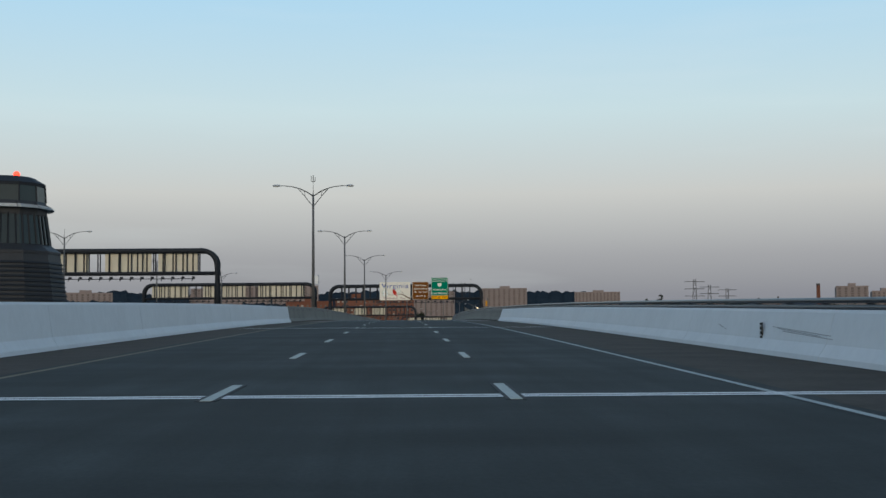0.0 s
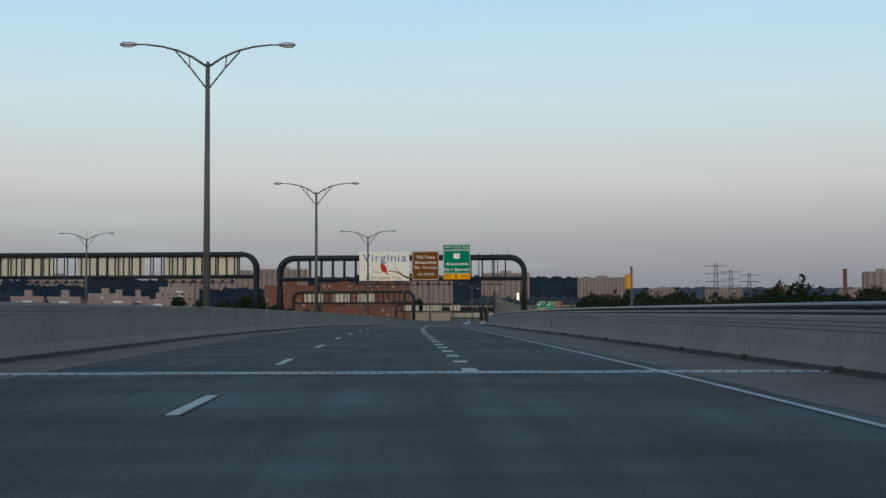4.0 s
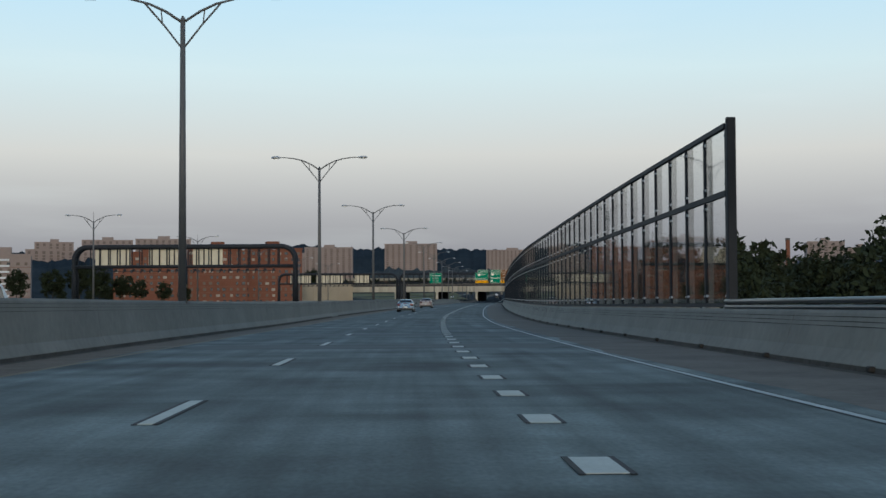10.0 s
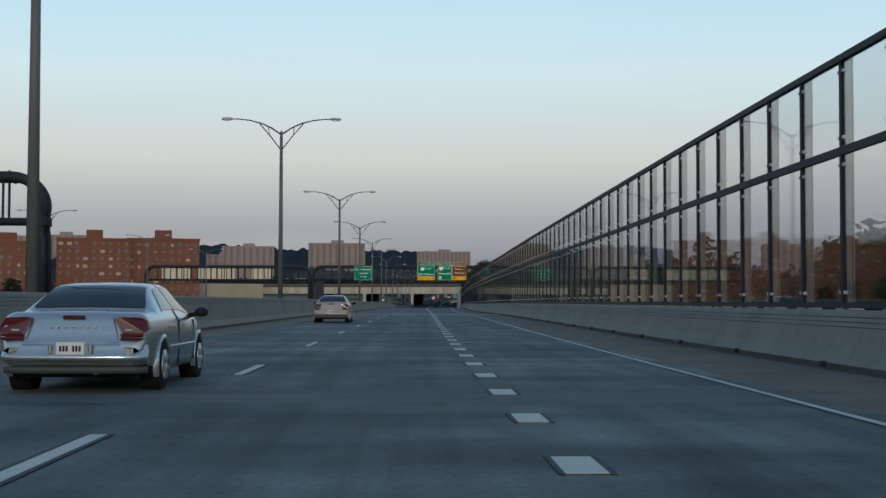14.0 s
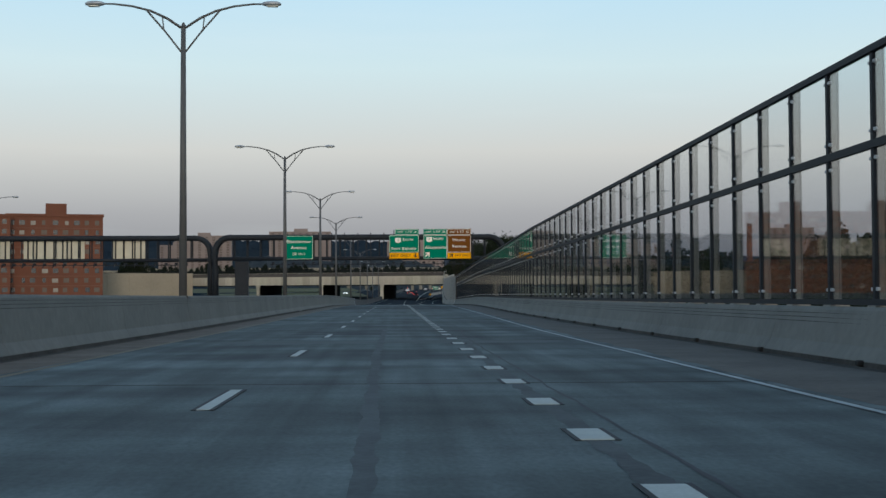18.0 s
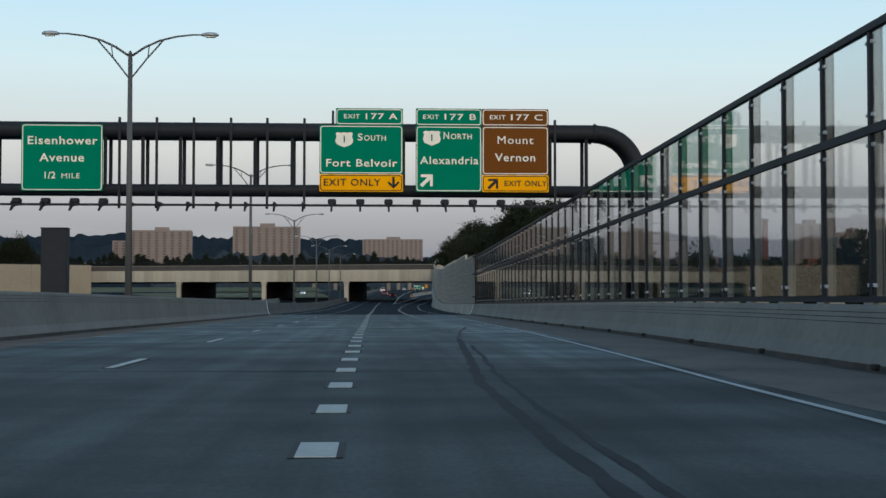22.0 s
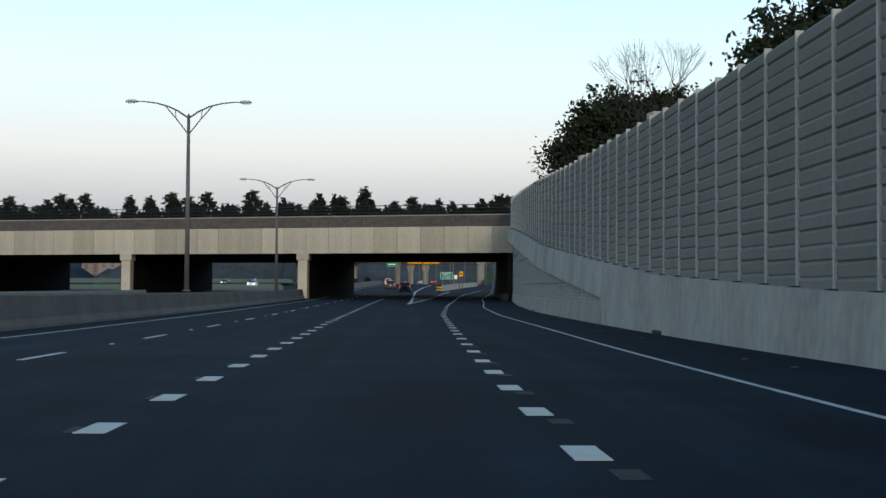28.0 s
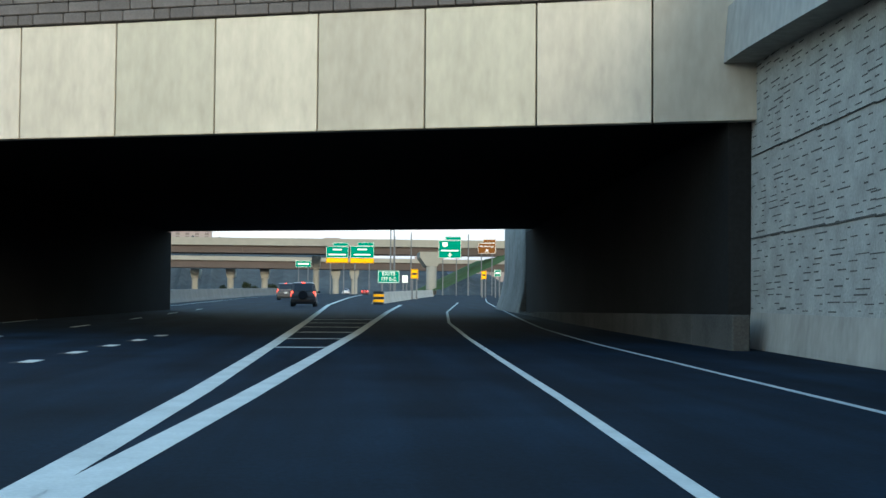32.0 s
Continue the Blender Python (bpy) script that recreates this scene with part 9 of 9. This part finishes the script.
# rubbed tyre marks on the parapets
SCUFF = material("faint_rubber_scuff", (0.24, 0.25, 0.26), 0.85, vary=0.4, scale=3.0, fine=8)
for s0, s1, z0, z1, off, side in ((28.6, 24.6, 0.58, 0.47, right_base, 1), (28.2, 25.2, 0.55, 0.45, right_base, 1), (27.8, 24.4, 0.5, 0.41, right_base, 1), (33.5, 32.6, 0.56, 0.45, right_base, 1), (205, 211, 0.5, 0.62, right_base, 1), (280, 292, 0.45, 0.5, right_base, 1)):
    bm = bmesh.new()
    prev = None
    for s in steps(s0, s1, 0.5):
        z = z0 + (z1 - z0) * (s - s0) / (s1 - s0)
        f = lambda h: 0.16 + (h - 0.32) / (RIGHT_TOP - 0.38) * 0.18 - 0.006
        o = off(s)
        wide = 0.012 if s < 100 else 0.03
        ring = [bm.verts.new(at(s, o + f(z), z)), bm.verts.new(at(s, o + f(z + wide), z + wide))]
        if prev:
            bm.faces.new((prev[0], prev[1], ring[1], ring[0]))
        prev = ring
    solid("tyre_scuff", bm, SCUFF if s0 < 100 else SKID, "dark rubbed tyre streak on the parapet", "scuff", kind="structure")

# worn raised pavement reflectors on the asphalt and scraps on the shoulder
STUD = bmesh.new()
box(STUD, (-0.05, -0.06, 0), (0.05, 0.06, 0.018), bevel=0.006)
STUD = mesh("road_stud", STUD, PAINT)
for s in range(845, 1020, 12):
    share("road_stud", STUD, street, along(s, lane_left(s), 0.3))
random.seed(12)
LEAFBIT = bmesh.new()
box(LEAFBIT, (-0.05, -0.03, 0), (0.05, 0.04, 0.012))
LEAFBIT = mesh("litter_scrap", LEAFBIT, YELLOWPAINT)
for _ in range(26):
    s = random.uniform(850, 1030)
    share("litter_scrap", LEAFBIT, street, turned(s, right_base(s) - random.uniform(0.15, 1.5), 0.002, random.uniform(0, 180)))

# drain slots at the foot of the ramp parapet
DRAIN = bmesh.new()
box(DRAIN, (-0.02, -0.7, 0.0), (0.12, 0.7, 0.12), bevel=0.02)
DRAIN = mesh("drain_slot", DRAIN, SLOT)
drains = thing("parapet_drains", "dark drain slots at the foot of the parapet", "drain", kind="structure")
for s in (846, 858, 886, 915, 939, 985, 1001):
    share("drain_slot", DRAIN, drains, along(s, right_base(s) + 0.04, 1.0, right_base(s + 1) + 0.04, lift=0.0))

# ---------- dark equipment tower beside the opposite roadway ----------
tower = thing("equipment_tower", "tall dark grey metal equipment tower beside the roadway", "tower", turned(843, -31.9))
bm = bmesh.new()
box(bm, (-1.3, -0.7, 0.5), (1.3, 0.7, 8.63), bevel=0.04)
part("casing", bm, STEEL, tower)
bm = bmesh.new()
box(bm, (-1.36, -0.76, 8.63), (1.36, 0.76, 8.75), bevel=0.02)
part("cap", bm, STEEL, tower)
bm = bmesh.new()
box(bm, (-1.6, -1.0, -3.0), (1.6, 1.0, 0.5), bevel=0.05)
part("footing", bm, WALLCON, tower)
